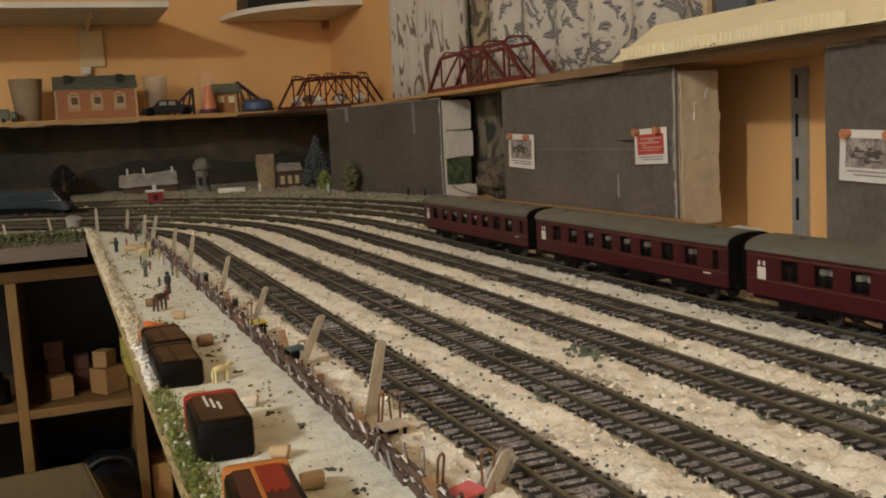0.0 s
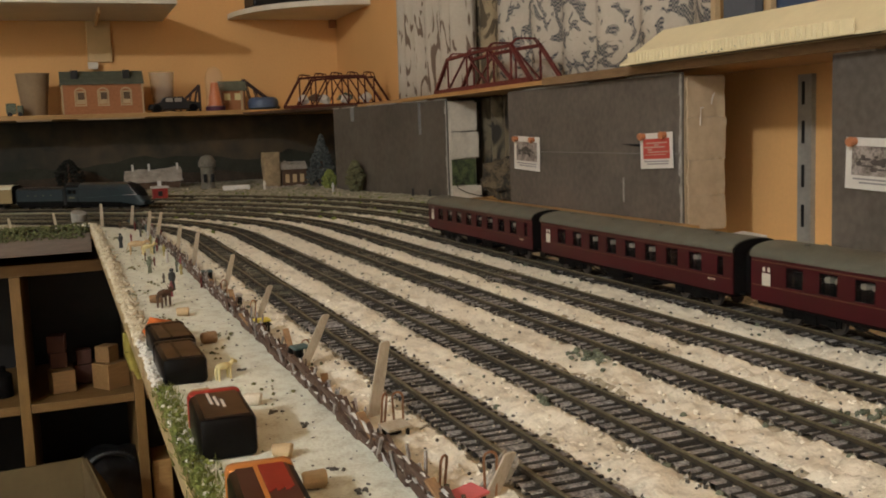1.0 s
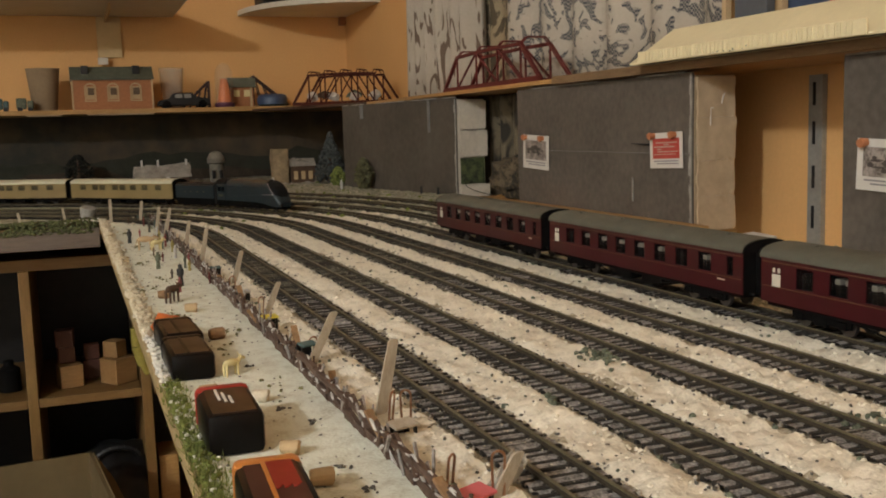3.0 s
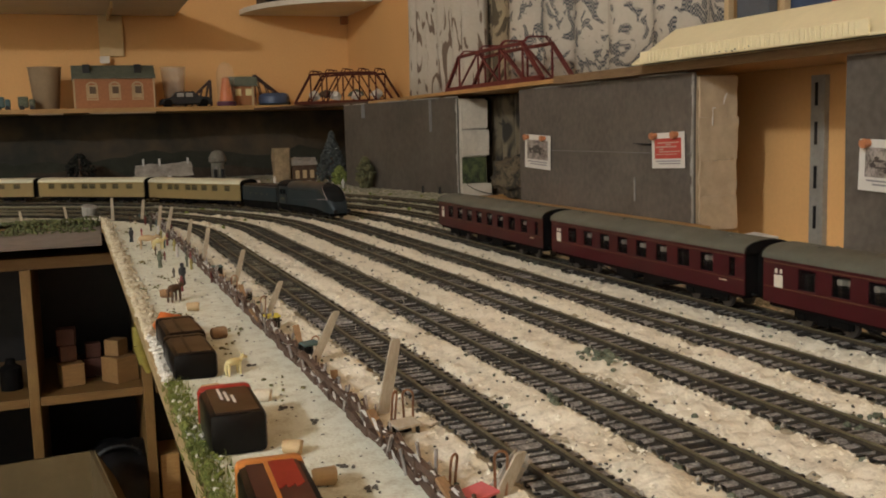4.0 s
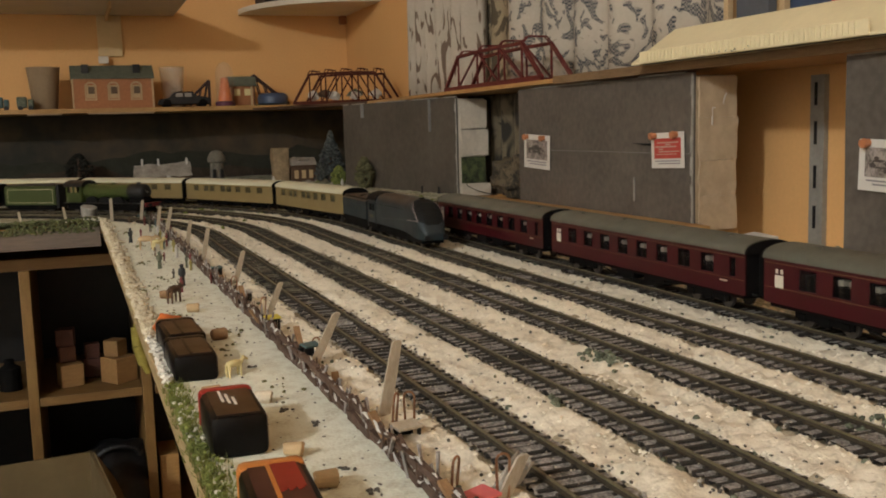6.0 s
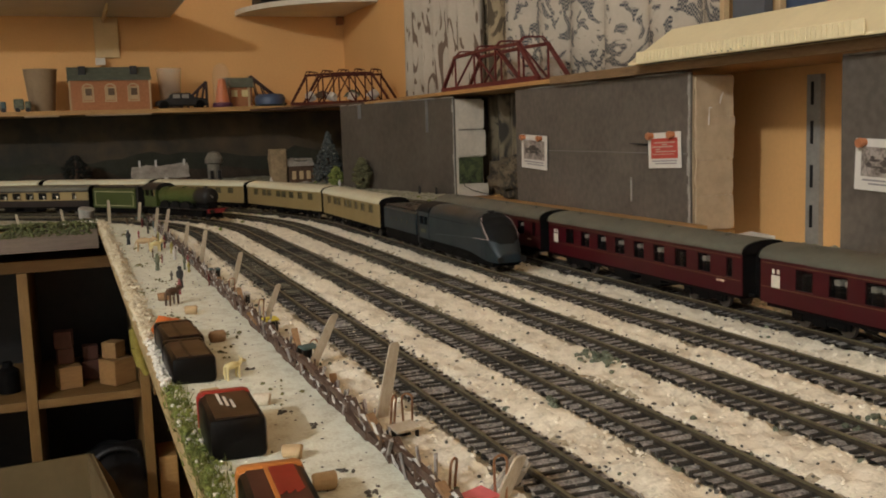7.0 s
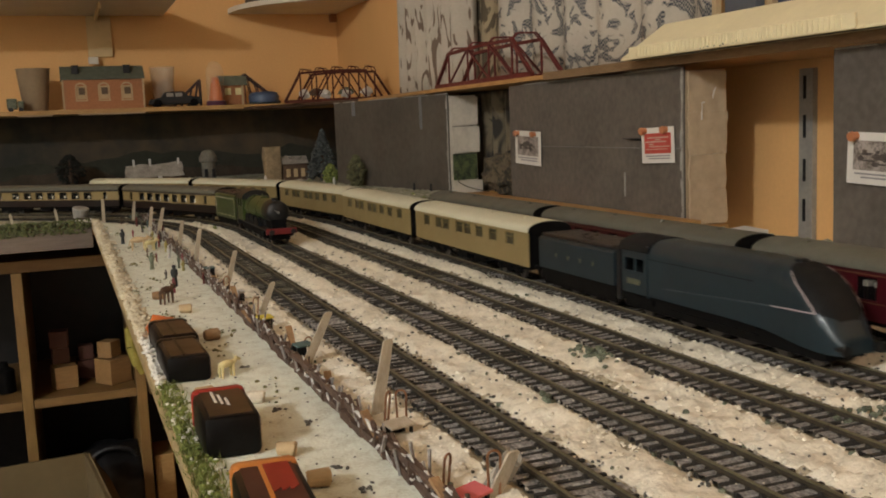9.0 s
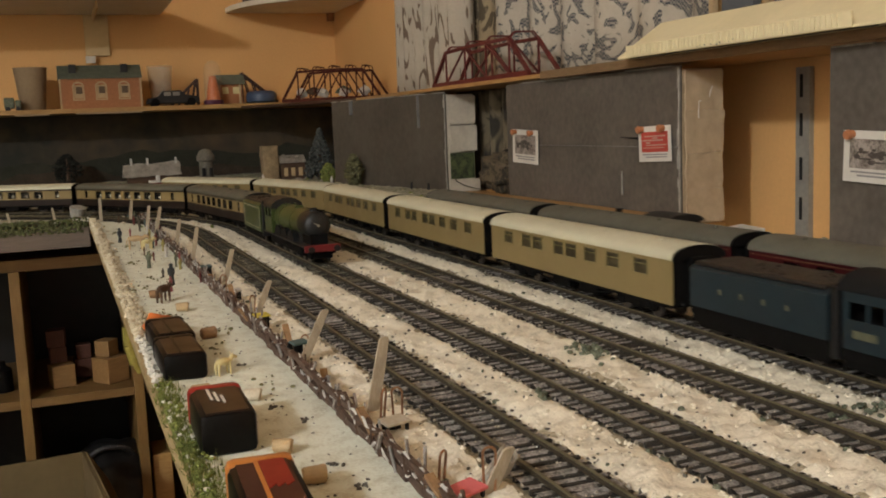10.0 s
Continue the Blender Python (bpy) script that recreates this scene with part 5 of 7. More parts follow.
for y0, y1, z0, z1, mt in ((0.895, 0.950, 0.225, 0.33, M_SLATEGREY), (0.80, 0.87, 0.232, 0.262, M_BLUEPOT), (0.768, 0.80, 0.235, 0.255, M_PRINTRED)):
    bm = bmn()
    box(bm, 0.722, 0.734, y0, y1, z0, z1, 0.001)
    part("window_unit", bm, mt, st)
bm = bmn()
box(bm, 0.7200, 0.7218, 0.902, 0.943, 0.262, 0.280)
part("sign_board", bm, M_PAPER, st)
bm = bmn()
for k in range(16):
    lump(bm, (0.6150 + rnd.uniform(0, 0.002), 0.82 + rnd.gauss(0, 0.016), 0.1925 + abs(rnd.gauss(0, 0.0016))), 0.0010, rnd)
tagged(part("lichen_tuft", bm, M_FOLIAGE), "tiny dark lichen tuft caught on the canopy edge", "tuft", kind="stuff")

# ---- things on the back shelf ----
SZ = 0.1972
bm = bmn()
lathe(bm, [(0.0285, 0.0), (0.0300, 0.002), (0.0405, 0.108), (0.0420, 0.1105), (0.0400, 0.1105), (0.0385, 0.106), (0.0280, 0.006)], 32, (-0.049, 2.77, SZ))
tagged(part("paper_cup", bm, M_TAN, smooth=True), "tan paper cup standing on the pine shelf", "cup")
M_OPENING = mat("shaded_opening", (0.13, 0.085, 0.05), 0.8, 0.2, 60, 0.0)
bld = thing("toy_house", "orange brick card building with slate roof and chimneys", "toy building")
bm = bmn()
y0 = 2.725
wins_x = (0.063, 0.119, 0.176)
zs, zt = SZ + 0.028, SZ + 0.062
ex = [0.020] + [v for w in wins_x for v in (w - 0.011, w + 0.011)] + [0.218]
box(bm, 0.020, 0.218, y0, y0 + 0.004, SZ, zs)
box(bm, 0.020, 0.218, y0, y0 + 0.004, zt, SZ + 0.078)
for a, b in zip(ex[::2], ex[1::2]):
    box(bm, a, b, y0, y0 + 0.004, zs, zt)
box(bm, 0.020, 0.024, y0 + 0.004, y0 + 0.085, SZ, SZ + 0.078)
box(bm, 0.214, 0.218, y0 + 0.004, y0 + 0.085, SZ, SZ + 0.078)
box(bm, 0.024, 0.214, y0 + 0.081, y0 + 0.085, SZ, SZ + 0.078)
part("wall", bm, M_BRICK, bld)
for w in wins_x:
    bm = bmn()
    for k in range(9):
        a0, a1 = math.pi * k / 9, math.pi * (k + 1) / 9
        beam(bm, (w - 0.013 * math.cos(a0), y0 - 0.001, zt - 0.004 + 0.011 * math.sin(a0)), (w - 0.013 * math.cos(a1), y0 - 0.001, zt - 0.004 + 0.011 * math.sin(a1)), 0.003, 0.004)
    box(bm, w - 0.0145, w - 0.011, y0 - 0.002, y0, zs - 0.002, zt - 0.003)
    box(bm, w + 0.011, w + 0.0145, y0 - 0.002, y0, zs - 0.002, zt - 0.003)
    box(bm, w - 0.015, w + 0.015, y0 - 0.003, y0, zs - 0.005, zs - 0.002)
    wn = part("window", bm, M_STONETRIM, bld)
    bm = bmn()
    box(bm, w - 0.0105, w + 0.0105, y0 + 0.002, y0 + 0.003, zs, zt)
    part("pane", bm, M_STONETRIM, wn)
    bm = bmn()
    box(bm, w - 0.006, w + 0.0095, y0 + 0.0005, y0 + 0.0015, zs + 0.012, zt - 0.004)
    part("dark_opening", bm, M_OPENING, wn)
bm = bmn()
for s in (0, 1):
    ya, yb = (y0 - 0.006, y0 + 0.0425) if s == 0 else (y0 + 0.091, y0 + 0.0425)
    pts = [(0.015, ya, SZ + 0.078), (0.223, ya, SZ + 0.078), (0.223, yb, SZ + 0.112), (0.015, yb, SZ + 0.112)]
    loft(bm, [pts, [(x, y, z + 0.003) for x, y, z in pts]])
part("roof", bm, M_SLATE, bld)
for x in (0.052, 0.180):
    bm = bmn()
    box(bm, x - 0.009, x + 0.009, y0 + 0.012, y0 + 0.03, SZ + 0.088, SZ + 0.116, 0.001)
    part("chimney", bm, M_BLACK, bld)
for x in (0.0190, 0.2175):
    bm = bmn()
    box(bm, x - 0.002, x + 0.0025, y0 - 0.002, y0 - 0.0002, SZ, SZ + 0.078)
    part("corner_trim", bm, M_STONETRIM, bld)
bm = bmn()
lathe(bm, [(0.024, 0.0), (0.0255, 0.002), (0.0335, 0.112), (0.0325, 0.112), (0.0235, 0.004)], 28, (0.276, 2.80, SZ))
tagged(part("tumbler", bm, M_CLEARCUP, smooth=True), "frosted clear plastic tumbler on the shelf", "cup")
# black toy car
car = thing("toy_car", "black vintage toy car on the shelf", "toy car")
prof = [(0.228, 0.008), (0.232, 0.022), (0.262, 0.026), (0.270, 0.041), (0.318, 0.042), (0.330, 0.028), (0.362, 0.026), (0.366, 0.008)]
bm = bmn()
loft(bm, [[(x, 2.70, SZ + z) for x, z in prof], [(x, 2.745, SZ + z) for x, z in prof]])
bmesh.ops.bevel(bm, geom=bm.edges[:], offset=0.002, segments=1, affect="EDGES")
part("body", bm, M_BLACK, car)
for x in (0.250, 0.343):
    for y in (2.6985, 2.7465):
        bm = bmn()
        rod(bm, (x, y - 0.003, SZ + 0.011), (x, y + 0.003, SZ + 0.011), 0.011, seg=16)
        part("wheel", bm, M_CHASSIS, car)
for x in (0.282, 0.305):
    bm = bmn()
    box(bm, x - 0.009, x + 0.009, 2.6990, 2.6998, SZ + 0.028, SZ + 0.038)
    part("window", bm, M_STEEL, car)


def gantry(x0, x1, y, h, label, flip=False):
    """Dark lattice jib that rises to one end."""
    g = thing("toy_gantry", label, "toy crane")
    a, b = (x0, x1) if not flip else (x1, x0)
    for dy in (0.0, 0.024):
        bm = bmn()
        beam(bm, (a, y + dy, SZ + 0.006), (b, y + dy, SZ + h), 0.004, 0.006)
        part("jib", bm, M_DARKMETAL, g)
        bm = bmn()
        beam(bm, (a, y + dy, SZ + 0.003), (b, y + dy, SZ + 0.003), 0.004, 0.005)
        beam(bm, (b, y + dy, SZ + 0.003), (b, y + dy, SZ + h), 0.004, 0.005)
        part("frame", bm, M_DARKMETAL, g)
        for k in range(1, 4):
            t = k / 4
            x = a + (b - a) * t
            bm = bmn()
            beam(bm, (x, y + dy, SZ + 0.003), (x + (b - a) * 0.18, y + dy, SZ + h * (t + 0.15)), 0.003, 0.003)
            part("strut", bm, M_DARKMETAL, g)
    for k in range(4):
        t = 0.2 + 0.26 * k
        bm = bmn()
        x = a + (b - a) * t
        beam(bm, (x, y, SZ + h * t), (x, y + 0.024, SZ + h * t), 0.003, 0.003)
        part("cross_bar", bm, M_DARKMETAL, g)
    return g


M_DARKMETAL = mat("dark_red_metal", (0.05, 0.022, 0.02), 0.5, 0.2, 60, 0.03)
gantry(0.300, 0.372, 2.772, 0.074, "dark lattice toy crane behind the black car")
gantry(0.488, 0.585, 2.745, 0.086, "dark lattice toy crane beside the blue bowl", True)
# glass dome with a red figure
dm = thing("snow_globe", "clear dome ornament with a red cone inside", "ornament")
bm = bmn()
lathe(bm, [(0.024, 0.0), (0.026, 0.004), (0.026, 0.012), (0.022, 0.014)], 24, (0.401, 2.695, SZ))
part("foot", bm, mat("plum_base", (0.10, 0.03, 0.06), 0.5, 0.1, 60, 0.02), dm, smooth=True)
bm = bmn()
lathe(bm, [(0.019, 0.013), (0.017, 0.03), (0.012, 0.06), (0.009, 0.075), (0.002, 0.078)], 18, (0.401, 2.695, SZ))
part("red_cone", bm, M_ORANGE, dm, smooth=True)
bm = bmn()
lathe(bm, [(0.0235, 0.0135), (0.0240, 0.085), (0.0215, 0.100), (0.0140, 0.113), (0.004, 0.118), (0.0005, 0.1185)], 24, (0.401, 2.695, SZ))
g = part("dome", bm, M_GLOBE, dm, smooth=True)
g.visible_shadow = False
hs = thing("toy_house", "small brown card house with green roof", "toy building")
bm = bmn()
box(bm, 0.425, 0.486, 2.735, 2.785, SZ, SZ + 0.055)
part("wall", bm, M_BRICK, hs)
bm = bmn()
pts = [(2.727, 0.055), (2.793, 0.055), (2.776, 0.082), (2.744, 0.082)]
loft(bm, [[(0.418, y, SZ + z) for y, z in pts], [(0.493, y, SZ + z) for y, z in pts]])
part("roof", bm, M_SLATE, hs)
for x in (0.440, 0.468):
    bm = bmn()
    box(bm, x - 0.008, x + 0.008, 2.7335, 2.7348, SZ + 0.030, SZ + 0.048)
    part("window", bm, M_PALEYELLOW, hs)
bm = bmn()
box(bm, 0.476, 0.482, 2.7325, 2.7348, SZ, SZ + 0.055)
part("corner_post", bm, M_STONETRIM, hs)
bm = bmn()
lathe(bm, [(0.030, 0.0), (0.040, 0.006), (0.042, 0.022), (0.037, 0.031), (0.030, 0.034), (0.034, 0.028)], 28, (0.530, 2.70, SZ))
tagged(part("blue_bowl", bm, M_BLUEPOT, smooth=True), "low blue glazed bowl on the shelf", "bowl")
for x, s, mt in ((-0.150, 0.034, M_TEAL), (-0.095, 0.040, M_FOLIAGE)):
    v = thing("toy_lorry", "small green toy lorry on the pine shelf", "toy car", "toy lorries")
    bm = bmn()
    box(bm, x - s / 2, x + s * 0.1, 2.70, 2.725, SZ + 0.007, SZ + 0.034, 0.003)
    part("load_body", bm, mt, v)
    bm = bmn()
    box(bm, x + s * 0.14, x + s * 0.5, 2.701, 2.724, SZ + 0.007, SZ + 0.028, 0.003)
    part("cab", bm, mt, v)
    for o in (-0.3, 0.3):
        for y in (2.701, 2.724):
            bm = bmn()
            rod(bm, (x + s * o, y - 0.002, SZ + 0.006), (x + s * o, y + 0.002, SZ + 0.006), 0.006, seg=12)
            part("wheel", bm, M_BLACK, v)
bm = bmn()
box(bm, 0.42, 0.60, 2.66, 2.80, SZ - 0.0002, SZ + 0.0012)
tagged(part("grass_mat", bm, M_MOSS), "thin green grass mat on the shelf", "mat")


# ---- block batteries along the layout's edge ----
def battery(y, top, cap, stripe, label, turn=0.0, bars=0, tile=None, x=0.0540, h=0.0172, hl=0.0240):
    """A nine-volt block lying on its broad side, capped at its far end."""
    b = thing("block_battery", label, "battery", "block batteries", m=pose(x, y, 0.0016, 0, 0, turn))
    hw = 0.0112
    bm = bmn()
    box(bm, -hw, hw, -hl, hl * 0.72, 0, h, 0.0026)
    part("casing", bm, M_BATTBLACK, b, smooth=True)
    bm = bmn()
    box(bm, -hw - 0.0001, hw + 0.0001, hl * 0.66 - 0.001, hl, -0.0001, h + 0.0005, 0.0026)
    part("cap", bm, cap, b, smooth=True)
    bm = bmn()
    box(bm, -hw + 0.0028, hw - 0.0028, -hl + 0.0015, hl * 0.64, h - 0.0004, h + 0.00035)
    part("label_sheet", bm, top, b)
    if tile is not None:
        bm = bmn()
        for k in range(9):
            box(bm, -0.001 + 0.0009 * k, 0.0001 + 0.0009 * k, -0.010 + 0.0012 * (k % 3), hl * 0.66, h + 0.0004, h + 0.0006)
        part("flame_print", bm, tile, b)
    if stripe is not None:
        bm = bmn()
        box(bm, -0.0026, -0.0012, -hl + 0.002, hl * 0.68, h + 0.0004, h + 0.0007)
        part("stripe", bm, stripe, b)
    for k in range(bars):
        bm = bmn()
        y0 = 0.004 - 0.003 * k
        box(bm, -0.0042 + 0.0022 * k, -0.0031 + 0.0022 * k, y0 - 0.0075, y0 + 0.010 - 0.003 * k, h + 0.0004, h + 0.0006)
        part("print_bar", bm, M_PAPER, b)
    return b


battery(0.2960, M_BATTPLUM, M_BATTORANGE, M_BATTORANGE, "plum and orange block battery lying on the ground", -3, tile=M_BATTRED, x=0.0538)
battery(0.3985, M_BATTBROWN, M_BATTRED, None, "black block battery with red cap and white print", -1, bars=3, x=0.0545)
battery(0.5275, M_BATTBROWN, M_BATTBLACK, M_BATTBLACK, "black and copper block battery lying on the ground", 1, x=0.0520, h=0.0145, hl=0.0255)
battery(0.5840, M_BATTBROWN, M_BATTBLACK, M_BATTBLACK, "dark copper block battery with orange end", 2, x=0.0530, h=0.0145, hl=0.0265)
bm = bmn()
lump(bm, (0.0500, 0.624, 0.009), 0.0085, random.Random(3), 0.9, 2)
tagged(part("orange_ball", bm, M_ORANGE, smooth=True), "small orange lump beside a battery", "lump")

# corks and pebbles between the batteries
for x, y, r, mt in ((0.077, 0.600, 0.0058, M_BARK), (0.0545, 0.466, 0.0052, M_STONETRIM), (0.0760, 0.448, 0.0046, M_STONE), (0.0730, 0.368, 0.0044, M_STONETRIM), (0.0760, 0.329, 0.0052, M_STONETRIM), (0.0735, 0.705, 0.0050, M_STONETRIM), (0.0610, 0.775, 0.0052, M_BARK)):
    r *= 0.82
    bm = bmn()
    rod(bm, (-r, -r * 0.3, r * 0.8), (r * 0.9, r * 0.3, r * 0.85), r * 0.85, r * 0.75, 14)
    bmesh.ops.bevel(bm, geom=bm.edges[:], offset=r * 0.12, segments=2, affect="EDGES")
    for v in bm.verts:
        v.co += Vector((noise.noise(v.co * 300), noise.noise(v.co * 280 + Vector((3, 0, 0))), 0)) * 0.0008
    ob = part("cork_stub", bm, mt, smooth=True)
    ob.matrix_basis = pose(x, y, 0.0015, 0, 0, 37 * r * 1000)
    tagged(ob, "short rounded cork stub on the cream ground", "cork", "cork stubs")


# ---- beasts and tiny standing figures ----
def beast(label, x, y, turn, size, material, head_up=0.5):
    """Four legs, barrel body, neck and head."""
    t = thing("toy_animal", label, "toy animal", m=pose(x, y, 0.0016, 0, 0, turn))
    s = size
    bm = bmn()
    vs = bmesh.ops.create_icosphere(bm, subdivisions=2, radius=1)["verts"]
    for v in vs:
        v.co = Vector((v.co.x * s * 0.20, v.co.y * s * 0.46, v.co.z * s * 0.19 + s * 0.64))
    part("body", bm, material, t, smooth=True)
    for sx in (-0.11, 0.11):
        for sy in (-0.34, 0.32):
            part("leg", rod(bmn(), (s * sx, s * sy, 0), (s * sx, s * sy * 0.95, s * 0.6), s * 0.042, s * 0.075, 8), material, t)
    bm = bmn()
    rod(bm, (0, s * 0.36, s * 0.62), (0, s * 0.58, s * (0.7 + head_up * 0.35)), s * 0.13, s * 0.09, 10)
    rod(bm, (0, s * 0.53, s * (0.72 + head_up * 0.36)), (0, s * 0.80, s * (0.62 + head_up * 0.36)), s * 0.11, s * 0.06, 10)
    for sx in (-1, 1):
        rod(bm, (sx * s * 0.05, s * 0.52, s * (0.78 + head_up * 0.36)), (sx * s * 0.14, s * 0.52, s * (0.92 + head_up * 0.36)), s * 0.03, s * 0.01, 6)
    part("head", bm, material, t, smooth=True)
    part("tail", rod(bmn(), (0, -s * 0.44, s * 0.62), (0, -s * 0.52, s * 0.30), s * 0.03, s * 0.02, 6), material, t)
    return t


beast("brown toy cow standing on the cream ground", 0.0655, 0.752, -38, 0.0165, M_BROWN, 0.10)
beast("pale yellow toy sheep on the cream ground", 0.0715, 0.505, -60, 0.0112, M_PALEYELLOW, 0.25)
beast("tan toy sheep lying near the fence", 0.0720, 1.125, -95, 0.0190, M_STONETRIM, 0.1)
beast("yellow toy animal near the fence", 0.0830, 1.110, -60, 0.0150, M_PALEYELLOW, 0.3)


M_FIGDARK = mat("dark_slate_paint", (0.030, 0.034, 0.036), 0.55, 0.2, 200, 0.02)


def figure(x, y, h, coat, label, turn=0):
    """A plain standing peg shape."""
    bm = bmn()
    lathe(bm, [(h * 0.12, 0), (h * 0.13, h * 0.04), (h * 0.10, h * 0.45), (h * 0.16, h * 0.55), (h * 0.15, h * 0.78), (h * 0.06, h * 0.84), (h * 0.10, h * 0.92), (h * 0.07, h * 0.99), (h * 0.01, h)], 12)
    for v in bm.verts:
        v.co.y *= 0.7
    ob = part("toy_figure", bm, coat, smooth=True)
    ob.matrix_basis = pose(x, y, 0.0014, 0, 0, turn)
    return tagged(ob, label, "figurine", "tiny painted figures")


figure(0.0800, 0.832, 0.0190, M_FIGDARK, "dark blue painted toy figure standing on the ground")
figure(0.0720, 0.955, 0.0165, M_FOLIAGE, "dark green painted toy figure standing on the ground")
figure(0.0600, 1.205, 0.0180, M_FIGDARK, "dark grey painted toy figure standing on the ground")
rnd = random.Random(21)
M_DULLPINK = mat("dull_pink", (0.36, 0.10, 0.11), 0.6, 0.3, 200, 0.0)
M_DULLYELLOW = mat("dull_yellow", (0.42, 0.36, 0.12), 0.6, 0.3, 200, 0.0)
M_DULLRED = mat("dull_red", (0.17, 0.035, 0.03), 0.6, 0.3, 200, 0.0)
coats = [(M_DULLPINK, "pink"), (M_DULLYELLOW, "yellow"), (M_SNOW, "white"), (M_TEAL, "teal"), (M_BROWN, "brown"), (M_DULLRED, "red"), (M_FOLIAGE, "green"), (M_GREYSTONE, "grey")]
for k in range(40):
    y = 0.80 + 0.74 * (k / 40) ** 0.85
    mt, word = coats[(k * 5) % 8]
    figure(0.104 + rnd.uniform(-0.012, 0.012) - (0.02 * (k % 3 == 0)), y, rnd.uniform(0.009, 0.0145), mt, f"{word} painted toy figure standing by the fence", rnd.uniform(0, 90))


# ---- rail fence with snow, stirrers and clutter ----
FX = 0.1065
M_SNOWGREY = mat("grey_snowed_plastic", (0.42, 0.39, 0.36), 0.7, 0.3, 300, 0.2, col2=(0.16, 0.13, 0.11))
M_SILVER = mat("silver_plastic", (0.40, 0.38, 0.37), 0.35, 0.2, 200, 0.05, metal=0.5)
fence = thing("rail_fence", "brown plastic rail fence dusted with white paint", "fence")
rnd = random.Random(5)
y = 0.255
k = 0
posts = []
while y < 1.50:
    lean = rnd.uniform(-0.0015, 0.0015)
    for z, t in ((0.0035, 0.0042), (0.0100, 0.0030)):
        bm = bmn()
        beam(bm, (FX + rnd.uniform(-0.001, 0.001), y, z), (FX + rnd.uniform(-0.001, 0.001), y + 0.0295, z + rnd.uniform(-0.001, 0.001)), 0.0022, t)
        bmesh.ops.subdivide_edges(bm, edges=bm.edges[:], cuts=2, use_grid_fill=True)
        for v in bm.verts:
            v.co += Vector((noise.noise(v.co * 400), 0, noise.noise(v.co * 380 + Vector((5, 1, 0))))) * 0.0012
        part("rail_bar", bm, M_FENCE, fence)
    bm = bmn()
    beam(bm, (FX, y, 0.0), (FX + lean, y + rnd.uniform(-0.002, 0.002), rnd.uniform(0.0100, 0.0140)), 0.0024, 0.0026)
    part("post", bm, M_FENCE, fence)
    if k % 2 == 0:
        bm = bmn()
        beam(bm, (FX + 0.0015, y + 0.002, 0.002), (FX + 0.0015, y + 0.027, 0.012), 0.0016, 0.0026)
        part("brace", bm, M_FENCE, fence)
    for q in range(5):
        bm = bmn()
        lump(bm, (0, 0, 0), 0.0006, rnd, 0.6)
        ln = rnd.uniform(3.5, 12.0)
        for v in bm.verts:
            v.co.y *= ln
            v.co.z += 0.0009 * math.sin(v.co.y * 600 + q)
        ob = part("snow_patch", bm, M_SNOW, fence)
        ob.matrix_basis = pose(FX - 0.0012 + rnd.uniform(-0.0004, 0.002), y + rnd.uniform(0, 0.03), rnd.choice((0.0052, 0.0060, 0.0112, 0.0118)), rnd.uniform(-25, 25))
    for q in range(4):
        a = Vector((FX + rnd.uniform(-0.0015, 0.004), y + rnd.uniform(0, 0.026), rnd.uniform(0.0005, 0.004)))
        b = a + Vector((rnd.uniform(-0.002, 0.002), rnd.uniform(-0.009, 0.009), rnd.uniform(0.006, 0.013)))
        bm = bmn()
        beam(bm, a, b, rnd.uniform(0.0006, 0.0012), rnd.uniform(0.0008, 0.0018))
        part("splint", bm, (M_SNOWGREY, M_FENCE, M_SILVER, M_SNOWGREY)[q], fence)
    y += 0.030
    k += 1


def stirrer(bx, by, tx, tz, w=0.0052, dy=0.0):
    """A flat wooden stick pushed upright into the ground."""
    bm = bmn()
    a, b = Vector((bx, by, -0.001)), Vector((tx, by + dy, tz))
    prof = [(-w / 2, -0.0007), (w / 2, -0.0007), (w / 2, 0.0007), (-w / 2, 0.0007)]
    rings = []
    for t in (0, 0.25, 0.6, 0.9, 0.97, 1.0):
        c = a.lerp(b, t)
        s = 1.0 if t < 0.9 else (0.85 if t < 0.99 else 0.5)
        rings.append([(c.x + p * s * 0.94, c.y + p * s * 0.2 + q, c.z + 0.0006 * noise.noise(c * 90)) for p, q in prof])
    loft(bm, rings)
    return tagged(part("wooden_stirrer", bm, M_STICK), "thin weathered wooden stirrer stuck upright by the fence", "stick", "upright stirrers")


for bx, by, tx, tz in ((0.1195, 0.401, 0.126, 0.036), (0.1120, 0.507, 0.127, 0.0305), (0.1110, 0.636, 0.123, 0.0295), (0.1190, 0.811, 0.1275, 0.031), (0.1110, 0.954, 0.118, 0.0375),
                       (0.1120, 1.10, 0.118, 0.034), (0.1000, 1.216, 0.109, 0.041), (0.0900, 1.49, 0.094, 0.0335), (0.0520, 1.535, 0.052, 0.036), (0.1260, 0.292, 0.134, 0.018), (0.1010, 1.34, 0.106, 0.034)):
    stirrer(bx, by, tx, tz, 0.0060 if by < 0.6 else 0.0048, -0.004)
for px_, py_, h in ((-0.012, 1.60, 0.022), (-0.075, 1.60, 0.018)):
    stirrer(px_, py_, px_ - 0.003, h, 0.004)


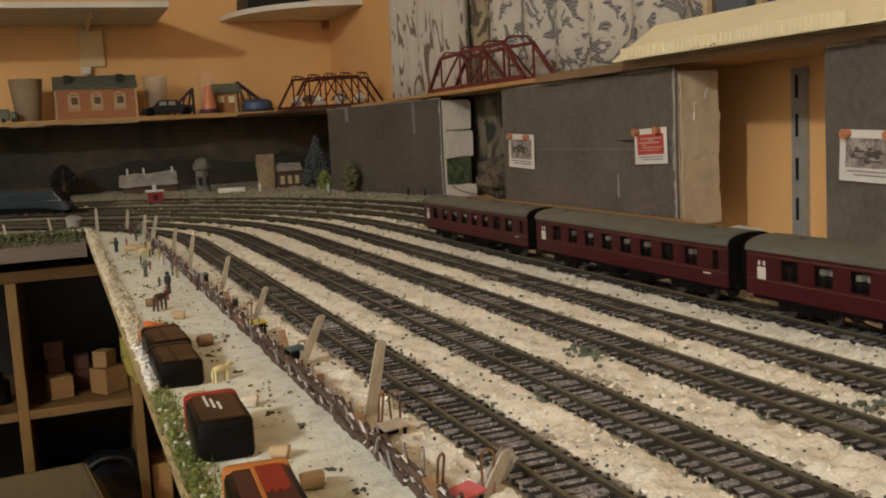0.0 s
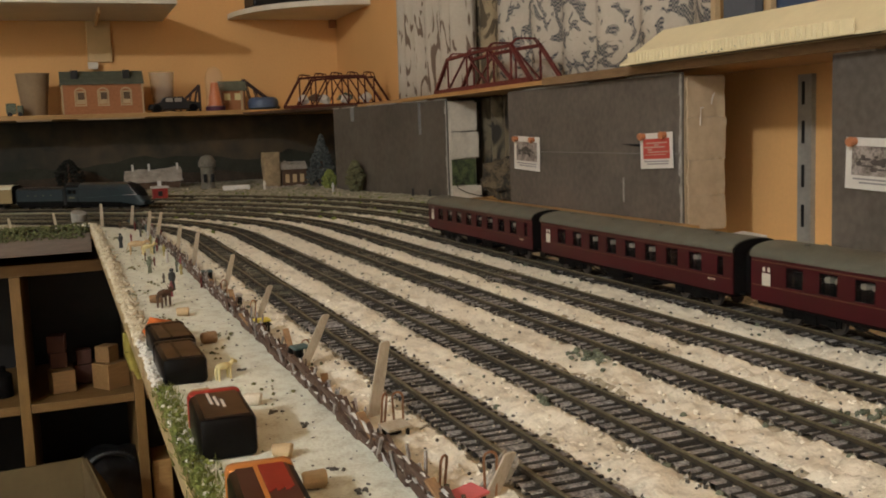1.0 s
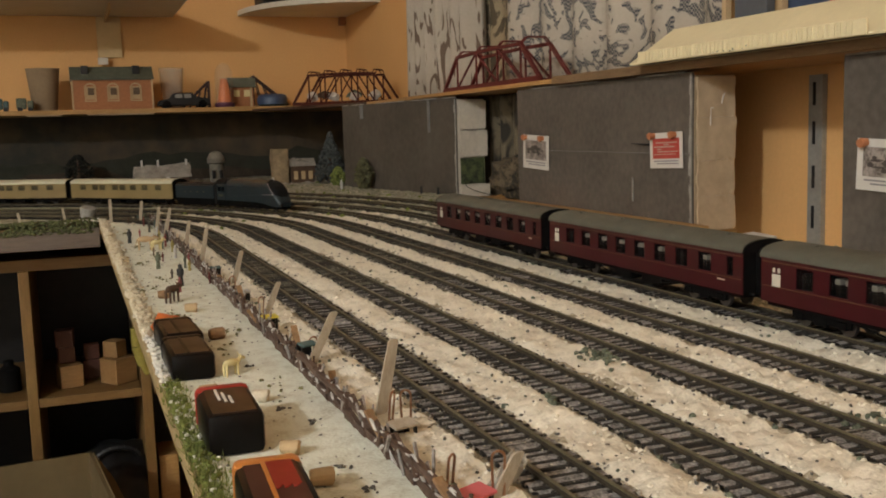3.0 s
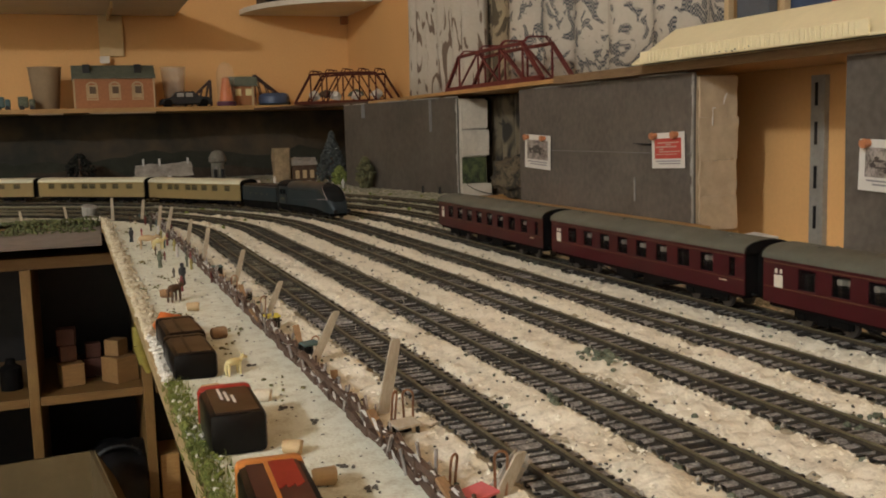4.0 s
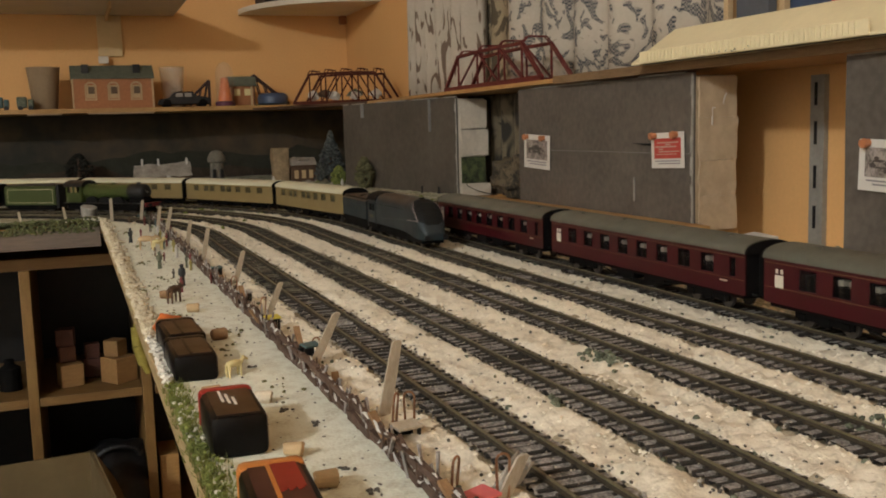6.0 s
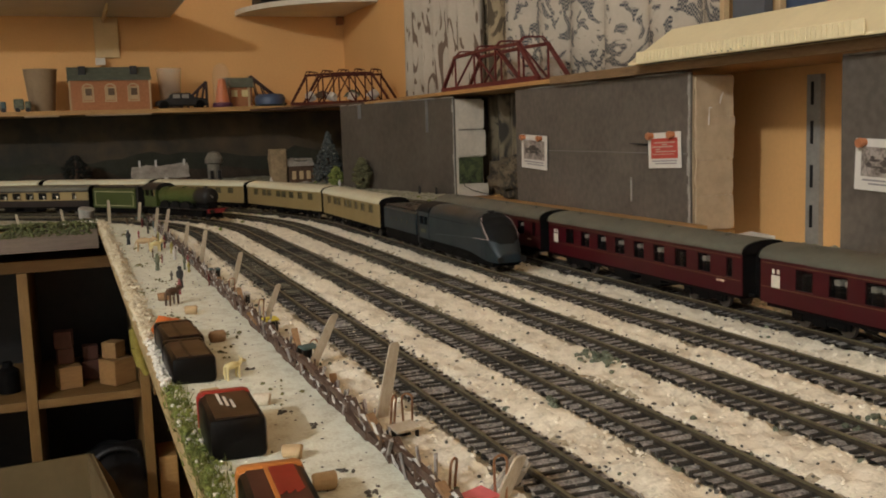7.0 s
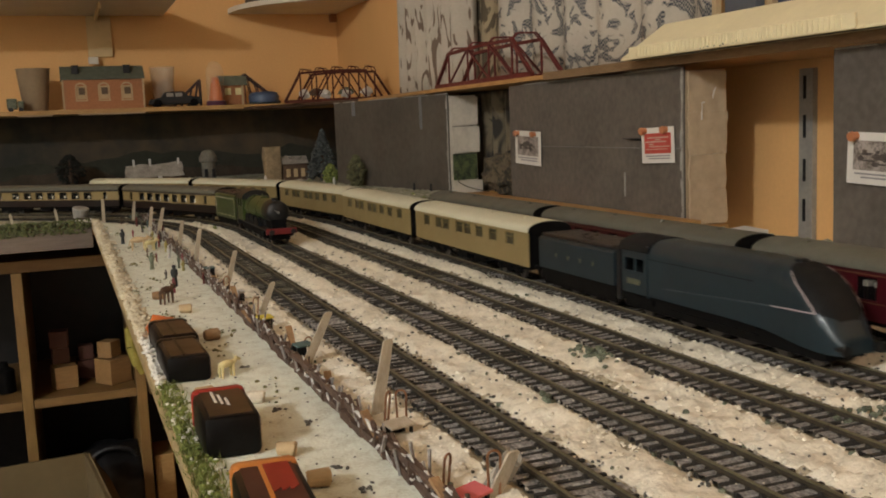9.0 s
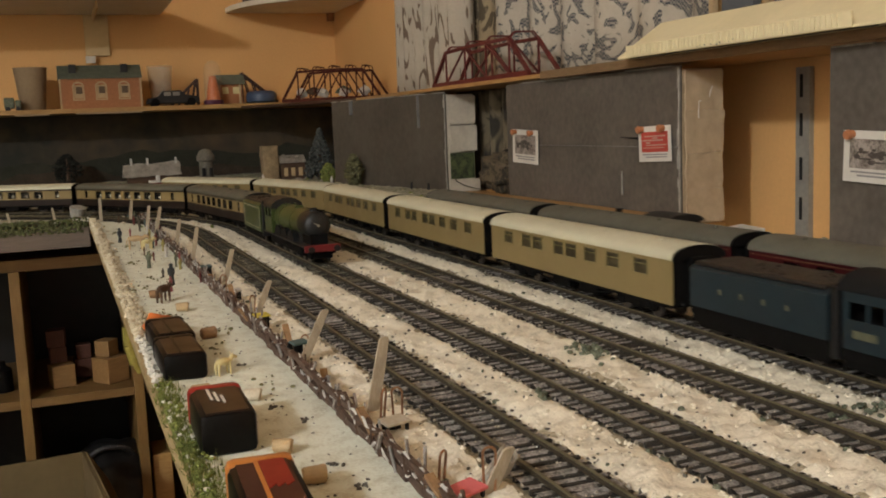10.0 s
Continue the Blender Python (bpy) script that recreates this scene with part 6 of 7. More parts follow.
def hairpin(x, y, h, turn):
    bm = bmn()
    w = 0.0022
    pts = [(-w * 0.8, 0, -0.001), (-w, 0, h * 0.75)] + [(w * math.cos(a), 0, h * 0.80 + w * math.sin(a)) for a in np.linspace(math.pi, 0, 7)] + [(w, 0, h * 0.75), (w * 0.8, 0, -0.001)]
    for p, q in zip(pts, pts[1:]):
        rod(bm, p, q, 0.0005, seg=6)
    ob = part("wire_loop", bm, M_WIRE, smooth=True)
    ob.matrix_basis = pose(x, y, 0.001, 6, 0, turn)
    tagged(ob, "bent copper wire loop stuck by the fence", "wire", "wire loops")


for x, y, h, t in ((0.1260, 0.383, 0.018, -20), (0.1275, 0.291, 0.020, -15), (0.1150, 0.372, 0.022, 50), (0.1160, 0.307, 0.014, 40), (0.1170, 0.515, 0.016, 10), (0.1150, 0.66, 0.016, 30), (0.1130, 0.77, 0.016, 5)):
    hairpin(x, y, h, t)


def crate(x, y, s, mt, label, turn=0, h=0.008):
    """A little open bench or hut roof on posts."""
    s = s * 0.78
    c = thing("toy_bench", label, "toy bench", "benches along the fence", m=pose(x, y, 0.0014, 0, 0, turn))
    bm = bmn()
    box(bm, -s, s, -s * 0.7, s * 0.7, h, h + 0.0012, 0.0003, m=pose(0, 0, 0, 8, 0, 0))
    part("top", bm, mt, c)
    for sx in (-0.8, 0.8):
        for sy in (-0.5, 0.5):
            bm = bmn()
            box(bm, sx * s - 0.0006, sx * s + 0.0006, sy * s - 0.0006, sy * s + 0.0006, -0.001, h + 0.0004)
            part("leg", bm, M_BLACK, c)
    bm = bmn()
    box(bm, -s, s, s * 0.55, s * 0.65, h * 0.1, h * 0.9)
    part("back", bm, M_BLACK, c)


crate(0.1110, 0.607, 0.0062, M_YELLOW, "toy bench with yellow top by the fence", 10, 0.010)
crate(0.1120, 0.508, 0.0062, M_TEAL, "toy bench with teal top by the fence", 20, 0.012)
crate(0.1190, 0.368, 0.0075, M_STICK, "toy bench with pale wooden top by the fence", 15, 0.006)
crate(0.1185, 0.2905, 0.0080, M_PINK, "toy bench with pink top by the fence", 25, 0.004)
crate(0.1130, 0.72, 0.0060, M_SNOW, "toy bench with white top by the fence", 12, 0.009)
crate(0.1120, 0.86, 0.0060, M_TEAL, "toy bench with teal top by the fence", 5, 0.010)
rnd = random.Random(31)
for k in range(7):
    a = Vector((0.112 + rnd.uniform(-0.003, 0.004), 0.27 + 0.085 * k, 0.001))
    b = a + Vector((rnd.uniform(-0.006, 0.008), rnd.uniform(0.01, 0.03), rnd.uniform(0.006, 0.016)))
    bm = bmn()
    beam(bm, a, b, 0.0036, 0.0012)
    tagged(part("bark_splinter", bm, M_BARK), "dark bark splinter leaning on the fence", "splinter", "bark splinters")


# ---- stones and moss along the edge, grit and clumps between the tracks ----
def scatter(name, label, material, places, rnd, squash=0.75, sub=1):
    """Many small stones or tufts as one mesh."""
    src = bmn()
    bmesh.ops.create_icosphere(src, subdivisions=sub, radius=1.0)
    bv = [v.co.copy() for v in src.verts]
    bf = [tuple(v.index for v in f.verts) for f in src.faces]
    src.free()
    vs, fs = [], []
    for x, y, z, r in places:
        n = len(vs)
        a, b, c = (rnd.uniform(0.7, 1.35) for _ in range(3))
        tw = rnd.uniform(0, 3.14)
        ca, sa = math.cos(tw), math.sin(tw)
        for p in bv:
            k = r * rnd.uniform(0.78, 1.2)
            px_, py_ = p.x * a * k, p.y * b * k
            vs.append((x + px_ * ca - py_ * sa, y + px_ * sa + py_ * ca, z + p.z * k * squash * c))
        fs.extend(tuple(i + n for i in f) for f in bf)
    me = bpy.data.meshes.new(name)
    me.from_pydata(vs, [], fs)
    me.materials.append(material)
    return tagged(new(name, me), label, name.replace("_", " "), kind="stuff")


def height_at(x, y):
    return float(ground_height(np.array([[x]]), np.array([[y]]))[0, 0])


rnd = random.Random(77)
edge_stones, edge_white, moss, dull_moss = [], [], [], []
for i in range(3400):
    y = 0.2 + 1.36 * rnd.random() ** 1.1
    x = 0.0365 + abs(rnd.gauss(0, 0.0045))
    r = rnd.uniform(0.0006, 0.0017)
    green = noise.noise(Vector((y * 9, 1.5, 0))) + (0.5 if y < 0.50 else -0.35)
    if green > 0.05:
        (moss if rnd.random() < 0.84 else edge_white).append((x, y, 0.0015 + rnd.uniform(0, 0.0030), r * (0.8 if rnd.random() < 0.6 else 0.5)))
    elif y > 0.62:
        edge_stones.append((x, y, 0.0012 + rnd.uniform(0, 0.004), r * 1.5))
    else:
        edge_white.append((x, y, 0.0015 + rnd.uniform(0, 0.0035), r))
for i in range(240):
    y = 0.92 + 0.62 * rnd.random()
    edge_stones.append((0.037 + abs(rnd.gauss(0, 0.003)), y, 0.002 + rnd.uniform(0, 0.004), rnd.uniform(0.002, 0.0042)))
for i in range(1300):
    x = rnd.uniform(-0.40, 0.036)
    y = EDGE_Y + abs(rnd.gauss(0, 0.010))
    (dull_moss if noise.noise(Vector((x * 14, 0.3, 7))) + rnd.uniform(-0.4, 0.4) > -0.12 else edge_white).append((x, y, 0.001 + rnd.uniform(0, 0.005), rnd.uniform(0.0008, 0.0022)))
for i in range(420):
    x = rnd.uniform(-0.09, 0.034)
    dull_moss.append((x, EDGE_Y + rnd.uniform(-0.003, 0.012), rnd.uniform(-0.010, 0.006), rnd.uniform(0.0012, 0.0034)))
for i in range(260):
    x = rnd.uniform(-0.14, 0.03)
    dull_moss.append((x, EDGE_Y - 0.001, -0.002 - rnd.uniform(0, 0.011), rnd.uniform(0.0012, 0.0028)))
scatter("edge_stones", "cream pebbles along the layout's edge", mat("tan_pebble", (0.66, 0.60, 0.46), 0.9, 0.2, 120, 0.5, col2=(0.44, 0.37, 0.25)), edge_stones, rnd)
scatter("white_gravel", "white gravel along the layout's edge", M_SNOWSTONE, edge_white, rnd)
scatter("moss", "dull green moss along the inner bend", mat("dull_moss", (0.17, 0.19, 0.07), 0.95, 0.4, 120, 0.8, col2=(0.05, 0.055, 0.03)), dull_moss, rnd)
scatter("moss", "green moss along the layout's edge", M_MOSS, moss, rnd)

grit, crumbs, greens = [], [], []
order = sorted(v[0] for v in LINES.values())[:6]
for i in range(8200):
    y = 0.2 + 1.15 * rnd.random() ** 1.4
    k = rnd.randrange(-1, 5)
    if k < 0:
        x = rnd.uniform(0.113, 0.137)
    else:
        x = rnd.uniform(order[k] + 0.0165, order[k + 1] - 0.0165)
        if rnd.random() < 0.5:
            x = (order[k] + 0.0165 + abs(rnd.gauss(0, 0.003))) if rnd.random() < 0.5 else (order[k + 1] - 0.0165 - abs(rnd.gauss(0, 0.003)))
    z = height_at(x, y)
    u = rnd.random()
    if u < 0.17:
        grit.append((x, y, z, rnd.uniform(0.0004, 0.0011)))
    elif u < 0.21 and noise.noise(Vector((x * 30, y * 30, 1))) > 0.0:
        greens.append((x, y, z + 0.0003, rnd.uniform(0.0008, 0.0018)))
    else:
        crumbs.append((x, y, z - 0.0003, rnd.uniform(0.0005, 0.0013)))
for cx, cy, n, sp in ((0.253, 0.445, 60, 0.0085), (0.193, 0.379, 9, 0.0025), (0.292, 0.300, 26, 0.008), (0.310, 0.30, 22, 0.009), (0.295, 0.62, 10, 0.006)):
    for i in range(n):
        x, y = cx + rnd.gauss(0, sp * 0.6), cy + rnd.gauss(0, sp)
        greens.append((x, y, max(0.002, height_at(x, y)) + rnd.uniform(0, 0.002), rnd.uniform(0.0009, 0.0021)))
for i in range(340):
    x, y = rnd.uniform(0.046, 0.102), 0.25 + 0.9 * rnd.random() ** 1.3
    grit.append((x, y, height_at(x, y), rnd.uniform(0.0003, 0.0009)))
for cx, cy in ((0.088, 0.345), (0.0905, 0.318), (0.0905, 0.405), (0.083, 0.432), (0.082, 0.52)):
    for i in range(7):
        grit.append((cx + rnd.gauss(0, 0.0014), cy + rnd.gauss(0, 0.002), 0.002, rnd.uniform(0.0006, 0.0013)))
ground_tufts = []
for cx, cy, n in ((0.060, 0.70, 16), (0.066, 0.66, 10), (0.072, 0.88, 12), (0.058, 1.0, 18), (0.080, 1.06, 14), (0.066, 1.16, 22), (0.085, 0.62, 8), (0.052, 0.83, 12), (0.078, 1.25, 20), (0.060, 1.33, 22), (0.088, 0.47, 8), (0.074, 0.565, 8)):
    for i in range(n):
        x, y = cx + rnd.gauss(0, 0.004), cy + rnd.gauss(0, 0.010)
        ground_tufts.append((x, y, height_at(x, y) + rnd.uniform(0, 0.0006), rnd.uniform(0.0005, 0.0015)))
scatter("ground_tufts", "small olive tufts on the pale ground", mat("olive_tuft", (0.24, 0.22, 0.10), 0.95, 0.4, 150, 0.6, col2=(0.09, 0.09, 0.04)), ground_tufts, rnd)
scatter("grit", "dark grit scattered on the cream ground", M_GREYSTONE, grit, rnd)
scatter("scatter_crumbs", "cream plaster crumbs heaped between the tracks", M_PLASTER, crumbs, rnd)
scatter("green_clumps", "grey green foliage clumps between the tracks", M_FOLIAGE, greens, rnd)
far = []
for i in range(700):
    x, y = rnd.uniform(0.05, 0.60), rnd.uniform(1.25, 2.5)
    if float(line_gap(np.array([x]), np.array([y]))[0]) > 0.019:
        far.append((x, y, height_at(x, y), rnd.uniform(0.001, 0.0045)))
scatter("far_gravel", "pale gravel in the far curve", M_STONE, far[::3], rnd)
scatter("far_tufts", "green tufts in the far curve", M_MOSS, far[1::2], rnd)

# ---- far scenery ----
M_DIMSNOW = mat("dusty_snow", (0.42, 0.38, 0.33), 0.85, 0.3, 60, 0.4)
cot = thing("toy_cottage", "low cottage with snowy roof before the backscene", "toy building")
bm = bmn()
box(bm, 0.160, 0.285, 2.60, 2.66, 0.0, 0.020)
part("wall", bm, M_BROWN, cot)
bm = bmn()
pts = [(2.592, 0.019), (2.668, 0.019), (2.632, 0.052)]
loft(bm, [[(0.152, y, z) for y, z in pts], [(0.292, y, z + 0.004) for y, z in pts]])
bmesh.ops.subdivide_edges(bm, edges=bm.edges[:], cuts=7, use_grid_fill=True)
for v in bm.verts:
    v.co += Vector((noise.noise(v.co * 60), noise.noise(v.co * 55 + Vector((3, 0, 0))), noise.noise(v.co * 45 + Vector((0, 4, 0))))) * 0.006
part("roof", bm, M_DIMSNOW, cot, smooth=True)
for x in (0.172, 0.212, 0.283):
    bm = bmn()
    box(bm, x - 0.0025, x + 0.0025, 2.626, 2.634, 0.04, 0.066, 0.0008)
    part("chimney", bm, M_SNOW, cot)
tw = thing("stone_tower", "small round grey tower before the backscene", "toy building")
part("shaft", lathe(bmn(), [(0.020, 0.0), (0.017, 0.012), (0.0165, 0.055), (0.022, 0.058), (0.022, 0.068), (0.014, 0.082), (0.004, 0.086)], 16, (0.335, 2.45, 0.0)), mat("grey_plaster", (0.22, 0.20, 0.16), 0.9, 0.3, 60, 0.5), tw)
for a in (-0.5, 0.5):
    bm = bmn()
    box(bm, 0.335 + 0.018 * a - 0.004, 0.335 + 0.018 * a + 0.004, 2.428, 2.440, 0.020, 0.040, 0.001)
    part("window", bm, M_BLACK, tw)
bm = bmn()
box(bm, 0.458, 0.496, 2.36, 2.40, 0.0, 0.088, 0.003)
bmesh.ops.subdivide_edges(bm, edges=bm.edges[:], cuts=3, use_grid_fill=True)
for v in bm.verts:
    v.co += Vector((noise.noise(v.co * 70), 0, noise.noise(v.co * 50 + Vector((1, 1, 1))))) * 0.004
tagged(part("stone_pillar", bm, mat("ochre_stone", (0.36, 0.26, 0.15), 0.9, 0.3, 60, 0.5), smooth=True), "rough square stone pillar before the backscene", "pillar")
ru = thing("toy_ruin", "small ruined cottage with snow on its gables", "toy building")
bm = bmn()
box(bm, 0.500, 0.560, 2.36, 2.364, 0.0, 0.045)
box(bm, 0.500, 0.504, 2.364, 2.40, 0.0, 0.045)
box(bm, 0.556, 0.560, 2.364, 2.40, 0.0, 0.045)
part("wall", bm, M_BROWN, ru)
for x in (0.512, 0.530, 0.548):
    bm = bmn()
    box(bm, x - 0.005, x + 0.005, 2.3565, 2.3595, 0.012, 0.032, 0.001)
    part("window", bm, M_STONETRIM, ru)
bm = bmn()
pts = [(2.352, 0.044), (2.408, 0.044), (2.38, 0.062)]
loft(bm, [[(0.498, y, z) for y, z in pts], [(0.562, y, z) for y, z in pts]])
part("roof", bm, M_DIMSNOW, ru)


def bush(label, name, x, y, h, w, material, rnd, n=420, cone=True):
    """Trunk and a crown of many small clumps."""
    t = thing(name, label, "tree", m=pose(x, y, 0.0))
    part("trunk", rod(bmn(), (0, 0, 0), (0, 0, h * 0.8), w * 0.10, w * 0.03, 8), M_BROWN, t)
    places = []
    for i in range(n):
        u = rnd.random() ** 0.8
        rad = (1 - u) * (1.0 if cone else 1.6) if cone else math.sin(math.pi * min(1, u * 0.85 + 0.12))
        a = rnd.uniform(0, 6.283)
        rr = w / 2 * rad * rnd.uniform(0.55, 1.08)
        places.append((rr * math.cos(a), rr * math.sin(a), h * (0.06 + 0.92 * u), rnd.uniform(0.0022, 0.0055)))
    ob = scatter("crown", "", material, places, rnd)
    for key in ("label", "category", "kind"):
        if key in ob:
            del ob[key]
    ob.parent = t
    return t


rnd = random.Random(12)
M_FIR = mat("frosted_fir", (0.115, 0.125, 0.118), 0.95, 0.4, 150, 0.5, col2=(0.025, 0.03, 0.03))
bush("frosted dark model fir tree before the grey box", "fir_tree", 0.577, 2.27, 0.124, 0.092, M_FIR, rnd, 1200)
bush("olive model bush before the grey box", "bush", 0.572, 1.975, 0.068, 0.036, mat("olive_foliage", (0.16, 0.15, 0.07), 0.95, 0.4, 150, 0.5, col2=(0.06, 0.06, 0.03)), rnd, 420, False)
bush("low green model bush beside the fir", "bush", 0.565, 2.16, 0.045, 0.030, M_MOSS, rnd, 260, False)
bush("dark model tree before the backscene", "tree", 0.02, 2.72, 0.085, 0.07, mat("dark_foliage", (0.02, 0.02, 0.014), 0.95, 0.4, 90, 0.4), rnd, 300, False)
kiosk = thing("toy_kiosk", "red toy kiosk with white chimney beside the track", "toy building")
bm = bmn()
box(bm, 0.176, 0.206, 2.12, 2.15, 0.0, 0.026, 0.0006)
part("wall", bm, M_RED, kiosk)
bm = bmn()
box(bm, 0.173, 0.209, 2.116, 2.154, 0.026, 0.030, 0.001)
part("roof", bm, M_SNOW, kiosk)
bm = bmn()
box(bm, 0.187, 0.195, 2.128, 2.137, 0.030, 0.041, 0.001)
part("chimney", bm, M_SNOW, kiosk)
bm = bmn()
box(bm, 0.186, 0.195, 2.1185, 2.1198, 0.010, 0.020)
part("window", bm, M_BLACK, kiosk)
# upturned white tub on the inner bend
bm = bmn()
lathe(bm, [(0.0100, 0.0), (0.0105, 0.003), (0.0125, 0.0165), (0.0118, 0.0175), (0.0100, 0.0178), (0.001, 0.0170)], 16, (0, 0, 0))
ob = part("white_tub", bm, mat("grubby_white", (0.42, 0.40, 0.36), 0.8, 0.3, 90, 0.2), smooth=True)
ob.matrix_basis = pose(0.020, 1.615, 0.003, 12, 8, 0)
tagged(ob, "small dirty white tub on the inner bend", "tub")
bm = bmn()
box(bm, -0.032, 0.032, -0.012, 0.012, 0, 0.013, 0.003)
ob = part("white_wagon_body", bm, M_PAPER, smooth=True)
ob.matrix_basis = pose(0.385, 2.34, 0.001, 0, 0, -12)
tagged(ob, "long white block lying beyond the tracks", "block")
for x, y, c in ((0.440, 2.28, M_PAPER), (0.535, 2.02, M_SNOW)):
    figure(x, y, 0.022, c, "white painted toy figure beyond the tracks")
for x, y in ((0.622, 1.76), (0.634, 1.70)):
    bm = bmn()
    rod(bm, (x, y, -0.001), (x, y, 0.017), 0.0028, 0.0020, 8)
    tagged(part("bollard", bm, M_BLACK), "small black bollard before the grey box", "bollard")

# ---- open bookcase below the layout, carton before it ----
case = thing("bookcase", "open pine shelving unit below the railway", "bookcase")
CY = 1.62
def case_part(nm, d, mt=M_PINE):
    bm = bmn()
    box(bm, *d, bev=0.001)
    part(nm, bm, mt, case)


# pine darkened in colour for the weak light below the layout
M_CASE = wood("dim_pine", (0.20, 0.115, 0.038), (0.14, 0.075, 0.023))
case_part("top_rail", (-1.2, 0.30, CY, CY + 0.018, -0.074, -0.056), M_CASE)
M_CASEUP = wood("shaded_pine_upright", (0.21, 0.12, 0.038), (0.15, 0.08, 0.024), 30, (8, 8, 1))
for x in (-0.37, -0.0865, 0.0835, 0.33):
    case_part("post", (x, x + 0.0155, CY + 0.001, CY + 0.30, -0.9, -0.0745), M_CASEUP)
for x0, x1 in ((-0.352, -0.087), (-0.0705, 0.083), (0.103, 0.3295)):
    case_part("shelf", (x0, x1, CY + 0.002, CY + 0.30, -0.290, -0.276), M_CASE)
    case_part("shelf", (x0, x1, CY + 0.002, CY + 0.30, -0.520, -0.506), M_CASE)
# black back and dark top colour in the shade deep inside the case
case_part("shade_black_back", (-1.2, 0.5, CY + 0.301, CY + 0.306, -0.9, -0.02), M_BLACK)
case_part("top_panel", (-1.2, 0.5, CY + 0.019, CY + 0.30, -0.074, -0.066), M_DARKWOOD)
SHZ = -0.276
for x, y, z, s, mt, t in ((-0.024, 1.69, 0.0, 0.036, M_BLOCK, 12), (0.052, 1.68, 0.0, 0.042, M_BLOCK, 35), (-0.028, 1.71, 0.0362, 0.026, M_REDBLOCK, 8), (-0.028, 1.71, 0.0624, 0.028, M_REDBLOCK, -6), (0.012, 1.74, 0.0, 0.032, M_REDBLOCK, 4), (0.012, 1.74, 0.0322, 0.024, M_REDBLOCK, 4), (0.048, 1.685, 0.0424, 0.027, M_BLOCK, 52)):
    bm = bmn()
    box(bm, -s / 2, s / 2, -s / 2, s / 2, 0, s, 0.0014)
    ob = part("toy_block", bm, mt)
    ob.matrix_basis = pose(x, y, SHZ + z + 0.0004, 0, 0, t)
    tagged(ob, "wooden toy cube on the bookcase shelf" if mt is M_BLOCK else "dull red toy cube on the bookcase shelf", "toy block", "toy blocks")
for k in range(5):
    bm = bmn()
    r = 0.017
    lathe(bm, [(r, 0), (r, 0.036), (r * 0.5, 0.042), (r * 0.45, 0.050), (r * 0.1, 0.051)], 14)
    ob = part("dark_bottle", bm, M_CHASSIS, smooth=True)
    ob.matrix_basis = pose(-0.115 - 0.042 * k, 1.70 + 0.02 * (k % 2), SHZ + 0.0004)
    tagged(ob, "dark bottle in the shadow of the bookcase", "bottle", "dark bottles")
# black bag and boxes on the lower shelf
bag = thing("black_bag", "shiny black bag slumped on the lower shelf", "bag")
rnd = random.Random(6)
bm = bmn()
vs = bmesh.ops.create_icosphere(bm, subdivisions=4, radius=1)["verts"]
for v in vs:
    p = v.co.copy()
    v.co = Vector((p.x * 0.075, p.y * 0.09, p.z * 0.062)) * (1 + 0.16 * noise.noise(p * 2.3)) + Vector((0.04, 1.70, -0.447))
part("sack", bm, M_BLACK, bag, smooth=True)
bm = bmn()
for k in range(10):
    a0, a1 = math.pi * k / 10, math.pi * (k + 1) / 10
    rod(bm, (0.04 - 0.035 * math.cos(a0), 1.655, -0.40 + 0.02 * math.sin(a0)), (0.04 - 0.035 * math.cos(a1), 1.655, -0.40 + 0.02 * math.sin(a1)), 0.005, seg=8)
part("handle", bm, M_BLACK, bag)
for x0, x1, z1, mt, lb in ((0.100, 0.135, -0.40, M_PINE, "small pine box on the floor side of the shelves"),):
    bm = bmn()
    box(bm, x0 + 0.004, x1, 1.64, 1.72, -0.5055, z1, 0.002)
    tagged(part("pine_box", bm, mt), lb, "box")
bm = bmn()
box(bm, 0.1035, 0.118, 1.645, 1.80, -0.2755, -0.10, 0.001)
tagged(part("red_book", bm, M_RED), "red book standing on the bookcase shelf", "book")
bm = bmn()
pts = [Vector((0.0830, 1.612, -0.155)), Vector((0.0790, 1.610, -0.175)), Vector((0.0800, 1.608, -0.205)), Vector((0.0880, 1.608, -0.235)), Vector((0.0950, 1.610, -0.250))]
for p, q, r in zip(pts, pts[1:], (0.004, 0.008, 0.009, 0.006)):
    rod(bm, p, q, r, r * 1.05, 10)
tagged(part("yellow_strap", bm, mat("olive_yellow_cloth", (0.36, 0.30, 0.06), 0.7, 0.2, 60, 0.1), smooth=True), "yellow cloth strap hung on the bookcase post", "strap")
ct = thing("carton", "open brown kraft carton standing on the floor", "carton")
for nm, d in (("front_panel", (-0.36, 0.0, 1.30, 1.304, -0.8995, -0.352)), ("rear_panel", (-0.36, 0.0, 1.556, 1.56, -0.8995, -0.352)), ("side_panel", (-0.004, 0.0, 1.3045, 1.5555, -0.8995, -0.352)), ("side_panel", (-0.36, -0.356, 1.3045, 1.5555, -0.8995, -0.352)), ("base_panel", (-0.3555, -0.0045, 1.3045, 1.5555, -0.8995, -0.895))):
    bm = bmn()
    box(bm, *d)
    part(nm, bm, M_CARTON, ct)
bm = bmn()
pts = [(0.0005, 1.31, -0.352), (0.0005, 1.55, -0.352), (0.026, 1.54, -0.395), (0.026, 1.32, -0.395)]
loft(bm, [pts, [(x + 0.002, y, z + 0.002) for x, y, z in pts]])
part("flap", bm, M_CARTON, ct)

corner = Matrix.Translation((0.0, 1.556, 0.0))
ct.matrix_basis = corner @ pose(0, 0, 0, 0, 0, 6) @ corner.inverted()
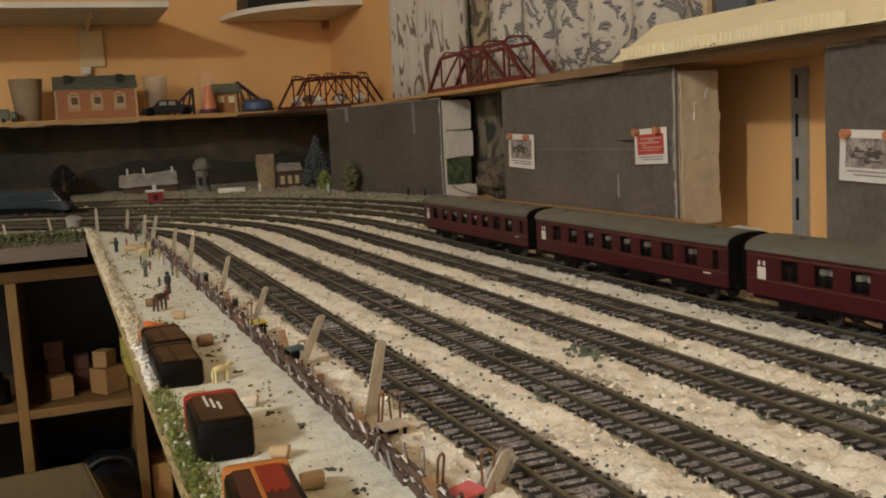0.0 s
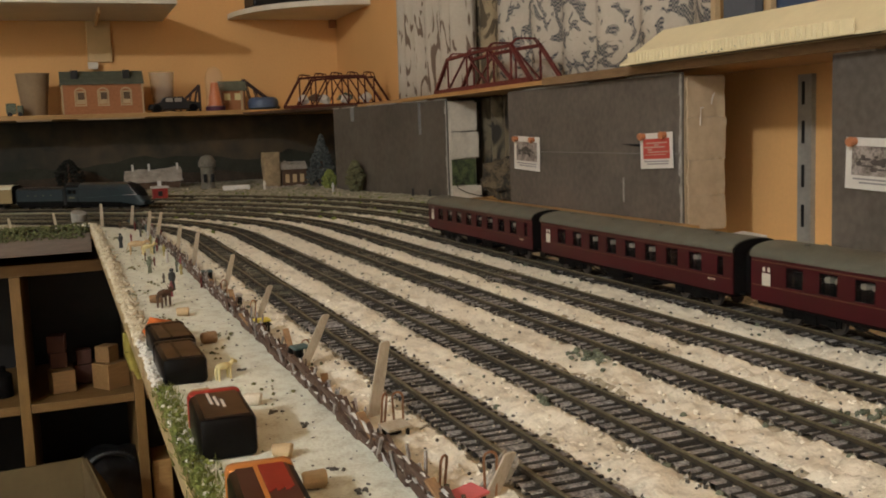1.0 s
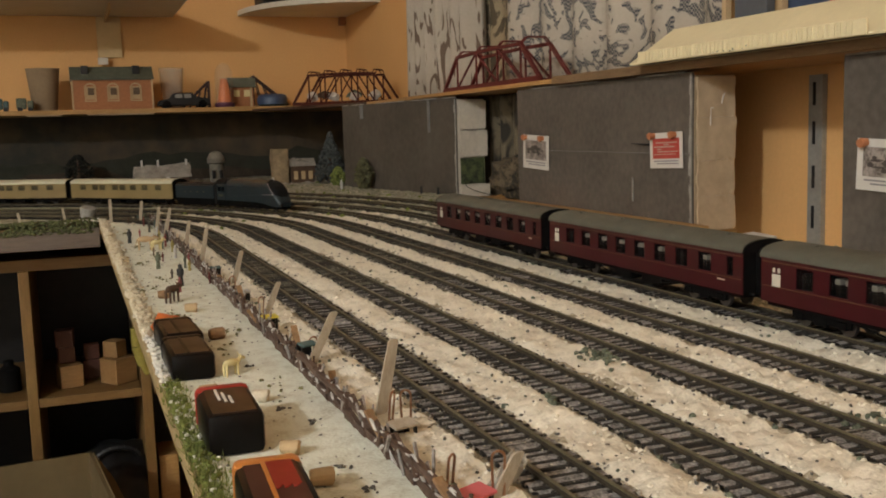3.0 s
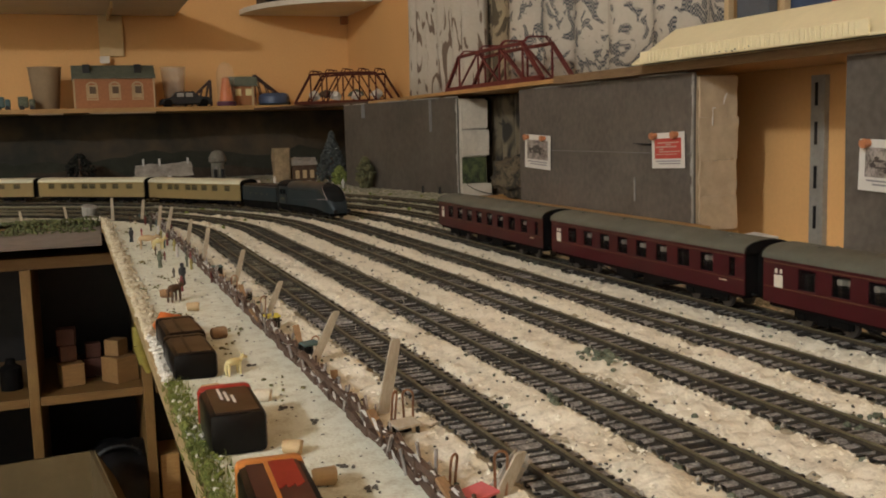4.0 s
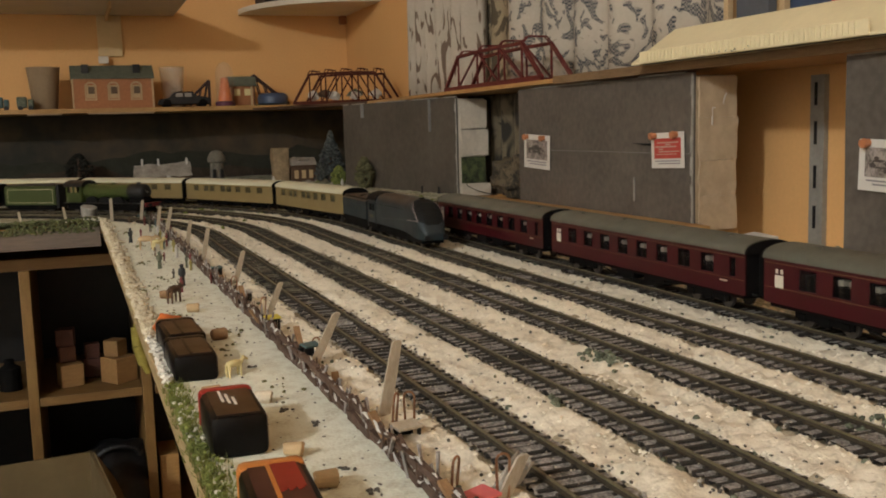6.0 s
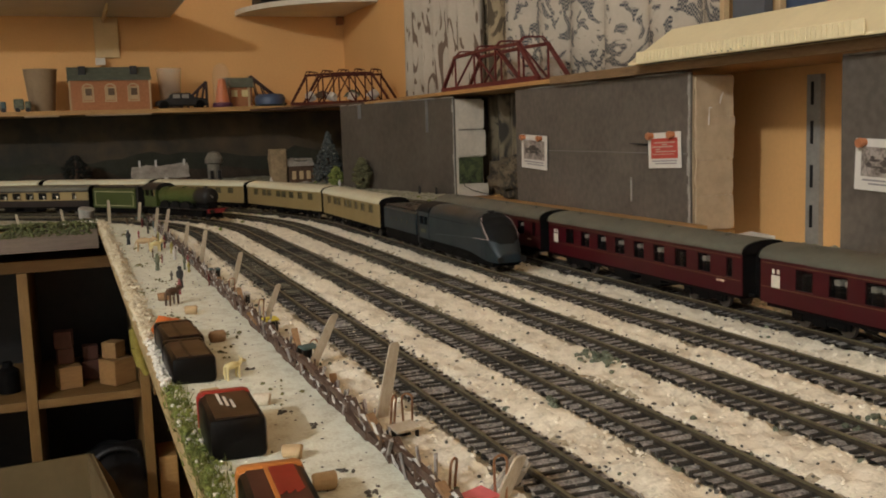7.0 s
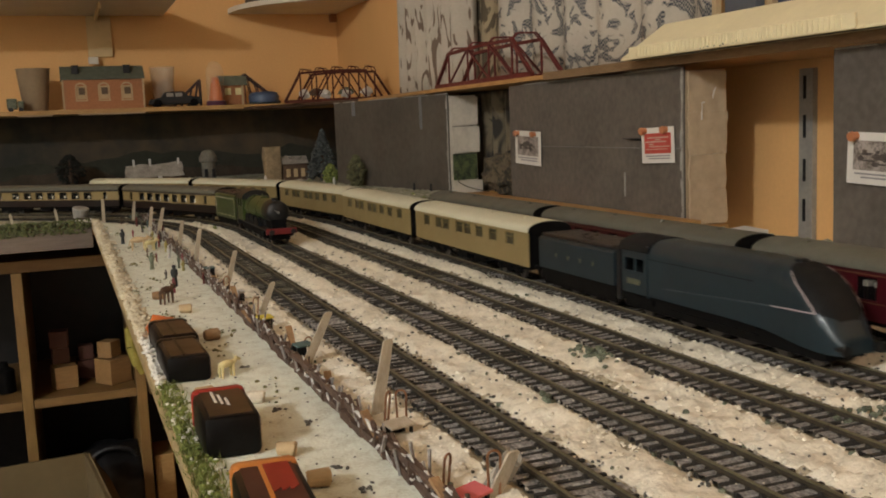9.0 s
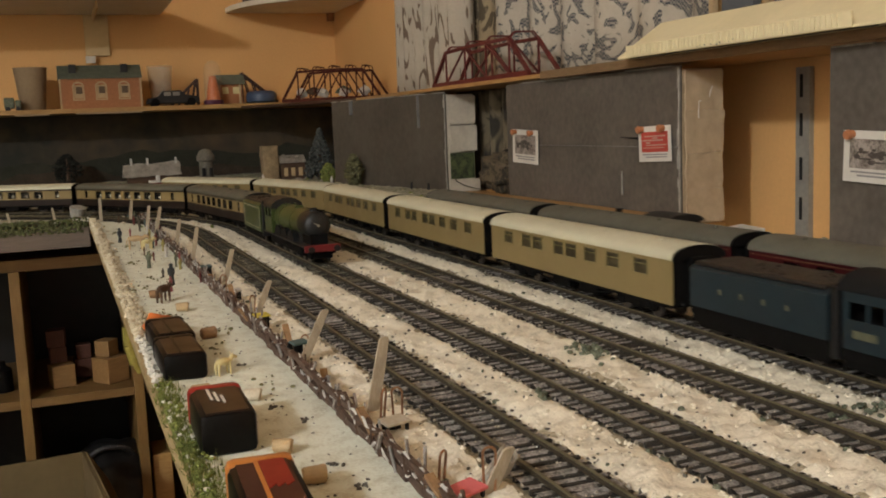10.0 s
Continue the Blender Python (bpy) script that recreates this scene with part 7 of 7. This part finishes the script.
# snow and rubble about the ruin and the pillar, dust on the near track
rnd = random.Random(90)
rubble = [(0.50 + rnd.uniform(-0.05, 0.10), 2.33 + rnd.uniform(-0.04, 0.06), rnd.uniform(0, 0.004), rnd.uniform(0.002, 0.006)) for _ in range(90)]
rubble += [(rnd.uniform(0.500, 0.560), rnd.uniform(2.355, 2.40), rnd.uniform(0.04, 0.062), rnd.uniform(0.002, 0.005)) for _ in range(36)]
scatter("rubble", "snowy rubble about the small ruin", M_DIMSNOW, rubble, rnd)
dust = []
for i in range(900):
    line = rnd.choice(("one", "one", "one", "two", "three"))
    y = 0.22 + 0.9 * rnd.random() ** 1.3
    dust.append((LINES[line][0] + rnd.uniform(-0.0145, 0.0145), y, 0.0032, rnd.uniform(0.0002, 0.0005)))
scatter("ballast_dust", "pale dust grains between the sleepers", M_STONE, dust, rnd)
# scrap of clear wrapping by the fence
bm = bmn()
vs = bmesh.ops.create_grid(bm, x_segments=10, y_segments=10, size=0.009)["verts"]
for v in vs:
    v.co = Vector((v.co.x, v.co.y * 0.4, 0.004 + v.co.x * 0.5 + 0.004 * noise.noise(v.co * 260)))
ob = part("clear_wrapping", bm, M_CLEARBAG, smooth=True)
ob.matrix_basis = pose(0.1325, 0.298, 0.004, 35, -30, 20)
so = ob.modifiers.new("thick", "SOLIDIFY")
so.thickness = 0.0003
tagged(ob, "crumpled scrap of clear plastic wrapping by the fence", "wrapping")

# pale and grey grit that has spilled over the sleepers and along the ballast edges
M_GRIT = mat("pale_grit", (0.50, 0.45, 0.38), 0.9, 0.4, 300, 0.3)
M_DARKGRIT = mat("dark_grit", (0.045, 0.040, 0.036), 0.9, 0.4, 300, 0.3)
rnd = random.Random(77)
pale, dark = [], []
for ln in ("one", "two", "three", "four"):
    for k in range(420):
        s = 0.24 + 1.15 * rnd.random() ** 1.4
        x, y, a = on_line(ln, s)
        side = rnd.choice((-1, 1))
        pale.append((x + side * (0.0150 + abs(rnd.gauss(0, 0.0022))), y, 0.0030, rnd.uniform(0.0006, 0.0015)))
        if k % 2:
            dark.append((x + side * (0.0165 + abs(rnd.gauss(0, 0.0050))), y, 0.0026, rnd.uniform(0.0004, 0.0010)))
        if k % 3 == 0:
            pale.append((x + rnd.uniform(-0.007, 0.007), y, 0.0036, rnd.uniform(0.0004, 0.0009)))
for nm, lb, mt, pts in (("pale_grit", "pale grit spilled along the sleeper ends", M_GRIT, pale), ("dark_grit", "dark grit strewn beside the tracks", M_DARKGRIT, dark)):
    vv, ff = [], []
    for x, y, z, r in pts:
        n = len(vv)
        a = rnd.uniform(0, 3)
        for i in range(4):
            vv.append((x + r * math.cos(a + i * 1.57) * rnd.uniform(0.6, 1.1), y + r * math.sin(a + i * 1.57) * rnd.uniform(0.6, 1.1), z - r * 0.3))
        vv.append((x, y, z + r * rnd.uniform(0.4, 0.9)))
        vv.append((x, y, z - r))
        for i in range(4):
            ff.append((n + i, n + (i + 1) % 4, n + 4))
            ff.append((n + (i + 1) % 4, n + i, n + 5))
    me = bpy.data.meshes.new(nm)
    me.from_pydata(vv, [], ff)
    me.materials.append(mt)
    tagged(new(nm, me), lb, "grit", kind="stuff")

# crumpled patterned cloth stuffed behind the gap between two boxes
bm = bmn()
vs = bmesh.ops.create_icosphere(bm, subdivisions=4, radius=1)["verts"]
for v in vs:
    p = v.co.copy()
    v.co = Vector((p.x * 0.030, p.y * 0.105, max(-0.9, p.z) * 0.036)) * (1 + 0.35 * noise.noise(p * 2.6) + 0.18 * noise.noise(p * 6.0)) + Vector((0.712, 1.500, 0.036))
tagged(part("crumpled_cloth", bm, mat("camouflage_cloth", (0.13, 0.10, 0.062), 0.85, 0.4, 30, 0.3, col2=(0.035, 0.030, 0.022), thresh=(0.44, 0.54)), smooth=True), "crumpled brown patterned cloth stuffed between the boxes", "cloth")
for dx, dy, mt in ((0.60, 2.395, M_BROWN), (0.668, 2.36, M_FOLIAGE)):
    bm = bmn()
    lump(bm, (0, 0, 0.014), 0.022, rnd, 0.5)
    ob = part("dark_bundle", bm, mt)
    ob.matrix_basis = pose(dx, dy, 0.200)
    tagged(ob, "small dark lump lying inside the rusty bridge", "bundle", "bundles in the bridge")

# grass blades in the moss along the layout's edge
rnd = random.Random(12)
vv, ff = [], []
for x, y, z, r in moss:
    if x < 0.02 or y > 1.45:
        continue
    for _ in range(3):
        bx, by = x + rnd.gauss(0, 0.0016), y + rnd.gauss(0, 0.0022)
        a, h = rnd.uniform(0, 6.28), rnd.uniform(0.0008, 0.0034)
        w = rnd.uniform(0.00025, 0.0005)
        tx, ty = bx + rnd.gauss(0, 0.0018), by + rnd.gauss(0, 0.0018)
        n = len(vv)
        vv += [(bx - w * math.cos(a), by - w * math.sin(a), 0.001), (bx + w * math.cos(a), by + w * math.sin(a), 0.001), (bx + w * math.sin(a), by - w * math.cos(a), 0.001), (tx, ty, z + h)]
        ff += [(n, n + 1, n + 3), (n + 1, n + 2, n + 3), (n + 2, n, n + 3)]
me = bpy.data.meshes.new("grass_blades")
me.from_pydata(vv, [], ff)
me.materials.append(mat("grass_fibre", (0.25, 0.28, 0.07), 0.8, 0.4, 60, 0.0))
tagged(new("grass_blades", me), "green grass fibres along the layout's edge", "grass", kind="stuff")


motions()
